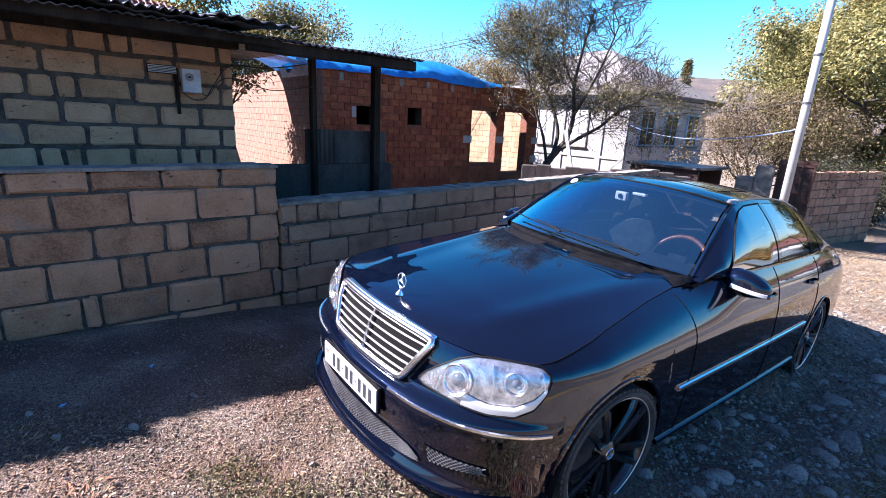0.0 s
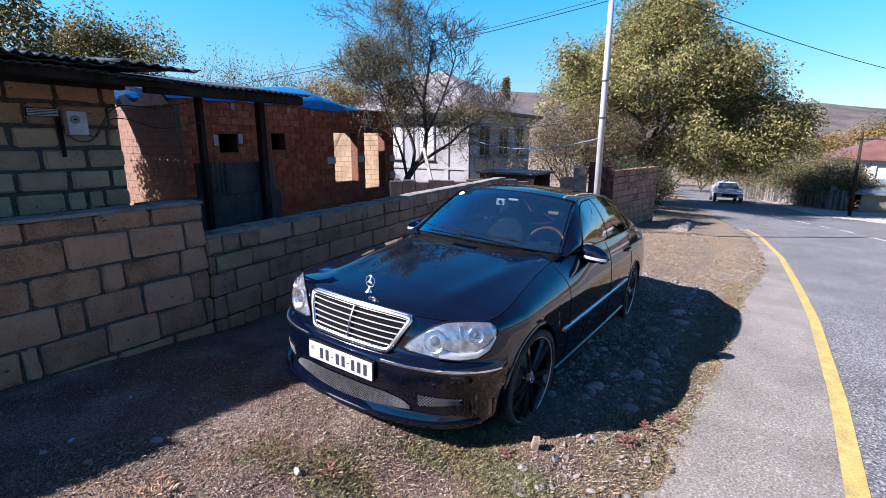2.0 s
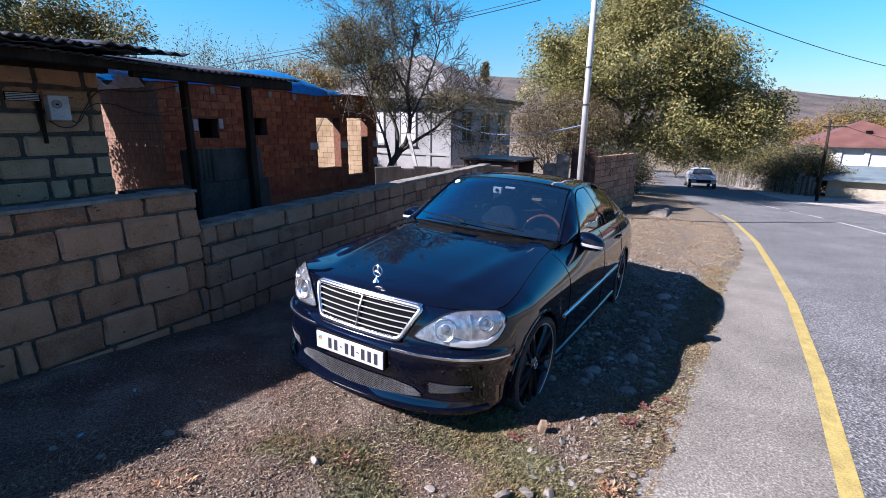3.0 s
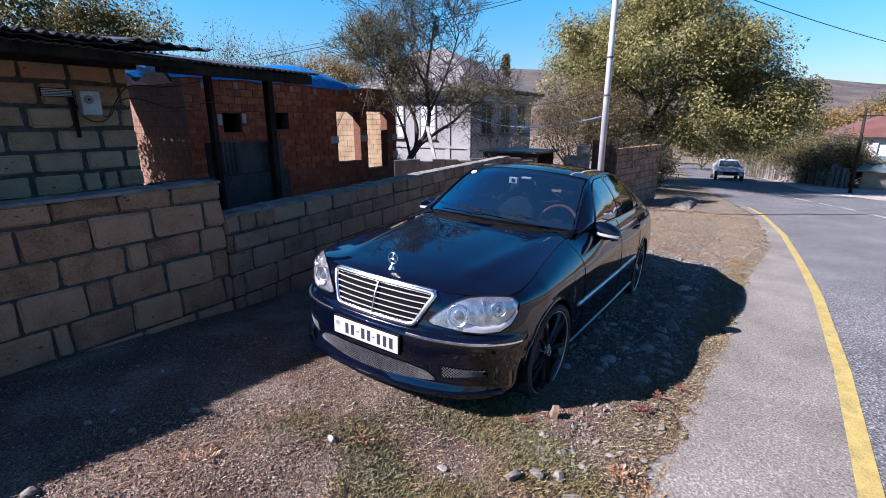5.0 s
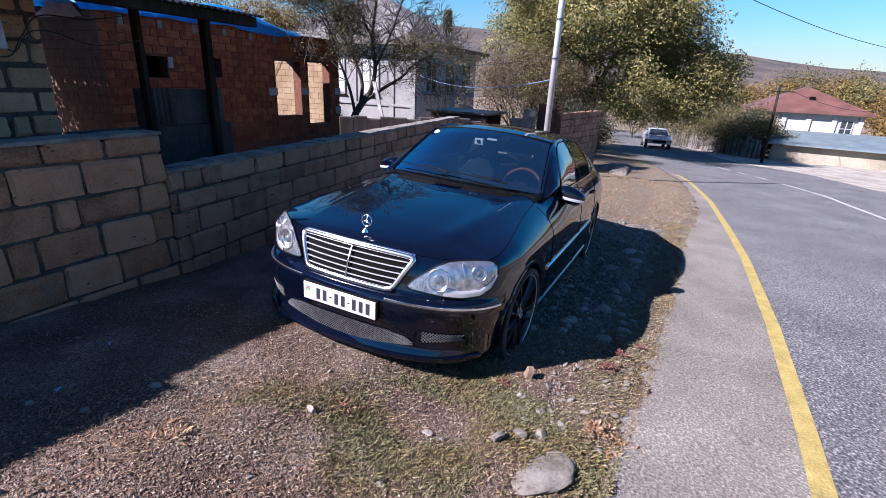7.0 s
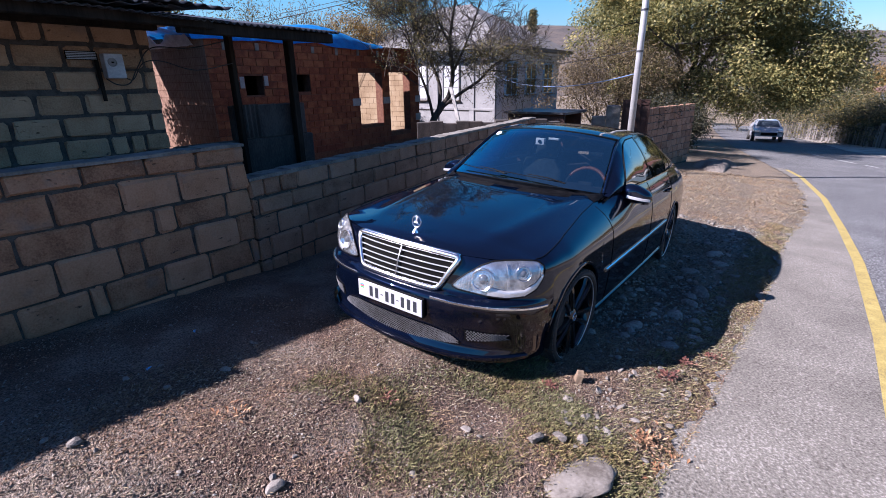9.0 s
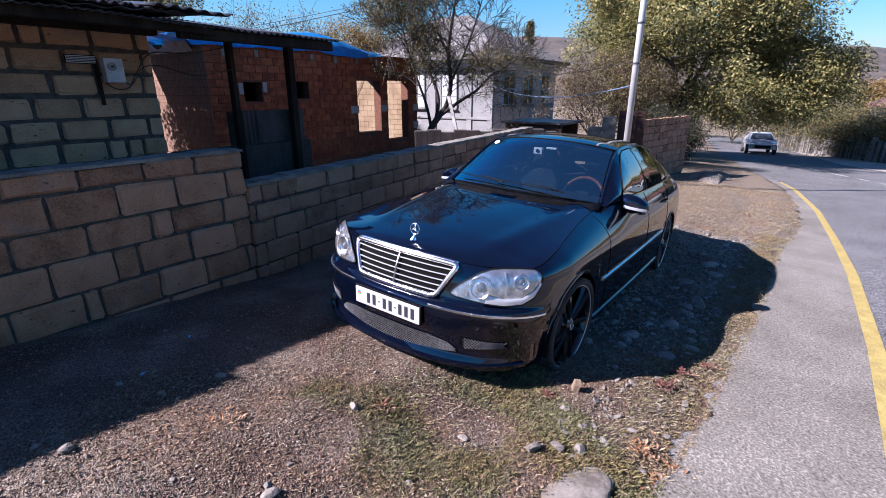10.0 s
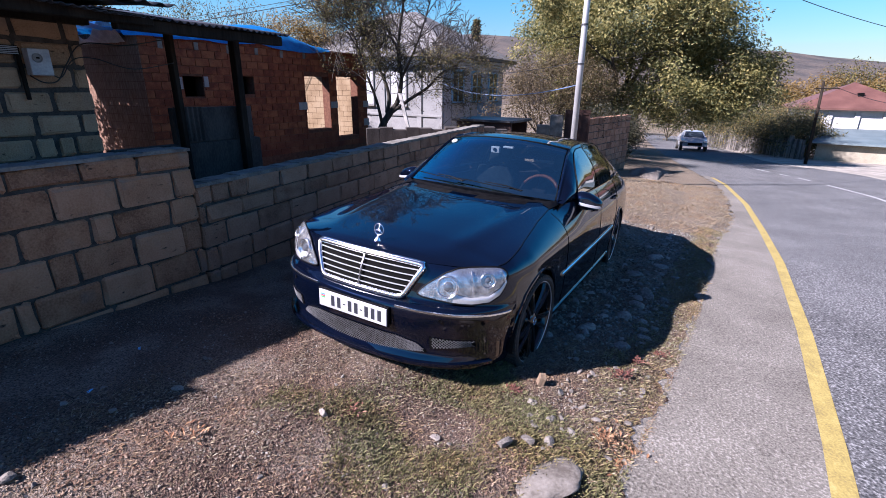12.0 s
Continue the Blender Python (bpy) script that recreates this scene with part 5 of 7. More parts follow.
for x, w in ((2.11, 0.055), (2.93, 0.09)):
    post = thing("porch_post", pose(x, 5.27, 0), "dark weathered timber post holding up the lean-to roof", "post")
    bm = bmesh.new()
    box(bm, (-w / 2, -0.05, 0.2), (w / 2, 0.05, 2.12), 0.006, 1)
    part("shaft", bm, OAK, post)
    bm = bmesh.new()
    box(bm, (-w / 2 - 0.03, -0.08, -0.35), (w / 2 + 0.03, 0.08, 0.2), 0.01, 1)
    part("footing", bm, CONCRETE, post)
par = thing("wall_porch", pose(0, 0, 0), "grey cement-rendered porch parapet with a corrugated sheet", "wall", kind="structure")
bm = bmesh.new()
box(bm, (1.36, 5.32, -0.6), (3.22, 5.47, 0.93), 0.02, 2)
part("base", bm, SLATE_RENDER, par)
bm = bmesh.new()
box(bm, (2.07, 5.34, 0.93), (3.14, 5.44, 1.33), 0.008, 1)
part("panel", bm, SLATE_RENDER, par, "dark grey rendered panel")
part("sheet", raw_mesh("sheet", [(2.06 + 0.36 * i / 30, 5.325 + 0.008 * math.sin(i * 1.26), z) for i in range(31) for z in (0.95, 1.34)], [(2 * i, 2 * i + 2, 2 * i + 3, 2 * i + 1) for i in range(30)], SLATE_RENDER), None, par, "corrugated sheet leaning on the panel")

METER_GREY = varied("meter_box_enamel", [(0.3, (0.30, 0.31, 0.32)), (0.7, (0.42, 0.43, 0.44))], 8, 60, 0.5, 0.1)
meter = thing("electric_meter_box", pose(0.775, 5.25, 1.64), "small grey enamelled electricity meter box on the block wall", "meter box")
bm = bmesh.new()
box(bm, (0, -0.10, 0), (0.16, 0, 0.215), 0.01, 2)
part("case", bm, METER_GREY, meter)
bm = bmesh.new()
lathe(bm, [(0.038, 0.0), (0.038, -0.010), (0.032, -0.012), (0.030, -0.004), (0.0005, -0.004)], 24)
dial = part("dial_window", bm, GREYWALL, meter, "round dial window", pose(0.06, -0.10, 0.14))
bm = bmesh.new()
box(bm, (-0.012, -0.013, -0.006), (0.012, -0.010, 0.006))
part("seal", bm, DARK, dial)
bm = bmesh.new()
box(bm, (-0.05, -0.02, -0.20), (-0.018, 0.0, 0.22), 0.004, 1)
part("backing_board", bm, OAK, meter, "dark wooden backing strip")
vent = thing("wall_vent", pose(0.51, 5.25, 1.80), "slatted metal grille in the block wall", "vent")
bm = bmesh.new()
box(bm, (0, -0.012, 0), (0.24, 0.0, 0.075), 0.003, 1)
part("frame", bm, DARK, vent)
for k in range(5):
    bm = bmesh.new()
    box(bm, (0.006, -0.022, 0.006 + 0.0135 * k), (0.234, -0.010, 0.013 + 0.0135 * k))
    part("slat", bm, METER_GREY, vent)
CABLE = material("black_cable", (0.012, 0.012, 0.012), 0.6)
BLUE_CABLE = material("blue_cable", (0.10, 0.15, 0.24), 0.6)


def cable(name, pts, r, mat, label, sag=0.0, n=24):
    bm = bmesh.new()
    out = []
    if len(pts) == 2:
        a, b = Vector(pts[0]), Vector(pts[1])
        out = [a.lerp(b, k / n) - Vector((0, 0, sag * 4 * (k / n) * (1 - k / n))) for k in range(n + 1)]
    else:
        out = catmull(pts, 8)
    tube(bm, out, r, 6)
    return tagged(new(name, mesh_of(name, bm, mat, True)), label, "cable")


cable("meter_cable", [(0.78, 5.22, 1.64), (0.86, 5.20, 1.585), (0.97, 5.20, 1.60), (1.06, 5.19, 1.74), (1.22, 5.18, 1.92), (1.55, 5.1, 1.93), (2.0, 5.2, 2.02)], 0.006, CABLE, "loose black cable from the meter box to the roof")
cable("meter_cable", [(0.93, 5.20, 1.66), (1.0, 5.19, 1.63), (1.12, 5.19, 1.78), (1.28, 5.15, 1.80), (1.6, 5.12, 1.72), (2.08, 5.2, 1.80)], 0.005, CABLE, "loose black cable from the meter box to the post")

# ---- unfinished brick house ----
BX0, BX1, BY0, BY1, BZ0, BZT = 3.96, 10.42, 9.0, 15.2, -0.9, 2.46
HOLES = [(4.70, 5.12, 1.36, 1.74), (5.98, 6.36, 1.40, 1.77), (7.92, 8.80, 0.52, 1.82), (9.10, 9.98, 0.26, 1.84)]


def rects(x0, x1, z0, z1, holes):
    xs = sorted({x0, x1, *[v for h in holes for v in h[:2]]})
    out = []
    for a, b in zip(xs, xs[1:]):
        zs = [z0]
        for h in sorted(holes, key=lambda h: h[2]):
            if h[0] <= a and b <= h[1]:
                zs += [h[2], h[3]]
        zs.append(z1)
        out += [(a, b, zs[k], zs[k + 1]) for k in range(0, len(zs), 2)]
    return out


brick_house = thing("brick_house", pose(0, 0, 0), "unfinished single-storey house shell of red hollow bricks", "house")
for a, b, c, d in rects(BX0, BX1, BZ0, BZT, HOLES):
    bm = bmesh.new()
    box(bm, (a, BY0 + 0.008, c), (b, BY0 + 0.24, d))
    part("wall", bm, BRICK_MORTAR, brick_house, "mortar core of the front wall")
for lo, hi in (((BX0 + 0.008, BY0 + 0.24, BZ0), (BX0 + 0.24, BY1, BZT)), ((BX1 - 0.25, BY0 + 0.24, BZ0), (BX1 - 0.008, BY1, BZT)), ((BX0, BY1, BZ0), (BX1, BY1 + 0.24, BZT)), ((8.86, BY0 + 0.24, BZ0), (9.06, 10.25, BZT - 0.2)), ((6.8, BY0 + 0.24, BZ0), (7.0, BY1, BZT - 0.1))):
    bm = bmesh.new()
    box(bm, lo, hi)
    part("wall", bm, BRICK_MORTAR, brick_house, "mortar core of a brick wall")
BH, BL = 0.148, 0.30
rnd = random.Random(21)
brick_shapes = {}


def brick_shape(w, h, t):
    key = (round(w, 2), round(h, 2), t)
    if key not in brick_shapes:
        brick_shapes[key] = box_mesh("brick", (0.005, 0, 0.005), (key[0] - 0.005, t, key[1] - 0.005), BRICK, 0.004, 1, 0.0015, len(brick_shapes))
    return brick_shapes[key]


far_bm = bmesh.new()


def lay(x0, x1, z0, z1, put):
    k = 0
    z = z0
    while z < z1 - 0.03:
        h = min(BH, z1 - z)
        x = x0 - (BL / 2 if k % 2 else 0)
        while x < x1 - 0.02:
            a, b = max(x, x0), min(x + BL, x1)
            if b - a > 0.03:
                put(a, b, z, z + h)
            x += BL
        z += h
        k += 1


count = 0


def put_front(a, b, z, t):
    global count
    for h in HOLES:
        if a < h[1] and b > h[0] and z < h[3] and t > h[2]:
            if a < h[0] - 0.04:
                put_front(a, h[0], z, t)
            if b > h[1] + 0.04:
                put_front(h[1], b, z, t)
            return
    if z > 0.3 and count < 290:
        count += 1
        part("brick", brick_shape(b - a, t - z, 0.02), None, brick_house, m=pose(a, BY0 - 0.006 + rnd.uniform(-0.003, 0.003), z))
    else:
        box(far_bm, (a + 0.005, BY0 - 0.004, z + 0.005), (b - 0.005, BY0 + 0.012, t - 0.005))


lay(BX0, BX1, 0.0, BZT, put_front)
side_bm = bmesh.new()
lay(BY0, BY1, 0.0, BZT, lambda a, b, z, t: box(side_bm, (BX0 - 0.004, a + 0.004, z + 0.004), (BX0 + 0.012, b - 0.004, t - 0.004)))
inner_bm = bmesh.new()
lay(BY0 + 0.25, 10.25, 0.0, BZT - 0.2, lambda a, b, z, t: box(inner_bm, (8.852, a + 0.004, z + 0.004), (8.864, b - 0.004, t - 0.004)))
lay(BY0 + 0.25, BY1, 0.0, BZT, lambda a, b, z, t: box(inner_bm, (BX1 - 0.262, a + 0.004, z + 0.004), (BX1 - 0.246, b - 0.004, t - 0.004)))
BRICK_ISLE = varied("red_hollow_brick_far", [(0.25, (0.098, 0.022, 0.0085)), (0.5, (0.158, 0.039, 0.0145)), (0.75, (0.21, 0.076, 0.031))], 2.2, 60, 0.9, 0.5)
PALE_BRICK = varied("pale_inner_brick", [(0.25, (0.1716, 0.1122, 0.0594)), (0.5, (0.2376, 0.165, 0.0924)), (0.75, (0.2772, 0.2046, 0.1254))], 2.2, 60, 0.9, 0.4)
tagged(part("inner_brickwork", inner_bm, PALE_BRICK, brick_house, "pale tan bricks of the inner walls"), kind="stuff")
SIDE_BRICK = varied("tan_hollow_brick", [(0.25, (0.115, 0.055, 0.030)), (0.5, (0.185, 0.098, 0.058)), (0.75, (0.265, 0.162, 0.104))], 5, 45, 0.9, 0.6, stretch=(1, 9, 1))
tagged(part("side_brickwork", side_bm, SIDE_BRICK, brick_house, "tan ribbed hollow bricks of the side wall"), kind="stuff")
tagged(part("brickwork", far_bm, BRICK_ISLE, brick_house, "further red bricks"), kind="stuff")
for k in range(9):
    bm = bmesh.new()
    x = BX0 + 0.35 + 0.72 * k
    box(bm, (x, BY0 - 0.012, 2.20 + 0.02 * (k % 2)), (x + 0.09, BY0 + 0.02, 2.36), 0.005, 1)
    part("joist_end", bm, CONCRETE, brick_house, "pale joist pocket")
for x0, x1, z0, z1 in ((7.66, 7.95, 1.02, 1.20), (8.82, 9.1, 1.03, 1.2), (10.22, 10.46, 1.02, 1.2), (10.22, 10.46, 0.5, 0.7), (4.58, 4.68, 1.50, 1.72), (5.14, 5.24, 1.54, 1.74)):
    bm = bmesh.new()
    box(bm, (x0, BY0 - 0.014, z0), (x1, BY0 + 0.02, z1), 0.006, 1)
    part("lime_patch", bm, GREYWALL, brick_house, "pale block set among the bricks")
# boards added unseen, with the cross wall at 6.8, to darken the left rooms
bm = bmesh.new()
box(bm, (4.15, 9.25, 2.36), (7.0, 15.18, 2.42))
part("attic_boards", bm, OAK, brick_house, "unseen boards added over the left rooms to keep them dark")
tarp = thing("blue_tarpaulin", pose(0, 0, 0), "bright blue plastic tarpaulin draped over the wall tops", "tarpaulin")


def tarp_mesh(x0, x1, seed, peak, right_fall):
    verts, faces = [], []
    nx, ny = 46, 14
    for i in range(nx + 1):
        for j in range(ny + 1):
            x = x0 + (x1 - x0) * i / nx
            f = j / ny
            y = BY0 - 0.08 + 1.5 * f
            z = BZT + 0.03 + peak * math.sin(min(1, f * 1.6) * math.pi / 2) * interp(i / nx, [0, 0.35, 0.55, 0.75, 0.9, 1], [0.35, 0.45, 0.95, 1.0, 0.45, 1 - right_fall])
            z += 0.06 * noise.noise((x * 1.6, y * 2.2, seed)) + 0.02 * noise.noise((x * 6, y * 5, seed)) - 0.10 * (j == 0)
            verts.append((x, y, z))
    m = ny + 1
    faces = [(i * m + j, (i + 1) * m + j, (i + 1) * m + j + 1, i * m + j + 1) for i in range(nx) for j in range(ny)]
    return raw_mesh("tarp_sheet", verts, faces, TARP, True)


part("tarp_sheet", tarp_mesh(3.7, 8.85, 3.0, 0.42, 0.95), None, tarp)


def canopy_point(i, j):
    """Sheet added from the side wall's top out over the passage, to shade it."""
    f, g = i / 18, j / 14
    x = 4.15 - 1.45 * g
    y = 9.1 + (2.4 + 0.3 * g) * f
    return x, y, 2.42 + 0.20 * math.sin(math.pi * g) ** 2 * f + 0.16 * g + 0.05 * noise.noise((i * 0.6, j * 0.7, 2)) + 0.03 * noise.noise((i * 1.7, j * 1.9, 4))


part("tarp_fold", raw_mesh("tarp_fold", [canopy_point(i, j) for i in range(19) for j in range(15)],
                           [(i * 15 + j, (i + 1) * 15 + j, (i + 1) * 15 + j + 1, i * 15 + j + 1) for i in range(18) for j in range(14)], TARP, True), None, tarp, "crumpled blue sheet added over the passage to shade the side wall")

foil = new("plastic_foil", raw_mesh("plastic_foil", [(3.925 - 0.03 * j + 0.02 * noise.noise((i * 0.8, j * 1.1, 7)), 9.3 + 0.115 * i, 2.28 + 0.034 * j * (1.3 + math.sin(i * 0.55)) + 0.015 * noise.noise((i * 1.3, j * 1.7, 9))) for i in range(16) for j in range(6)],
                                    [(i * 6 + j, (i + 1) * 6 + j, (i + 1) * 6 + j + 1, i * 6 + j + 1) for i in range(15) for j in range(5)], FOIL, True))
tagged(foil, "crumpled white plastic foil on the brick wall's top", "plastic sheet")

# ---- white house behind ----
WINDOW_BLUE = material("blue_painted_frame", (0.22, 0.42, 0.58), 0.6)
PANE = material("dark_window_pane", (0.03, 0.04, 0.05), 0.08)
SHUTTER = varied("whitened_pane", [(0.3, (0.36, 0.37, 0.39)), (0.7, (0.48, 0.49, 0.51))], 3, 30, 0.5, 0.05)


def window_unit(parent, m, w, h, frame_mat, rows=2, cols=2, fill=None):
    win = part("window", box_mesh("window", (-w / 2, -0.02, 0), (w / 2, 0.05, h), fill or PANE), None, parent, m=m)
    for lo, hi in (((-w / 2 - 0.07, -0.05, -0.07), (-w / 2, 0.05, h + 0.07)), ((w / 2, -0.05, -0.07), (w / 2 + 0.07, 0.05, h + 0.07)), ((-w / 2, -0.05, h), (w / 2, 0.05, h + 0.07)), ((-w / 2, -0.05, -0.07), (w / 2, 0.05, 0))):
        part("frame", box_mesh("frame", lo, hi, frame_mat, 0.008), None, win)
    for k in range(1, cols):
        x = -w / 2 + w * k / cols
        part("mullion", box_mesh("mullion", (x - 0.025, -0.04, 0), (x + 0.025, 0.0, h), frame_mat), None, win)
    for k in range(1, rows):
        z = h * k / rows
        part("transom", box_mesh("transom", (-w / 2, -0.038, z - 0.02), (w / 2, 0.0, z + 0.02), frame_mat), None, win)
    part("sill", box_mesh("sill", (-w / 2 - 0.1, -0.12, -0.11), (w / 2 + 0.1, 0.02, -0.071), CONCRETE, 0.008), None, win)
    return win


def hip_roof(name, x0, x1, y0, y1, z, h, mat, over=0.5, ribs=0.0):
    x0, x1, y0, y1 = x0 - over, x1 + over, y0 - over, y1 + over
    d = min(x1 - x0, y1 - y0) / 2
    if x1 - x0 > y1 - y0:
        r0, r1 = (x0 + d, (y0 + y1) / 2, z + h), (x1 - d, (y0 + y1) / 2, z + h)
    else:
        r0, r1 = ((x0 + x1) / 2, y0 + d, z + h), ((x0 + x1) / 2, y1 - d, z + h)
    v = [(x0, y0, z), (x1, y0, z), (x1, y1, z), (x0, y1, z), r0, r1]
    v += [(x, y, zz - 0.14) for x, y, zz in v[:4]]
    if x1 - x0 > y1 - y0:
        f = [(0, 1, 5, 4), (1, 2, 5), (2, 3, 4, 5), (3, 0, 4)]
    else:
        f = [(0, 1, 4), (1, 2, 5, 4), (2, 3, 5), (3, 0, 4, 5)]
    f += [(0, 6, 7, 1), (1, 7, 8, 2), (2, 8, 9, 3), (3, 9, 6, 0), (9, 8, 7, 6)]
    return raw_mesh(name, v, f, mat)


house = thing("white_house", pose(0, 0, 0), "old whitewashed house with grey side and hipped sheet roof", "house")
bm = bmesh.new()
box(bm, (16.3, 9.65, -2.2), (22.7, 17.5, 2.74))
part("wall", bm, OLD_WHITEWASH, house, "whitewashed masonry walls")
bm = bmesh.new()
box(bm, (16.32, 9.60, -2.2), (22.68, 9.65, 2.60))
part("side_wall", bm, varied("pale_grey_render", [(0.3, (0.36, 0.36, 0.38)), (0.7, (0.48, 0.48, 0.50))], 1.5, 25, 0.9, 0.2), house, "grey rendered side wall")
bm = bmesh.new()
box(bm, (19.6, 9.57, -2.2), (22.6, 9.60, 0.98))
part("dado", bm, material("blue_limewash", (0.16, 0.28, 0.42), 0.9), house, "blue limewashed lower wall")
bm = bmesh.new()
box(bm, (15.9, 9.25, 2.64), (23.1, 17.9, 2.76), 0.02)
box(bm, (16.05, 9.4, 2.52), (22.95, 17.75, 2.64), 0.02)
box(bm, (16.2, 9.5, 2.38), (22.8, 17.6, 2.52), 0.02)
part("cornice", bm, PALE_CORNICE, house, "moulded pale cornice")
part("roof", hip_roof("roof", 16.3, 22.7, 9.65, 17.5, 2.91, 2.05, SLATE_ROOF, 0.55), None, house, "grey hipped roof of old sheets")
for x in (17.5, 19.4, 21.3):
    window_unit(house, pose(x, 9.58, 1.05), 0.95, 1.20, WINDOW_BLUE)
for y in (11.8, 13.5, 15.4):
    window_unit(house, pose(16.29, y, 0.9, 0, 0, -90), 0.75, 1.35, OLD_WHITEWASH, 3, 2, SHUTTER)
for y in (9.75, 10.75, 12.6, 14.5):
    bm = bmesh.new()
    box(bm, (16.25, y - 0.12, -1.0), (16.30, y + 0.12, 2.36), 0.01)
    part("pilaster", bm, OLD_WHITEWASH, house)
bm = bmesh.new()
box(bm, (16.24, 9.66, 0.42), (16.295, 17.4, 0.52), 0.01)
part("string_course", bm, OLD_WHITEWASH, house)
plank = thing("leaning_plank", look((8.95, 6.55, 0.35), (8.4, 6.7, 2.2)), "pale board leaning on the garden wall", "plank")
bm = bmesh.new()
box(bm, (-0.06, -0.012, -1.15), (0.06, 0.012, 0.25), 0.003)
part("board", bm, varied("pale_board", [(0.3, (0.2772, 0.264, 0.2442)), (0.7, (0.396, 0.3828, 0.3564))], 4, 60, 0.85, 0.3), plank)

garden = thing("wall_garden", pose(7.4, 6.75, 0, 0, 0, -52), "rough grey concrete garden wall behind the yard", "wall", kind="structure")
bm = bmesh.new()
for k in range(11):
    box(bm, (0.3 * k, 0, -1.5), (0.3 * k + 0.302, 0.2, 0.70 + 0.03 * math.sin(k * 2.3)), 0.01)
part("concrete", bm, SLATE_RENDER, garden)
shedlet = thing("rusty_shelter", pose(11.1, 5.3, 0), "low shelter with rusty brown sheets in the yard", "shelter")
RUST = varied("rusty_sheet", [(0.3, (0.018, 0.0065, 0.0045)), (0.6, (0.042, 0.0155, 0.010)), (0.8, (0.075, 0.033, 0.018))], 3, 30, 0.8, 0.4)
bm = bmesh.new()
box(bm, (-0.6, -0.9, 0.74), (0.9, 0.9, 0.80), 0.01)
part("roof_sheet", bm, ROOF_METAL, shedlet)
for x in (-0.5, 0.7):
    bm = bmesh.new()
    box(bm, (x, -0.8, -1.2), (x + 0.06, 0.8, 0.74))
    part("side_panel", bm, RUST, shedlet, "rusty brown side sheet")
stump = thing("pale_boulder", pose(10.6, 5.25, 0.42), "pale broken block lying on the garden wall", "stone")


def boulder(seed, size, squash=0.7, sub=3, rough=0.28):
    bm = bmesh.new()
    bmesh.ops.create_icosphere(bm, subdivisions=sub, radius=1)
    for v in bm.verts:
        n = noise.noise(v.co * 0.9 + Vector((seed * 3.7, seed * 1.3, 0))) * rough + noise.noise(v.co * 2.3 + Vector((seed, 0, seed))) * rough * 0.35 + noise.noise(v.co * 7 + Vector((seed, 0, seed))) * rough * 0.06
        v.co = Vector((v.co.x, v.co.y, v.co.z * squash)) * (1 + n) * size
    return bm


part("block", boulder(4, 0.28, 0.6), CONCRETE, stump, smooth=True)

# ---- gate and walls further along ----
gate = thing("steel_gate", pose(13.28, 3.80, 0, 0, 0, -74), "dark red-brown steel yard gate standing ajar", "gate")
bm = bmesh.new()
box(bm, (0, -0.02, -0.95), (0.72, 0.02, 1.02), 0.006)
leaf = part("gate_leaf", bm, RUST, gate)
for z in (-0.9, 0.0, 0.88):
    part("rail", box_mesh("rail", (0.02, -0.045, z), (0.70, -0.021, z + 0.05), RUST), None, leaf)
for x in (0.0, 0.22, 0.45, 0.68):
    part("stile", box_mesh("stile", (x, -0.05, -0.94), (x + 0.035, -0.021, 0.94), RUST), None, leaf)
pier = thing("gate_pier", pose(13.2, 4.06, 0, 0, 0, -74), "squat pale concrete gate pier with a stepped side", "pier")
bm = bmesh.new()
box(bm, (-0.17, -0.2, -1.1), (0.22, 0.2, 0.86), 0.06, 3)
box(bm, (-0.55, -0.17, -1.1), (-0.17, 0.17, 0.56), 0.03, 2)
part("block", bm, CONCRETE, pier)
block_wall("wall_beyond_gate", (13.52, 3.10), (17.1, 2.42), 0.2, 0.78, [0.21] * 9, GREYSTONE, MORTAR, "tan block yard wall beyond the steel gate", 31)
VINE_BUSHES = ((14.6, 3.4, 0.75, 0.45), (15.6, 3.2, 0.85, 0.5), (16.7, 3.1, 0.7, 0.6), (18.0, 2.9, 0.2, 0.9))
bm = bmesh.new()
tube(bm, [(0, 0, -1.2), (0, 0, 3.0), (0.02, 0, 5.75)], [0.085, 0.075, 0.064], 14)
pole = thing("utility_pole", pose(11.52, 3.08, 0), "slim pale galvanised steel utility pole", "pole")
part("shaft", bm, GALV, pole, smooth=True)
for z in (2.2, 3.1):
    bm = bmesh.new()
    lathe(bm, [(0.078, 0.02), (0.086, 0.02), (0.086, -0.02), (0.078, -0.02)], 16)
    part("clamp", bm, ROOF_METAL, pole, m=pose(0, 0, z, 90, 0, 0))
CABLE_END = (7.0, 12.0, 3.05)
cable("overhead_cable", [CABLE_END, (11.5, 3.08, 4.95)], 0.009, CABLE, "black overhead cable from the house to the pole", 0.12)
cable("overhead_cable", [(CABLE_END[0], CABLE_END[1], CABLE_END[2] + 0.12), (11.5, 3.08, 5.05)], 0.006, CABLE, "thin overhead wire from the house to the pole", 0.15)
cable("overhead_cable", [(11.55, 3.05, 5.5), (32.5, -10.5, 4.0)], 0.012, CABLE, "black overhead cable crossing the road", 0.5)
cable("house_cable", [(16.2, 9.6, 1.75), (11.5, 3.1, 1.7)], 0.013, BLUE_CABLE, "sagging blue cable from the white house to the pole", 0.35)
cable("house_cable", [(16.2, 10.2, 2.2), (11.5, 3.1, 2.25)], 0.008, CABLE, "thin black cable to the pole", 0.2)

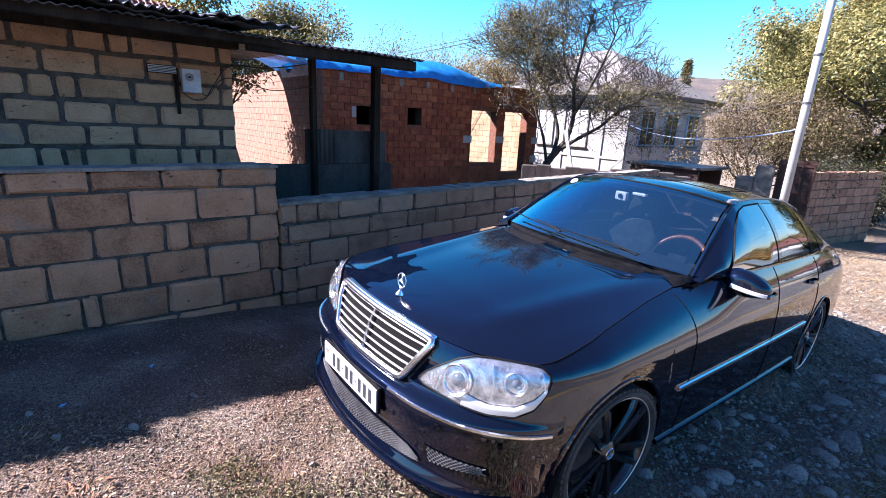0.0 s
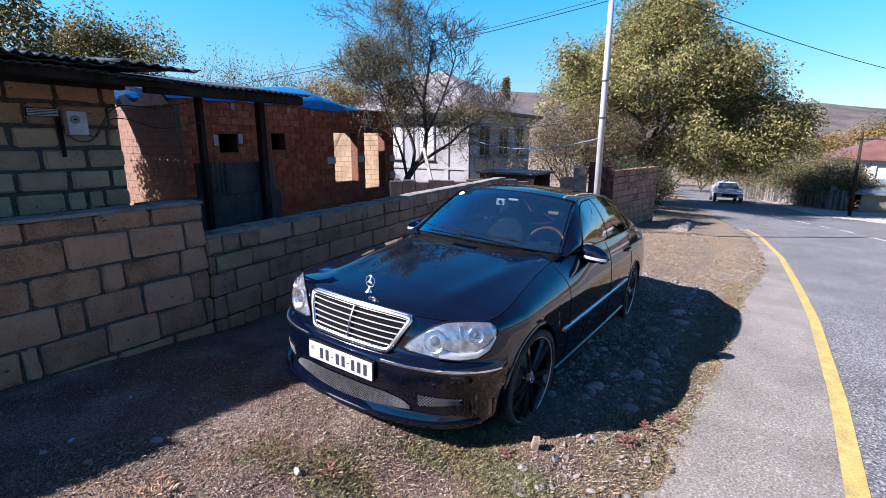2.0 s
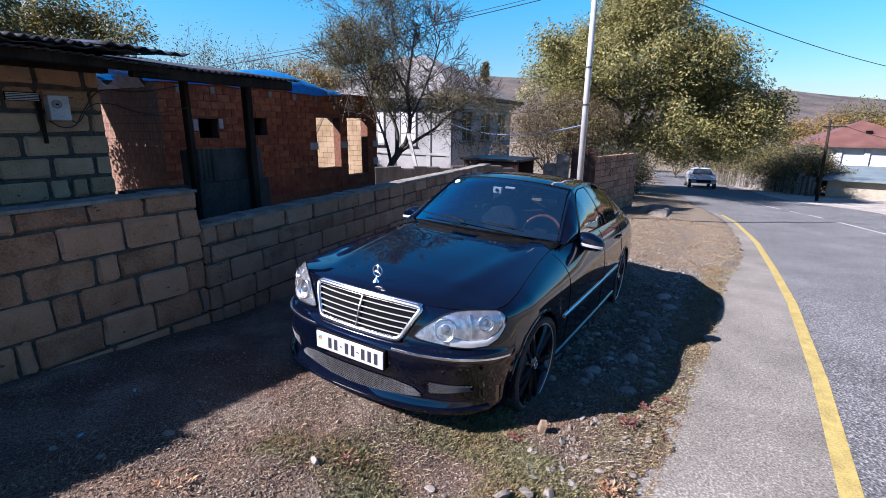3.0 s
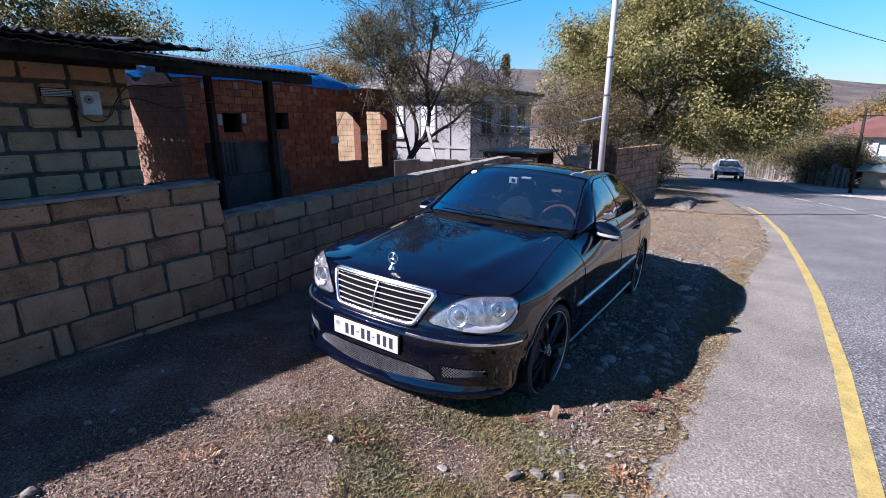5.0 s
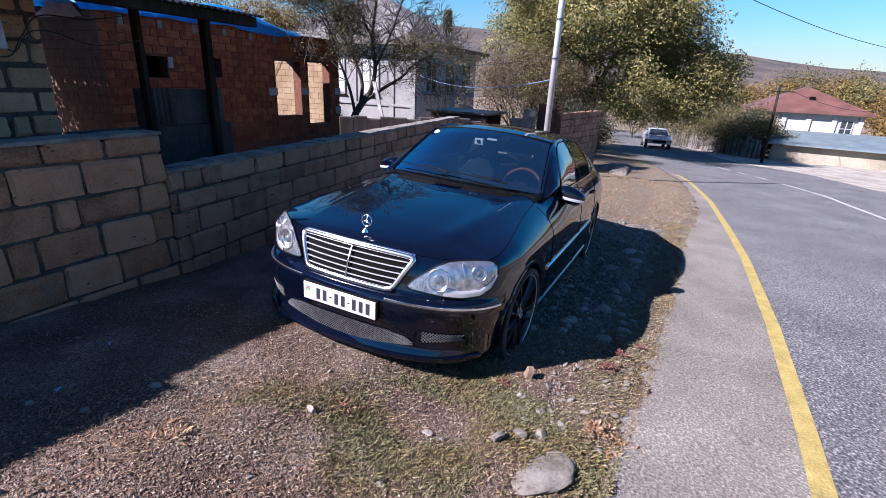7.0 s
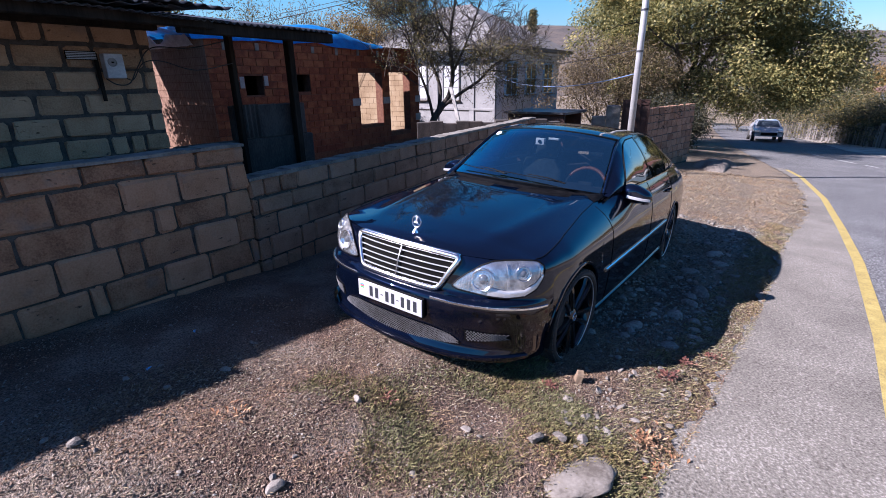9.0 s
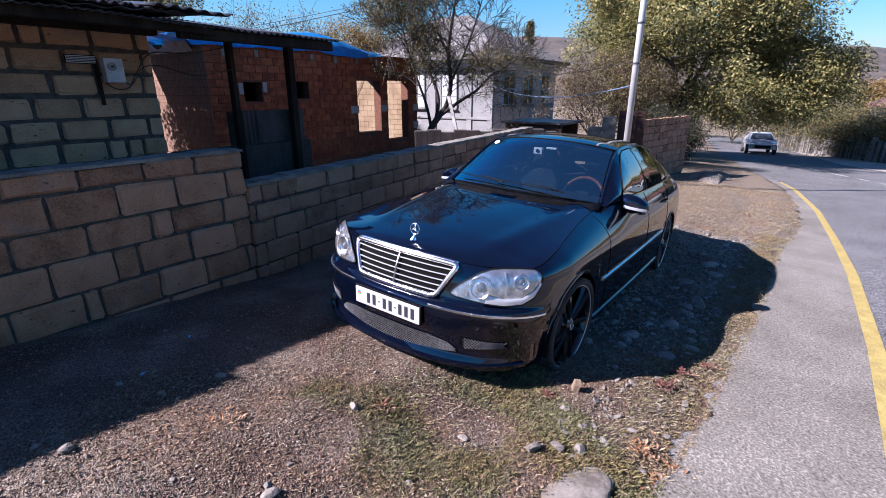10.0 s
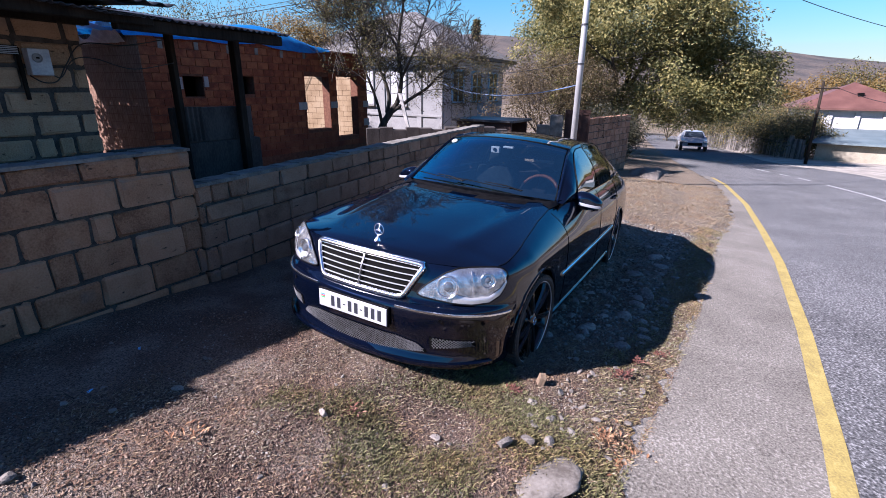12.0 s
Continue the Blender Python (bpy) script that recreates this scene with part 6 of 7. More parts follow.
FAR_POLE = (30.6, -5.1, -2.25)
far_pole = thing("utility_pole", pose(*FAR_POLE), "old dark timber utility pole leaning beside the far houses", "pole")
bm = bmesh.new()
tube(bm, [(0, 0, -1.0), (0.03, 0.06, 2.0), (0.05, 0.13, 4.4)], [0.085, 0.075, 0.06], 10)
part("shaft", bm, OAK, far_pole, smooth=True)
bm = bmesh.new()
box(bm, (-0.02, -0.6, 4.02), (0.06, 0.4, 4.08), 0.01)
part("crossarm", bm, OAK, far_pole)
cable("overhead_cable", [(FAR_POLE[0] + 0.1, FAR_POLE[1] - 0.5, FAR_POLE[2] + 4.1), (44.0, -14.0, 0.9)], 0.012, CABLE, "thin black cable from the timber pole to a far house", 0.4)

# ---- across the road ----
far_shed = thing("roadside_shed", pose(0, 0, 0), "low cream-washed roadside shed with flat blue-grey sheet roof", "shed")
CREAM = varied("cream_wash", [(0.3, (0.215, 0.185, 0.135)), (0.7, (0.32, 0.285, 0.215))], 1.2, 15, 0.9, 0.2)
BLUE_ROOF = varied("blue_grey_sheet", [(0.3, (0.095, 0.128, 0.135)), (0.7, (0.14, 0.178, 0.185))], 1.0, 15, 0.6, 0.1)
part("wall", raw_mesh("wall", [(36.0, -6.3, -2.9), (34.9, -15, -2.9), (42, -16, -2.9), (42, -8.0, -2.9), (36.0, -6.3, -1.32), (34.9, -15, -1.3), (42, -16, -0.85), (42, -8.0, -0.85)],
                      [(0, 1, 5, 4), (1, 2, 6, 5), (2, 3, 7, 6), (3, 0, 4, 7)], CREAM), None, far_shed, "cream limewashed wall")
part("roof", raw_mesh("roof", [(35.6, -5.9, -1.28), (34.4, -15.4, -1.26), (42.3, -16.4, -0.78), (42.3, -7.7, -0.80), (35.6, -5.9, -1.37), (34.4, -15.4, -1.35), (42.3, -16.4, -0.87), (42.3, -7.7, -0.89)],
                      [(0, 1, 2, 3)[::-1], (4, 5, 6, 7), (0, 4, 5, 1)[::-1], (1, 5, 6, 2)[::-1], (2, 6, 7, 3)[::-1], (3, 7, 4, 0)[::-1]], BLUE_ROOF), None, far_shed, "flat blue-grey sheet roof")
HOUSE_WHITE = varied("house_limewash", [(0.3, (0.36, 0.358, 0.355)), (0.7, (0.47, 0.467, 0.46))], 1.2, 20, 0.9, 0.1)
red_house = thing("red_roofed_house", pose(0, 0, 0), "white house with a broad rust-red hipped roof", "house")
bm = bmesh.new()
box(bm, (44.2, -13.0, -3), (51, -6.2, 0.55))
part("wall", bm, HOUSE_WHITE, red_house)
part("roof", hip_roof("roof", 44.2, 51, -13.0, -6.2, 0.55, 1.85, FAR_RED_ROOF, 0.5), None, red_house, "rust-red sheet roof")
bm = bmesh.new()
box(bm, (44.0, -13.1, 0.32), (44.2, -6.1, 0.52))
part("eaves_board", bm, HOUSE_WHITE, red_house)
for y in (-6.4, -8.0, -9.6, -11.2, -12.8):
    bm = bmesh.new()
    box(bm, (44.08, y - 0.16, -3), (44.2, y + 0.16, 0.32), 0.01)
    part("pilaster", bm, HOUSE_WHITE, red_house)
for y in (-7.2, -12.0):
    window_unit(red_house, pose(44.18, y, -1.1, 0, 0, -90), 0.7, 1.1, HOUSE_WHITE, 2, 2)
bm = bmesh.new()
box(bm, (45.4, -9.9, 1.35), (45.8, -9.55, 1.62), 0.02)
part("roof_vent", bm, DARK, red_house)
old_house = thing("red_tiled_house", pose(0, 0, 0), "house with red tiled gable roof behind the outbuilding", "house")
part("roof", raw_mesh("roof", [(-4.2, 18.9, 4.45), (4.5, 18.9, 4.45), (4.5, 24.5, 4.45), (-4.2, 24.5, 4.45), (-1.4, 21.7, 6.1), (1.7, 21.7, 6.1)], [(0, 1, 5, 4), (1, 2, 5), (2, 3, 4, 5), (3, 0, 4), (3, 2, 1, 0)], RED_ROOF), None, old_house, "red profiled roof tiles")
for k in range(44):
    # ribs of the profiled tiles, up the front slope and the hip
    x = -4.1 + 8.5 * k / 43
    f = min(1.0, (x + 4.2) / 2.8, (4.5 - x) / 2.8)
    bm = bmesh.new()
    tube(bm, [(x, 18.9, 4.47), (x, 18.9 + 2.8 * f, 4.47 + 1.65 * f)], 0.03, 5)
    part("tile_rib", bm, RED_ROOF, old_house)
for k in range(9):
    f = k / 9
    bm = bmesh.new()
    tube(bm, [(-4.2 + 2.8 * f, 18.9 + 2.8 * f, 4.465 + 1.65 * f), (4.5 - 2.8 * f, 18.9 + 2.8 * f, 4.465 + 1.65 * f)], 0.022, 5)
    part("tile_course", bm, RED_ROOF, old_house)
bm = bmesh.new()
box(bm, (-3.8, 19.3, -1), (4.1, 24.1, 4.45))
part("wall", bm, WHITEWASH, old_house)
chim = thing("rendered_chimney", pose(0, 0, 0), "stubby grey rendered chimney above the sheet roof", "chimney")
bm = bmesh.new()
box(bm, (0.10, 6.6, 2.3), (0.62, 7.1, 2.90), 0.02)
part("shaft", bm, CONCRETE, chim)

FENCE_WOOD = varied("grey_fence_wood", [(0.3, (0.06, 0.054, 0.048)), (0.7, (0.20, 0.182, 0.162))], 4, 40, 0.9, 0.4, 0.8, stretch=(1, 1, 0.2))
fence = thing("picket_wall", pose(0, 0, 0), "shabby pale wooden roadside paling fence in tree shade", "fence")
for k in range(120):
    f = k / 119
    x, y = 52 - 17.0 * f ** 0.8, 1.5 - 7.0 * f ** 0.8
    bm = bmesh.new()
    w = 0.05 + 0.06 * f + (0.06 if k % 9 == 0 else 0.0)
    box(bm, (x - w, y - w * 0.7, road_z(x) - 0.2), (x + w, y + w * 0.7, road_z(x) + 1.05 + 0.15 * math.sin(k * 3.1) + (0.2 if k % 9 == 0 else 0.0)), 0.015)
    part("post" if k % 9 == 0 else "pale", bm, FENCE_WOOD, fence)
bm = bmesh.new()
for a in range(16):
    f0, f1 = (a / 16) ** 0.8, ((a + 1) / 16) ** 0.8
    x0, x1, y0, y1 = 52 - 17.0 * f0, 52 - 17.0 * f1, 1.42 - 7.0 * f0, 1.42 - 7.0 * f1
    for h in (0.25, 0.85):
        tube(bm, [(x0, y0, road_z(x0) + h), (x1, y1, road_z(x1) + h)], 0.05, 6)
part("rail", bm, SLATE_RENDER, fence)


# ---- trees ----
def grow(rnd, bm, p, d, length, radius, depth, tips, spread, droop=0.0, sides=7):
    n = 4
    pts, rad = [p], [radius]
    q, e = p.copy(), d.copy()
    for k in range(n):
        e = (e + Vector([rnd.gauss(0, 0.14) for _ in range(3)]) + Vector((0, 0, -droop))).normalized()
        q = q + e * length / n
        pts.append(q.copy())
        rad.append(max(0.0055, radius * (1 - 0.45 * (k + 1) / n)))
    tube(bm, pts, rad, sides, False)
    if depth == 0:
        tips.append((q, e))
        tips.append((pts[2], e))
        return
    kids = 3 if depth > 1 else 4
    for k in range(kids):
        at = pts[rnd.choice((2, 3, 4, 4))]
        u = e.orthogonal().normalized()
        u.rotate(Matrix.Rotation(rnd.uniform(0, 6.283), 3, e))
        nd = (e * rnd.uniform(0.5, 1.0) + u * rnd.uniform(0.5, 1.0) * spread + Vector((0, 0, 0.12))).normalized()
        grow(rnd, bm, at, nd, length * rnd.uniform(0.62, 0.85), rad[-1] * rnd.uniform(0.55, 0.8), depth - 1, tips, spread, droop, max(4, sides - 1))


def leaves_mesh(name, centres, size, per, mat, rnd, scatter, droop=0.5):
    """Pointed leaves hung in tufts round the centres."""
    verts, faces = [], []
    for c in centres:
        wide = rnd.uniform(0.7, 1.25)
        for _ in range(per):
            g = Vector([rnd.gauss(0, 1) for _ in range(3)])
            if g.length > 1.9:
                g *= 1.9 / g.length
            p = c + Vector((g.x * wide, g.y * wide, g.z * 0.75 - 0.12 * (g.x * g.x + g.y * g.y))) * scatter
            a = math.atan2(g.y, g.x) + rnd.gauss(0, 0.7)
            tilt = rnd.uniform(-0.3, 1.2) * droop * 2
            d = Vector((math.cos(a), math.sin(a), -tilt)).normalized()
            o = d.cross(Vector((rnd.gauss(0, 0.45), rnd.gauss(0, 0.45), 1))).normalized()
            s = size * rnd.uniform(0.6, 1.3)
            n = d.cross(o) * s * 0.12
            k = len(verts)
            verts += [p, p + d * s * 0.5 + o * s * 0.25 + n, p + d * s, p + d * s * 0.5 - o * s * 0.25 + n]
            faces.append((k, k + 1, k + 2, k + 3))
    return raw_mesh(name, verts, faces, mat)


def tree(name, at, height, trunk_r, seed, label, leaf, leaf_size, per, depth=3, spread=0.8, scatter=0.3, fork=0.3, blobs=None, droop=0.0, stems=1, lean=(0, 0)):
    rnd = random.Random(seed)
    t = thing(name, pose(*at), label, "tree")
    bm = bmesh.new()
    tips = []
    for s in range(stems):
        ang = 6.283 * s / stems + rnd.random()
        tilt = 0.35 if stems > 1 else 0.05
        base = Vector((0.12 * math.cos(ang), 0.12 * math.sin(ang), -0.2)) if stems > 1 else Vector((0, 0, -0.3))
        d0 = Vector((tilt * math.cos(ang) + lean[0], tilt * math.sin(ang) + lean[1], 1)).normalized()
        trunk = [base, base + d0 * height * fork * 0.5, base + d0 * height * fork + Vector((rnd.gauss(0, 0.05), rnd.gauss(0, 0.05), 0))]
        tube(bm, trunk, [trunk_r, trunk_r * 0.85, trunk_r * 0.7], 10, False)
        for k in range(5 if stems == 1 else 3):
            a = 6.283 * k / (5 if stems == 1 else 3) + rnd.random()
            d = (d0 + Vector((math.cos(a), math.sin(a), 0)) * spread * rnd.uniform(0.4, 0.9)).normalized()
            grow(rnd, bm, trunk[-1] - d0 * rnd.uniform(0, 0.2) * height * fork, d, height * (1 - fork) * 0.46, trunk_r * 0.5, depth, tips, spread, droop)
    part("trunk", bm, BARK, t, "brown trunk and limbs", smooth=True)
    centres = [p for p, _ in tips]
    if blobs:
        for cx, cy, cz, rx, ry, rz, n in blobs:
            for _ in range(n):
                v = Vector([rnd.gauss(0, 1) for _ in range(3)]).normalized() * (rnd.uniform(0.3, 1.0) ** 0.5)
                w = 1 + 0.20 * noise.noise(v * 2.2 + Vector((seed, cx, cy)))
                centres.append(Vector((cx + v.x * rx * w, cy + v.y * ry * w, cz + v.z * rz * w)))
    part("crown", leaves_mesh("crown", centres, leaf_size, per, leaf, rnd, scatter, 0.6), None, t, "autumn foliage")
    return t


tree("walnut_tree", (27.2, 4.6, -1.9), 10.0, 0.33, 5, "large walnut tree with dense olive-green leaves over the road", LEAF_WALNUT, 0.145, 140, 3, 0.75, 0.37, 0.3,
     [(0, -0.5, 7.2, 3.4, 3.6, 3.2, 290), (-0.5, 2.4, 6.4, 2.2, 2.1, 2.8, 150), (0.6, -5.1, 4.4, 2.4, 2.5, 1.7, 160), (-0.4, -3.2, 3.2, 2.2, 3.0, 1.4, 150), (0.4, -0.2, 9.9, 2.6, 2.1, 1.9, 130), (-0.8, 1.6, 3.2, 2.0, 1.8, 1.6, 110), (0.2, -3.2, 6.3, 2.2, 2.2, 1.8, 120)])


def fruit_tree():
    """A leaning multi-stemmed fruit tree: few thick limbs, a haze of bare twigs, leaves on one half."""
    rnd = random.Random(8)
    t = thing("bare_fruit_tree", pose(9.75, 7.85, -0.4), "leaning multi-stemmed fruit tree, half bare, with sparse olive leaves", "tree")
    across, deep = Vector((0.5, -0.866, 0)), Vector((0.866, 0.5, 0))

    def at(r, h, d=0.0):
        return across * r + deep * d + Vector((0, 0, h))
    limbs = [
        ([at(-0.34, -0.2), at(-0.16, 0.85), at(0.12, 1.32), at(0.32, 1.62), at(0.43, 2.2, 0.05), at(0.36, 2.95, 0.1), at(0.48, 3.9, 0.2), at(0.62, 4.7, 0.2)], 0.125, 0.02),
        ([at(0.10, 1.30), at(0.65, 1.68, -0.1), at(1.13, 1.98, -0.2), at(1.50, 2.35, -0.3), at(1.9, 2.55, -0.3)], 0.062, 0.016),
        ([at(-0.02, 1.05), at(0.08, 1.75, 0.1), at(-0.14, 2.4, 0.2), at(-0.42, 2.95, 0.3), at(-0.75, 3.9, 0.3), at(-0.9, 4.6, 0.3)], 0.062, 0.016),
        ([at(-0.1, 0.9), at(-0.22, 1.6, -0.2), at(-0.45, 2.3, -0.4), at(-0.62, 2.9, -0.5), at(-0.8, 3.6, -0.6)], 0.05, 0.014),
        ([at(0.43, 2.2), at(0.75, 2.8, -0.2), at(1.0, 3.4, -0.3), at(1.25, 4.2, -0.3)], 0.045, 0.014),
        ([at(0.36, 2.9), at(0.05, 3.5, 0.2), at(-0.1, 4.3, 0.3), at(-0.2, 5.0, 0.3)], 0.04, 0.012)]
    bm = bmesh.new()
    tips = []
    for pts, r0, r1 in limbs:
        line = catmull([tuple(p) for p in pts], 6)
        n = len(line)
        tube(bm, line, [r0 + (r1 - r0) * (k / (n - 1)) ** 0.7 for k in range(n)], 8, False)
        first = int(n * (0.5 if r0 > 0.1 else 0.35))
        for k in range(first, n, 2):
            p = Vector(line[k])
            along = (Vector(line[min(k + 1, n - 1)]) - Vector(line[k - 1])).normalized()
            for _ in range(2):
                a = rnd.uniform(0, 6.283)
                d = (along * 0.5 + Vector((math.cos(a), math.sin(a), rnd.uniform(-0.1, 0.7)))).normalized()
                f = k / n
                grow(rnd, bm, p, d, rnd.uniform(0.5, 0.9) * (1.15 - 0.3 * f), 0.014, 3, tips, 0.8, 0.0, 5)
    part("trunk", bm, BARK, t, "dark leaning trunk, limbs and bare twigs", smooth=True)
    green, dry = [], []
    for p, _ in tips:
        side = p.dot(across) + 0.25 * rnd.gauss(0, 1)
        if side < -0.5 and p.z < 3.3 and rnd.random() < 0.75:
            continue
        if side < 0.2 or p.z < 2.9:
            green.append(p)
        elif rnd.random() < 0.3:
            dry.append(p)
    for _ in range(70):
        f = rnd.random()
        green.append(at(1.3 + 1.3 * f + rnd.gauss(0, 0.15), 2.25 - 0.35 * f + rnd.gauss(0, 0.22), -0.3 + rnd.gauss(0, 0.3)))
    part("crown", leaves_mesh("crown", green, 0.055, 6, LEAF_FRUIT, rnd, 0.13), None, t, "sparse olive leaves")
    part("dry_leaves", leaves_mesh("dry_leaves", dry, 0.045, 2, LEAF_DRY, rnd, 0.12), None, t, "last brown leaves")


fruit_tree()
tree("olive_tree", (18.1, 5.9, -1.4), 4.6, 0.12, 12, "bushy garden tree with dusty olive-brown foliage", LEAF_DRY, 0.085, 26, 3, 0.8, 0.22, 0.25, [(0, 0, 2.9, 1.7, 1.6, 1.5, 300), (0.5, -1.5, 3.0, 1.2, 1.2, 1.0, 170)])
tree("orange_tree", (16.3, 17.6, -1.0), 5.6, 0.14, 14, "autumn tree with orange leaves behind the brick house", LEAF_ORANGE, 0.12, 20, 3, 0.5, 0.22, 0.3, [(0, 0, 4.6, 1.2, 1.2, 1.3, 200)])
tree("yard_tree", (7.4, 19.6, -0.8), 6.2, 0.17, 16, "green and yellow tree behind the yard", LEAF_YARD, 0.12, 46, 3, 0.45, 0.25, 0.3, [(-0.4, 0, 5.1, 1.6, 1.6, 1.4, 180), (0.7, 0.4, 4.5, 0.8, 1.2, 0.9, 70), (-1.5, 0, 4.6, 1.0, 1.4, 1.2, 90)])
tree("yard_tree", (12.35, 21.1, -0.8), 6.0, 0.11, 18, "thin half-bare tree behind the yard", LEAF_DARK, 0.10, 9, 3, 0.6, 0.22, 0.3)
tree("yard_tree", (14.07, 18.7, -0.8), 5.9, 0.10, 19, "thin half-bare tree behind the yard", LEAF_DRY, 0.10, 6, 3, 0.6, 0.22, 0.3)
# the shade_tree is added to cast leaf shadow on the brick side wall
tree("shade_tree", (2.25, 11.15, -0.3), 3.5, 0.08, 23, "small leafy tree added beside the brick house to dapple its side wall", LEAF_YARD, 0.10, 11, 2, 0.3, 0.14, 0.4, [(0, -0.45, 3.5, 0.5, 0.48, 1.1, 330), (-0.3, 0.9, 2.85, 0.5, 0.45, 0.75, 220)])
for k, (x, y, h, lf) in enumerate(((37.4, -5.3, 3.4, LEAF_DARK), (38.6, -5.0, 4.0, LEAF_DARK), (40.0, -4.6, 3.4, LEAF_YARD), (42.0, -3.8, 3.6, LEAF_YARD), (44.0, -2.9, 4.2, LEAF_DARK),
                                   (46.5, -1.9, 4.0, LEAF_DARK), (49.0, -0.9, 4.4, LEAF_DARK), (53.2, 0.4, 4.6, LEAF_DARK), (56.0, 3.4, 5.0, LEAF_DARK), (58.0, 6.5, 5.0, LEAF_DARK), (39.4, -6.4, 3.0, LEAF_DARK), (42.6, -5.4, 3.8, LEAF_DARK))):
    tree("roadside_tree", (x, y, road_z(x) - 0.3), h, 0.11, 40 + k, "shaded roadside shrub tree with tangled twigs behind the fence", lf, 0.13, 11, 3, 0.9, 0.30, 0.2, [(0, 0, h * 0.50, 1.3, 1.5, h * 0.40, 105)])
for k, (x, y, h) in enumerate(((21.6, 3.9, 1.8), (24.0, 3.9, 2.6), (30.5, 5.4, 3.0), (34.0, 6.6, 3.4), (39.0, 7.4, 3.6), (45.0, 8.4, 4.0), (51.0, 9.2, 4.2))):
    tree("roadside_bush", (x, y, road_z(x) - 0.2), h, 0.06, 140 + k, "bush at the foot of the walnut, leaves darkened for the shade there", LEAF_SHADE, 0.11, 18, 3, 0.9, 0.22, 0.15, [(0, 0, h * 0.5, 0.9, 0.9, h * 0.42, 130)])
for k, (x, y, h, lf) in enumerate(((58, -9, 5.6, LEAF_ORANGE), (60, -13, 5.6, LEAF_ORANGE), (66, -18, 8.2, LEAF_WALNUT), (68, -23, 8.4, LEAF_WALNUT), (64, -20.5, 6.4, LEAF_ORANGE), (66, -28, 7.6, LEAF_ORANGE), (43.4, -15.6, 5.0, LEAF_ORANGE), (66, -5, 7, LEAF_WALNUT), (75, -2, 7, LEAF_DRY), (70, 12, 7, LEAF_DRY), (68, -8, 7.2, LEAF_ORANGE), (67, -11, 8.4, LEAF_ORANGE), (69, -14, 9.6, LEAF_YARD), (67, -16.5, 8.6, LEAF_ORANGE), (72, -19.5, 9.6, LEAF_YARD), (71, -25, 9.0, LEAF_ORANGE))):
    tree("distant_tree", (x, y, -3.6), h, 0.14, 60 + k, "distant autumn tree among the houses", lf, 0.26, 9, 2, 0.8, 0.34, 0.25, [(0, 0, h * 0.62, 1.9, 2.2, h * 0.3, 220)])
for k, (x, y, z, r) in enumerate(VINE_BUSHES):
    rnd = random.Random(300 + k)
    bush = thing("wall_bush", pose(x, y, 0), "scraggly bush hanging over the yard wall, leaves darkened for shade", "bush")
    bm = bmesh.new()
    foot = ground_z(x, y + 0.25)
    for _ in range(5):
        tube(bm, [(rnd.gauss(0, 0.1), 0.3, foot - 0.05), (rnd.gauss(0, 0.2), 0.25, z * 0.5), (rnd.gauss(0, r * 0.4), rnd.gauss(0, 0.15), z + 0.2)], [0.02, 0.015, 0.006], 5, False)
    part("stems", bm, BARK, bush)
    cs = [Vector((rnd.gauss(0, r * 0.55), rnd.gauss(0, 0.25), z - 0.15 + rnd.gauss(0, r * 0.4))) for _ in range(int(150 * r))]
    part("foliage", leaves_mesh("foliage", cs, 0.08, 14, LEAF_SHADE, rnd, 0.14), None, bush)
cyp = thing("cypress_tree", pose(53.3, 25.4, 0), "slim dark conifer on the slope", "tree")
bm = bmesh.new()
tube(bm, [(0, 0, -4), (0, 0, 8.5)], [0.2, 0.03], 7, False)
part("trunk", bm, BARK, cyp)
rnd = random.Random(77)
cs = []
for _ in range(500):
    f = rnd.random() ** 0.8
    r = 0.55 * (1 - f) ** 0.6 + 0.06
    a = rnd.uniform(0, 6.283)
    cs.append(Vector((r * math.cos(a) * rnd.uniform(0.5, 1), r * math.sin(a) * rnd.uniform(0.5, 1), 2.0 + 7.3 * f)))
part("crown", leaves_mesh("crown", cs, 0.3, 7, LEAF_DARK, rnd, 0.14), None, cyp)

# ---- hills ----
HILL = varied("wooded_hillside", [(0.3, (0.03683, 0.03274, 0.02864)), (0.5, (0.06547, 0.0532, 0.04501)), (0.7, (0.09002, 0.06956, 0.0532))], 0.05, 0.5, 0.95, 0.8, dist=3.0)
verts, faces = [], []
na, nr = 200, 7
for i in range(na + 1):
    az = radians(-180 + 360 * i / na)
    hgt = interp(math.degrees(az), [-180, -120, -60, -20, -16, -6, 3, 10, 18, 26, 40, 75, 180], [60, 90, 50, 20, 23, 34, 42, 44, 52, 54, 40, 30, 60]) + 2.5 * noise.noise((i * 0.25, 0, 0)) + 0.8 * noise.noise((i * 1.1, 3, 0))
    for j in range(nr):
        f = j / (nr - 1)
        d = 330 + 260 * f
        verts.append((d * math.cos(az), d * math.sin(az), -12 + (hgt * 1.12 + 12) * f ** 0.8 + 2 * noise.noise((i * 0.4, j * 0.9, 5))))
faces = [(i * nr + j, i * nr + j + 1, (i + 1) * nr + j + 1, (i + 1) * nr + j) for i in range(na) for j in range(nr - 1)]
tagged(new("backdrop", raw_mesh("backdrop", verts, faces, HILL, True)), "distant brown wooded hills", "hills", kind="structure")


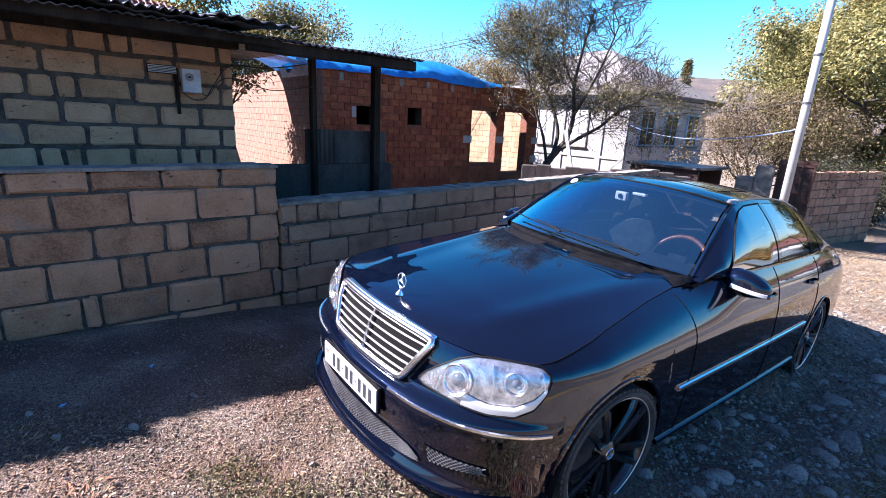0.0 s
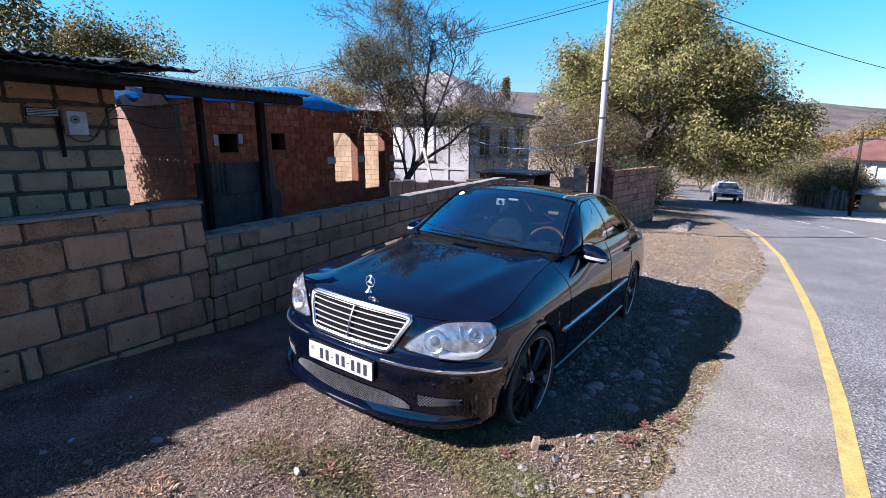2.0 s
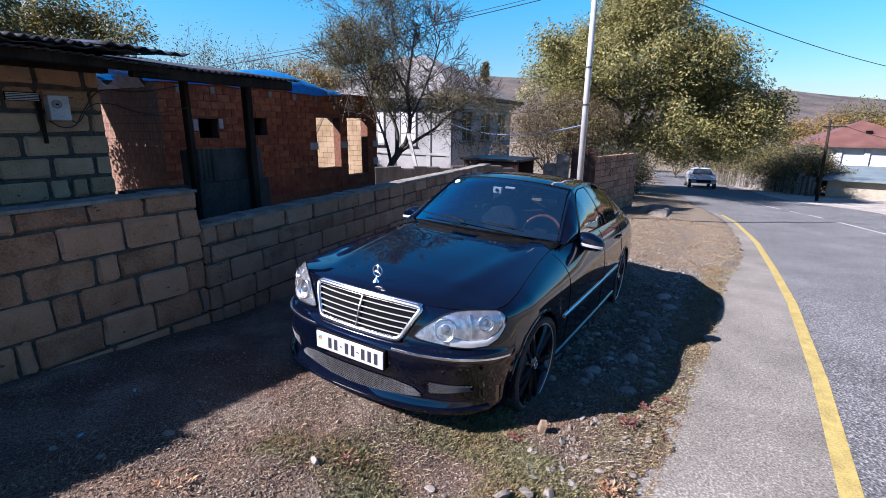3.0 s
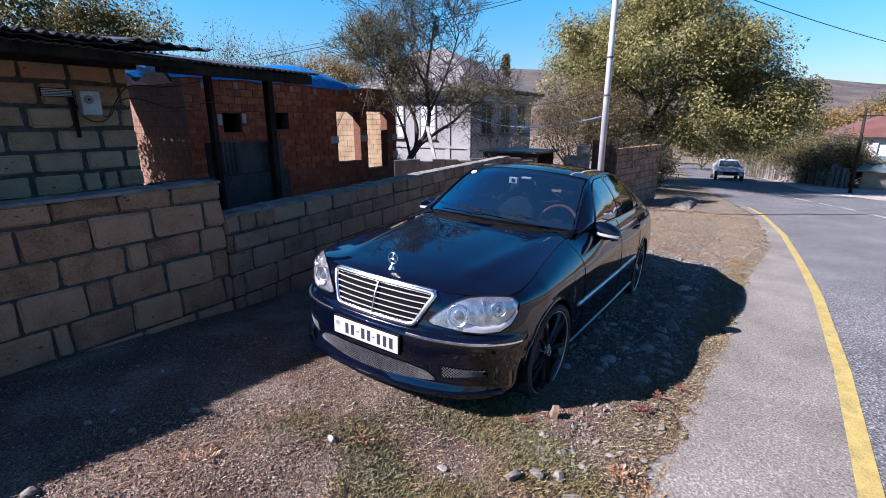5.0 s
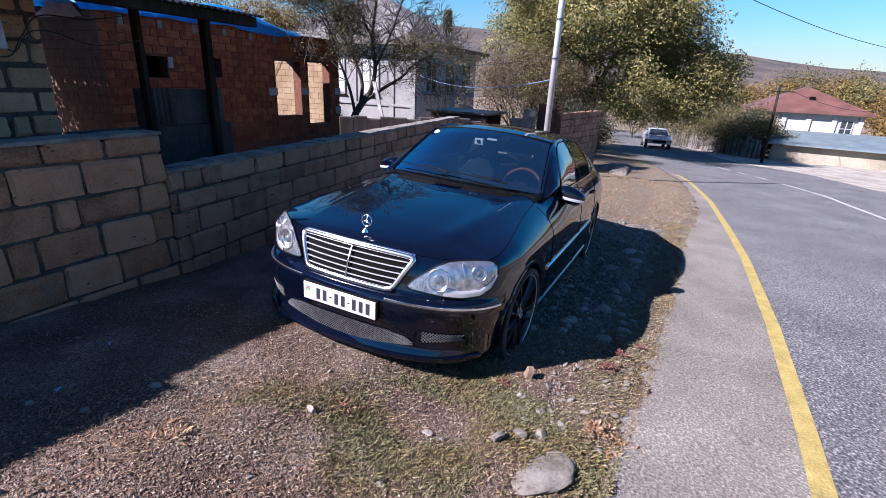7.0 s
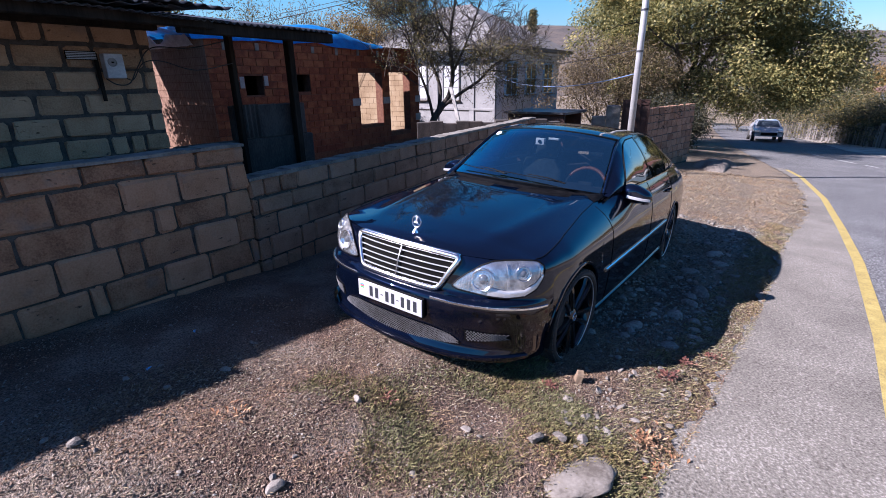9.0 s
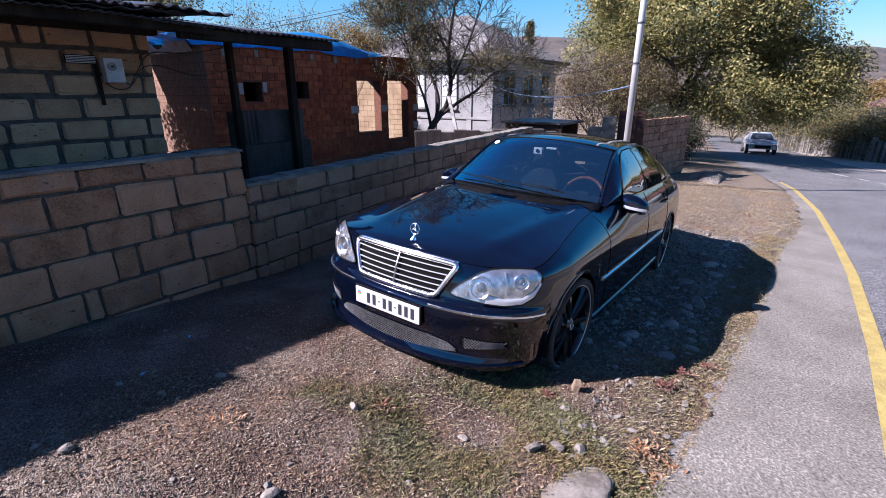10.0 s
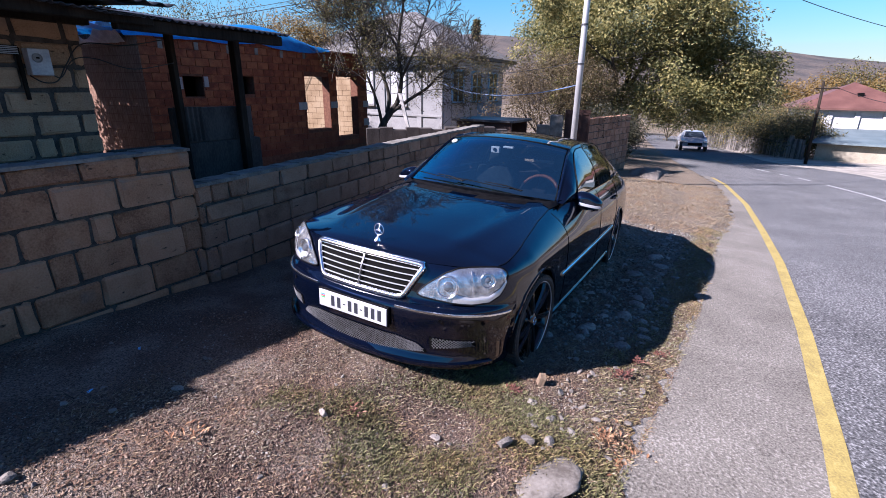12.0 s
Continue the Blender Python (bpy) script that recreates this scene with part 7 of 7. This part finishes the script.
# ---- ground cover, stones, small things ----
def island_material(name, stops, rough=0.9):
    m = material(name, rough=rough)
    nt, n, l, b = tree_of(m)
    g = n.new("ShaderNodeNewGeometry")
    r = ramp(n, stops)
    l.new(g.outputs["Random Per Island"], r.inputs[0])
    tc = n.new("ShaderNodeTexCoord")
    t = n.new("ShaderNodeTexNoise")
    t.inputs["Scale"].default_value = 40
    l.new(tc.outputs["Object"], t.inputs["Vector"])
    mx = n.new("ShaderNodeMix")
    mx.data_type, mx.blend_type = "RGBA", "MULTIPLY"
    mx.inputs[0].default_value = 0.5
    l.new(r.outputs[0], mx.inputs[6])
    l.new(t.outputs["Fac"], mx.inputs[7])
    big = n.new("ShaderNodeTexNoise")
    big.inputs["Scale"].default_value = 2.2
    l.new(tc.outputs["Object"], big.inputs["Vector"])
    patch = ramp(n, [(0.38, (1.06, 0.92, 0.82)), (0.52, (1.0, 1.0, 1.0)), (0.65, (1.0, 1.06, 1.12))])
    l.new(big.outputs["Fac"], patch.inputs[0])
    mp = n.new("ShaderNodeMix")
    mp.data_type, mp.blend_type = "RGBA", "MULTIPLY"
    mp.inputs[0].default_value = 1.0
    l.new(mx.outputs[2], mp.inputs[6])
    l.new(patch.outputs[0], mp.inputs[7])
    l.new(mp.outputs[2], b.inputs["Base Color"])
    return m


STRAW = island_material("dry_straw", [(0.0, (0.12, 0.08, 0.046)), (0.4, (0.215, 0.155, 0.09)), (0.8, (0.31, 0.245, 0.15)), (1.0, (0.40, 0.345, 0.245))])
GREEN = island_material("green_grass", [(0.0, (0.07, 0.074, 0.026)), (0.5, (0.155, 0.148, 0.054)), (1.0, (0.28, 0.25, 0.115))])
DRYGREEN = island_material("yellowing_grass", [(0.0, (0.10, 0.088, 0.034)), (0.4, (0.18, 0.158, 0.064)), (0.8, (0.27, 0.24, 0.115)), (1.0, (0.36, 0.325, 0.19))])
LITTER = island_material("leaf_litter", [(0.0, (0.075, 0.040, 0.025)), (0.3, (0.16, 0.096, 0.062)), (0.6, (0.235, 0.166, 0.116)), (0.88, (0.30, 0.238, 0.18)), (1.0, (0.38, 0.34, 0.285))])
GRAVEL = island_material("gravel", [(0.0, (0.06946, 0.06451, 0.05345)), (0.5, (0.1736, 0.1642, 0.1389)), (1.0, (0.3183, 0.305, 0.2565))])
rg = np.random.RandomState(4)


def clump(x, y, f, seed):
    return noise.noise((x * f, y * f, seed))


def sow(n, x0, x1, y0, y1, keep, make, low=0.03):
    verts, faces = [], []
    for _ in range(n):
        x, y = rg.uniform(x0, x1), rg.uniform(y0, y1)
        if y < edge_y(x) - low or not keep(x, y):
            continue
        make(verts, faces, x, y, ground_z(x, y) if y > edge_y(x) else road_z(x))
    return verts, faces


def blade(lo, hi, width, lean):
    def make(v, f, x, y, z):
        L = rg.uniform(lo, hi)
        a = rg.uniform(0, 6.283)
        t = rg.uniform(*lean)
        dx, dy, dz = math.cos(a) * math.cos(t) * L, math.sin(a) * math.cos(t) * L, math.sin(t) * L
        ox, oy = -math.sin(a) * width, math.cos(a) * width
        k = len(v)
        v.extend(((x - ox, y - oy, z), (x + ox, y + oy, z), (x + dx * 0.6 + ox * 0.7, y + dy * 0.6 + oy * 0.7, z + dz * 0.75), (x + dx, y + dy, z + dz * 0.85)))
        f.append((k, k + 1, k + 2, k + 3))
    return make


def flake(lo, hi):
    def make(v, f, x, y, z):
        s = rg.uniform(lo, hi)
        a = rg.uniform(0, 6.283)
        c, d = math.cos(a) * s, math.sin(a) * s
        t = rg.uniform(-0.75, 0.75) * s
        u = rg.uniform(-0.5, 0.5) * s
        k = len(v)
        w = rg.uniform(0.35, 0.8)
        z += 0.004
        v.extend(((x - c, y - d, z + t), (x + d * w, y - c * w, z + u), (x + c, y + d, z + abs(t)), (x - d * w, y + c * w, z - u * 0.5)))
        f.append((k, k + 1, k + 2, k + 3))
    return make


def grain(lo, hi):
    def make(v, f, x, y, z):
        s = lo + (hi - lo) * rg.uniform() ** 3
        k = len(v)
        p = [(s, 0, 0), (0, s, 0), (-s, 0, 0), (0, -s, 0), (0, 0, s), (0, 0, -s)]
        a = rg.uniform(0, 6.283)
        sx, sy, sz = rg.uniform(0.7, 1.4), rg.uniform(0.6, 1.1), rg.uniform(0.5, 0.9)
        for q in p:
            j = [q[0] * sx * rg.uniform(0.8, 1.2), q[1] * sy * rg.uniform(0.8, 1.2), q[2] * sz]
            v.append((x + j[0] * math.cos(a) - j[1] * math.sin(a) + rg.uniform(-0.2, 0.2) * s, y + j[0] * math.sin(a) + j[1] * math.cos(a), z + j[2] + s * 0.25))
        for i in range(4):
            f.append((k + i, k + (i + 1) % 4, k + 4))
            f.append((k + (i + 1) % 4, k + i, k + 5))
    return make


def stuff(name, vf, mat, label, category):
    tagged(new(name, raw_mesh(name, vf[0], vf[1], mat)), label, category, kind="stuff")


hollow = lambda x, y: smoothstep(1.5, 2.3, x) * (1 - smoothstep(6.2, 7.4, x)) * smoothstep(-0.25, 0.05, y - edge_y(x) - 0.35) * (1 - smoothstep(1.5, 2.2, y))
bare = lambda x, y: smoothstep(2.0, 2.7, y + 0.35 * clump(x, y, 0.9, 41))      # barer soil along the wall, thinned of pale cover to darken the shaded strip
stuff("dry_grass", sow(170000, -3.8, 5.0, -0.3, 3.6, lambda x, y: -1.3 * (1 - smoothstep(-3.8, -1.8, x)) + clump(x, y, 1.6, 2) + 0.6 + 0.3 * clump(x, y, 7, 9) - 0.9 * hollow(x, y) - 1.25 * bare(x, y) > rg.uniform(-0.3, 0.45), blade(0.012, 0.045, 0.0015, (0.02, 0.6))), STRAW, "short dry straw-coloured grass on the verge", "grass")
stuff("dry_grass", sow(34000, 4.0, 14.0, -0.8, 3.4, lambda x, y: clump(x, y, 1.2, 2) + 0.35 - 0.9 * hollow(x, y) > rg.uniform(-0.3, 0.5), blade(0.03, 0.08, 0.0026, (0.1, 0.9))), STRAW, "dry straw-coloured grass further along the verge", "grass")
stuff("edge_grass", sow(60000, 0.2, 7.5, -0.5, 0.9, lambda x, y: abs(y - edge_y(x) - 0.17) < 0.2 + 0.10 * clump(x, y, 3, 5) and clump(x, y, 5, 8) > -0.35, blade(0.012, 0.04, 0.0014, (0.1, 1.0))), DRYGREEN, "yellowing short grass along the asphalt edge", "grass")
stuff("green_grass", sow(85000, -0.9, 1.7, 0.1, 1.9, lambda x, y: clump(x, y, 2.3, 12) * 1.2 + 0.46 - 1.15 * min(math.hypot((x - 0.75) * 1.3, y - 0.85), math.hypot(x - 0.15, y - 1.15), math.hypot((x - 0.62) * 1.5, (y - 0.40) * 1.2)) > rg.uniform(-0.1, 0.4), blade(0.015, 0.042, 0.0018, (0.2, 1.2))), GREEN, "patches of short green grass among the straw", "grass")
stuff("leaf_litter", sow(210000, -3.8, 5.0, -0.2, 3.6, lambda x, y: -1.4 * (1 - smoothstep(-3.8, -1.8, x)) + 0.75 + clump(x, y, 1.1, 21) + 0.35 * clump(x, y, 5, 25) - 0.7 * hollow(x, y) - 1.15 * bare(x, y) > rg.uniform(-0.2, 0.7), flake(0.0025, 0.0092)), LITTER, "brown crumbled leaf litter", "leaf litter")
stuff("gravel", sow(26000, -2.2, 5.0, -0.1, 3.65, lambda x, y: 0.25 + clump(x, y, 1.3, 33) + 0.3 * (1 - smoothstep(-0.8, 0.3, x)) - 0.45 * bare(x, y) > rg.uniform(-0.2, 0.7), grain(0.002, 0.008)), GRAVEL, "loose grey-brown gravel", "gravel")
stuff("gravel", sow(30000, -3.2, 1.6, 1.8, 3.66, lambda x, y: 0.2 + clump(x, y, 1.7, 51) + 0.5 * clump(x, y, 6, 52) > rg.uniform(-0.2, 0.8), grain(0.0015, 0.006)), GRAVEL, "scattered grit on the soil along the wall", "gravel")
stuff("leaf_litter", sow(40000, -3.2, 1.6, 1.9, 3.66, lambda x, y: clump(x, y, 2.2, 61) + 0.5 * clump(x, y, 7, 62) > rg.uniform(-0.1, 0.7), flake(0.003, 0.009)), LITTER, "leaf crumbs on the soil along the wall", "leaf litter")
stuff("gravel", sow(16000, 1.4, 7.0, -0.1, 1.9, lambda x, y: hollow(x, y) > rg.uniform(), grain(0.006, 0.022)), GRAVEL, "small river pebbles in the hollow", "gravel")

stuff("shoulder_gravel", sow(30000, -1.0, 9.0, -1.0, 0.4, lambda x, y: rg.uniform(-0.50, 0.12) < y - edge_y(x) + 0.15 * clump(x, y, 2.0, 3), grain(0.0015, 0.006), 0.5), GRAVEL, "fine pale gravel along the asphalt edge", "gravel")
DUST = island_material("pale_road_dust", [(0.0, (0.12, 0.10, 0.076)), (0.5, (0.20, 0.175, 0.138)), (1.0, (0.30, 0.27, 0.22))])
stuff("edge_grit", sow(46000, -1.0, 9.0, -1.2, 0.6, lambda x, y: abs(y - edge_y(x) + 0.02 - 0.10 * clump(x, y, 3.0, 3)) < abs(rg.normal(0, 0.07)), grain(0.002, 0.009), 0.5), DUST, "pale dust and crumbs along the broken asphalt edge", "gravel")


def cut_stone(seed, squash, planes, near):
    """A stone worn flat on several sides."""
    rnd = random.Random(seed)
    bm = boulder(seed, 1.0, 1.0, 3, 0.3)
    for _ in range(planes):
        n = Vector([rnd.gauss(0, 1) for _ in range(3)]).normalized()
        d = rnd.uniform(*near)
        for v in bm.verts:
            e = v.co.dot(n) - d
            if e > 0:
                v.co -= n * e * 0.95
    for v in bm.verts:
        v.co.z *= squash
    return bm


stone_shapes = [mesh_of("stone", cut_stone(k, 0.55 + 0.05 * (k % 4), 5, (0.6, 0.9)), PEBBLE, True) for k in range(9)]
rs = random.Random(91)


LOOSE = varied("pale_loose_stone", [(0.25, (0.11, 0.096, 0.082)), (0.75, (0.25, 0.225, 0.195))], 6, 60, 0.9, 0.5, 0.3)
pale_shapes = [mesh_of("stone", cut_stone(k + 20, 0.75, 8, (0.4, 0.75)), LOOSE) for k in range(6)]


def stone(x, y, s, label="rounded grey-brown river stone lying in the hollow", group="river stones beside the car", sink=0.6, shape=None, rot=None):
    k = rs.randrange(9) if shape is None else shape
    ob = new("stone", stone_shapes[k] if sink > 0.3 else pale_shapes[k % 6])
    a = rs.uniform(0, 360) if rot is None else rot
    ob.matrix_world = pose(x, y, ground_z(x, y) + s * 0.5 * (1 - 2 * sink), rs.uniform(-12, 12), rs.uniform(-12, 12), a) @ Matrix.Diagonal((s * rs.uniform(0.9, 1.3), s * rs.uniform(0.7, 1.0), s * rs.uniform(0.75, 1.0), 1))
    return tagged(ob, label, "stone", group)


placed = []
for x, y, s in ((3.43, 0.31, 0.12), (2.75, 0.42, 0.085), (2.3, 0.65, 0.075), (2.1, 0.36, 0.07), (4.6, 0.25, 0.09), (5.0, 0.35, 0.10), (3.2, 0.62, 0.07), (4.1, 0.5, 0.09), (3.1, 0.36, 0.08)):
    stone(x, y, s)
    placed.append((x, y, s))
for _ in range(2200):
    x, y = rs.uniform(1.5, 6.9), rs.uniform(-0.1, 1.6)
    s = 0.013 + 0.05 * rs.random() ** 2.2
    if hollow(x, y) > 0.5 and len(placed) < 290 and all(math.hypot(x - a, y - b) > (s + c) * 0.85 for a, b, c in placed):
        stone(x, y, s)
        placed.append((x, y, s))
rock = new("boulder", mesh_of("boulder", boulder(14, 0.19, 0.40, 5, 0.26), varied("pale_boulder", [(0.2, (0.09, 0.075, 0.06)), (0.5, (0.17, 0.15, 0.125)), (0.8, (0.235, 0.21, 0.18))], 9, 60, 0.95, 0.6, dist=0.012), True))
rock.matrix_world = pose(0.47, 0.48, -0.128, 5, 9, 60) @ Matrix.Diagonal((0.90, 1.12, 0.42, 1))
tagged(rock, "pale flat-topped boulder half buried at the asphalt edge", "stone")
for x, y, s in ((0.53, 0.69, 0.045), (0.62, 0.60, 0.04), (0.66, 0.50, 0.035), (-0.42, 1.42, 0.04), (-0.81, 2.26, 0.036), (-0.78, 2.14, 0.02), (0.188, 1.55, 0.030), (0.40, 1.01, 0.022), (0.75, 0.60, 0.02), (0.9, 0.5, 0.022), (0.82, 0.42, 0.018), (-0.1, 2.28, 0.028)):
    stone(x, y, s, "pale stone lying loose on the dry verge", "loose stones on the verge", 0.15)
for _ in range(45):
    x, y = rs.uniform(-1.2, 1.6), rs.uniform(0.4, 3.3)
    if y < 1.9 or x < 1.0:
        stone(x, y, rs.uniform(0.008, 0.02), "small pale stone on the dry verge", "loose stones on the verge", 0.15)
for _ in range(60):
    x, y = rs.uniform(0.75, 1.75), rs.uniform(0.12, 0.75)
    stone(x, y, rs.uniform(0.007, 0.026), "small pale stone among the grass by the asphalt", "loose stones on the verge", 0.15)
WOODBIT = varied("split_wood", [(0.25, (0.115, 0.075, 0.045)), (0.75, (0.20, 0.145, 0.095))], 20, 120, 0.9, 0.5, stretch=(1, 1, 0.2))
chip = new("wood_offcut", box_mesh("wood_offcut", (-0.025, -0.02, 0), (0.025, 0.02, 0.085), WOODBIT, 0.004, 1, 0.004, 3))
chip.matrix_world = pose(1.19, 0.71, ground_z(1.19, 0.71) - 0.01, 10, -14, 20)
tagged(chip, "short upright offcut of split timber in the grass", "wood")
SHARD = material("blue_plastic", (0.10, 0.35, 0.62), 0.4)
for x, y, a in ((-0.35, 2.62, 20), (0.05, 2.9, 60)):
    sc = new("plastic_scrap", raw_mesh("plastic_scrap", [(-0.018, -0.006, 0.004), (0.016, -0.008, 0.010), (0.020, 0.007, 0.005), (-0.012, 0.008, 0.009), (0, 0, 0.014)], [(0, 1, 4), (1, 2, 4), (2, 3, 4), (3, 0, 4)], SHARD))
    sc.matrix_world = pose(x, y, ground_z(x, y) + 0.004, 0, 0, a)
    tagged(sc, "scrap of blue plastic on the trodden earth", "litter")
for x, y, a, L in ((1.15, 0.42, -62, 0.34), (1.02, 0.55, 20, 0.18), (-0.70, 2.45, 35, 0.12), (1.30, 0.45, -40, 0.24), (-0.42, 2.62, 110, 0.10)):
    bm = bmesh.new()
    pts = [(0, 0, 0.004), (L * 0.35, 0.01, 0.03), (L * 0.7, -0.012, 0.025), (L, 0.01, 0.05)]
    tube(bm, pts, [0.0025, 0.0022, 0.0018, 0.001], 5)
    tube(bm, [pts[1], (L * 0.5, 0.05, 0.05)], [0.0016, 0.0008], 4)
    tw = new("twig", mesh_of("twig", bm, BARK))
    tw.matrix_world = pose(x, y, ground_z(x, y), 0, 0, a)
    tagged(tw, "dry broken twig lying on the ground", "twig")
def dead_weed(x, y, n, size, seed, mat, label):
    """A low tuft of withered weed: curled leaves on short stalks."""
    rnd = random.Random(seed)
    v, f = [], []
    for _ in range(n):
        a, r = rnd.uniform(0, 6.283), abs(rnd.gauss(0, size * 0.55))
        c = Vector((r * math.cos(a), r * math.sin(a), rnd.uniform(0.0, 0.03)))
        b = a + rnd.gauss(0, 0.9)
        d = Vector((math.cos(b), math.sin(b), rnd.uniform(-0.2, 0.8))).normalized()
        o = d.cross(Vector((0, 0, 1))).normalized()
        L = rnd.uniform(0.014, 0.036)
        k = len(v)
        v += [c, c + d * L * 0.5 + o * L * 0.22 + Vector((0, 0, L * 0.12)), c + d * L, c + d * L * 0.5 - o * L * 0.22 + Vector((0, 0, L * 0.12))]
        f.append((k, k + 1, k + 2, k + 3))
    ob = new("withered_weed", raw_mesh("withered_weed", v, f, mat))
    ob.matrix_world = pose(x, y, ground_z(x, y) + 0.003)
    tagged(ob, label, "weed", kind="stuff")


RED_WEED = island_material("red_brown_weed", [(0.0, (0.07, 0.022, 0.018)), (0.5, (0.16, 0.06, 0.045)), (1.0, (0.28, 0.14, 0.09))])
TAN_LEAF = island_material("tan_dead_leaf", [(0.0, (0.14, 0.065, 0.03)), (0.5, (0.30, 0.16, 0.08)), (1.0, (0.46, 0.30, 0.17))])
for k, (x, y, n, size) in enumerate(((1.58, 0.28, 90, 0.07), (1.02, 0.82, 60, 0.05), (1.85, 0.22, 50, 0.06), (2.1, 0.08, 40, 0.06), (0.30, 1.45, 40, 0.07))):
    dead_weed(x, y, n, size, 400 + k, RED_WEED, "low tuft of red-brown withered weed in the grass")
for k, (x, y, n, size) in enumerate(((0.88, 0.26, 120, 0.09), (0.86, 0.06, 60, 0.08), (0.74, 0.16, 60, 0.07), (-0.3, 1.9, 30, 0.10), (1.1, 1.1, 30, 0.1))):
    dead_weed(x, y, n, size, 420 + k, TAN_LEAF, "scatter of curled tan dead leaves on the verge")
heap = new("rubble_mound", mesh_of("rubble_mound", boulder(6, 1.0, 0.5, 5, 0.45), varied("pale_gravel", [(0.25, (0.10, 0.082, 0.066)), (0.75, (0.24, 0.205, 0.165))], 1.2, 14, 0.95, 1.0, dist=0.12), True))
heap.matrix_world = pose(15.8, 1.55, ground_z(15.8, 1.55) - 0.2, 0, 0, 4) @ Matrix.Diagonal((3.2, 0.7, 0.6, 1))
tagged(heap, "low mound of pale rubble and earth on the verge", "mound")


# ---- the other car on the road ----
def small_car(at, paint, label):
    c = thing("sedan_car", at, label, "car")
    prof = [(-2.1, 0.35), (-2.12, 0.62), (-1.95, 0.80), (-1.1, 0.92), (-0.55, 1.32), (0.0, 1.43), (0.75, 1.40), (1.45, 1.05), (2.05, 0.98), (2.15, 0.6), (2.1, 0.32)]
    verts, faces = [], []
    cols = 9
    for x, z in prof:
        for k in range(cols):
            v = -1 + 2 * k / (cols - 1)
            w = 0.86 - 0.22 * smoothstep(0.9, 1.4, z) - 0.1 * smoothstep(1.5, 2.2, abs(x))
            verts.append((x + 0.12 * v * v * (1 if x < 0 else -1) * (abs(x) > 1.9), v * w, z - 0.07 * v ** 4 * smoothstep(0.5, 1.0, z)))
    m = len(prof)
    faces = [(i * cols + k, i * cols + k + 1, (i + 1) * cols + k + 1, (i + 1) * cols + k) for i in range(m - 1) for k in range(cols - 1)]
    for k in (0, cols - 1):
        loop = [i * cols + k for i in range(m)]
        faces.append(loop if k else loop[::-1])
    part("body", raw_mesh("body", verts, faces, paint), None, c)
    part("windscreen", raw_mesh("windscreen", [(-1.09, -0.66, 0.96), (-1.09, 0.66, 0.96), (-0.56, 0.54, 1.345), (-0.56, -0.54, 1.345)], [(3, 2, 1, 0)], PANE), None, c)
    for s in (-1, 1):
        part("side_window", raw_mesh("side_window", [(-0.85, s * 0.80, 0.93), (1.2, s * 0.80, 0.93), (0.8, s * 0.665, 1.30), (-0.4, s * 0.665, 1.30)], [(0, 1, 2, 3) if s < 0 else (3, 2, 1, 0)], PANE), None, c)
        bm = bmesh.new()
        box(bm, (-2.13, s * 0.62 - 0.14, 0.62), (-1.98, s * 0.62 + 0.14, 0.76), 0.03, 2)
        part("headlamp", bm, SILVER, c)
        for x in (-1.3, 1.3):
            bm = bmesh.new()
            lathe(bm, [(0.18, -0.10), (0.30, -0.10), (0.32, -0.05), (0.32, 0.08), (0.1, 0.08)], 24)
            w = part("wheel", bm, RUBBER, c, m=pose(x, s * 0.78, 0.32, 0, 0, 0 if s < 0 else 180))
            bm = bmesh.new()
            lathe(bm, [(0.0005, -0.095), (0.19, -0.104), (0.2, -0.09)], 20)
            part("rim", bm, SILVER, w)
    bm = bmesh.new()
    box(bm, (-2.16, -0.45, 0.42), (-2.06, 0.45, 0.60), 0.02)
    part("grille", bm, BLACK_PLASTIC, c)
    return c


WHITE_CAR = car_paint("silver_car_paint", (0.36, 0.37, 0.39))
small_car(pose(38.5, 0.75, road_z(38.5), 0, 3.3, 8), WHITE_CAR, "small silver-white saloon car on the road in the distance")
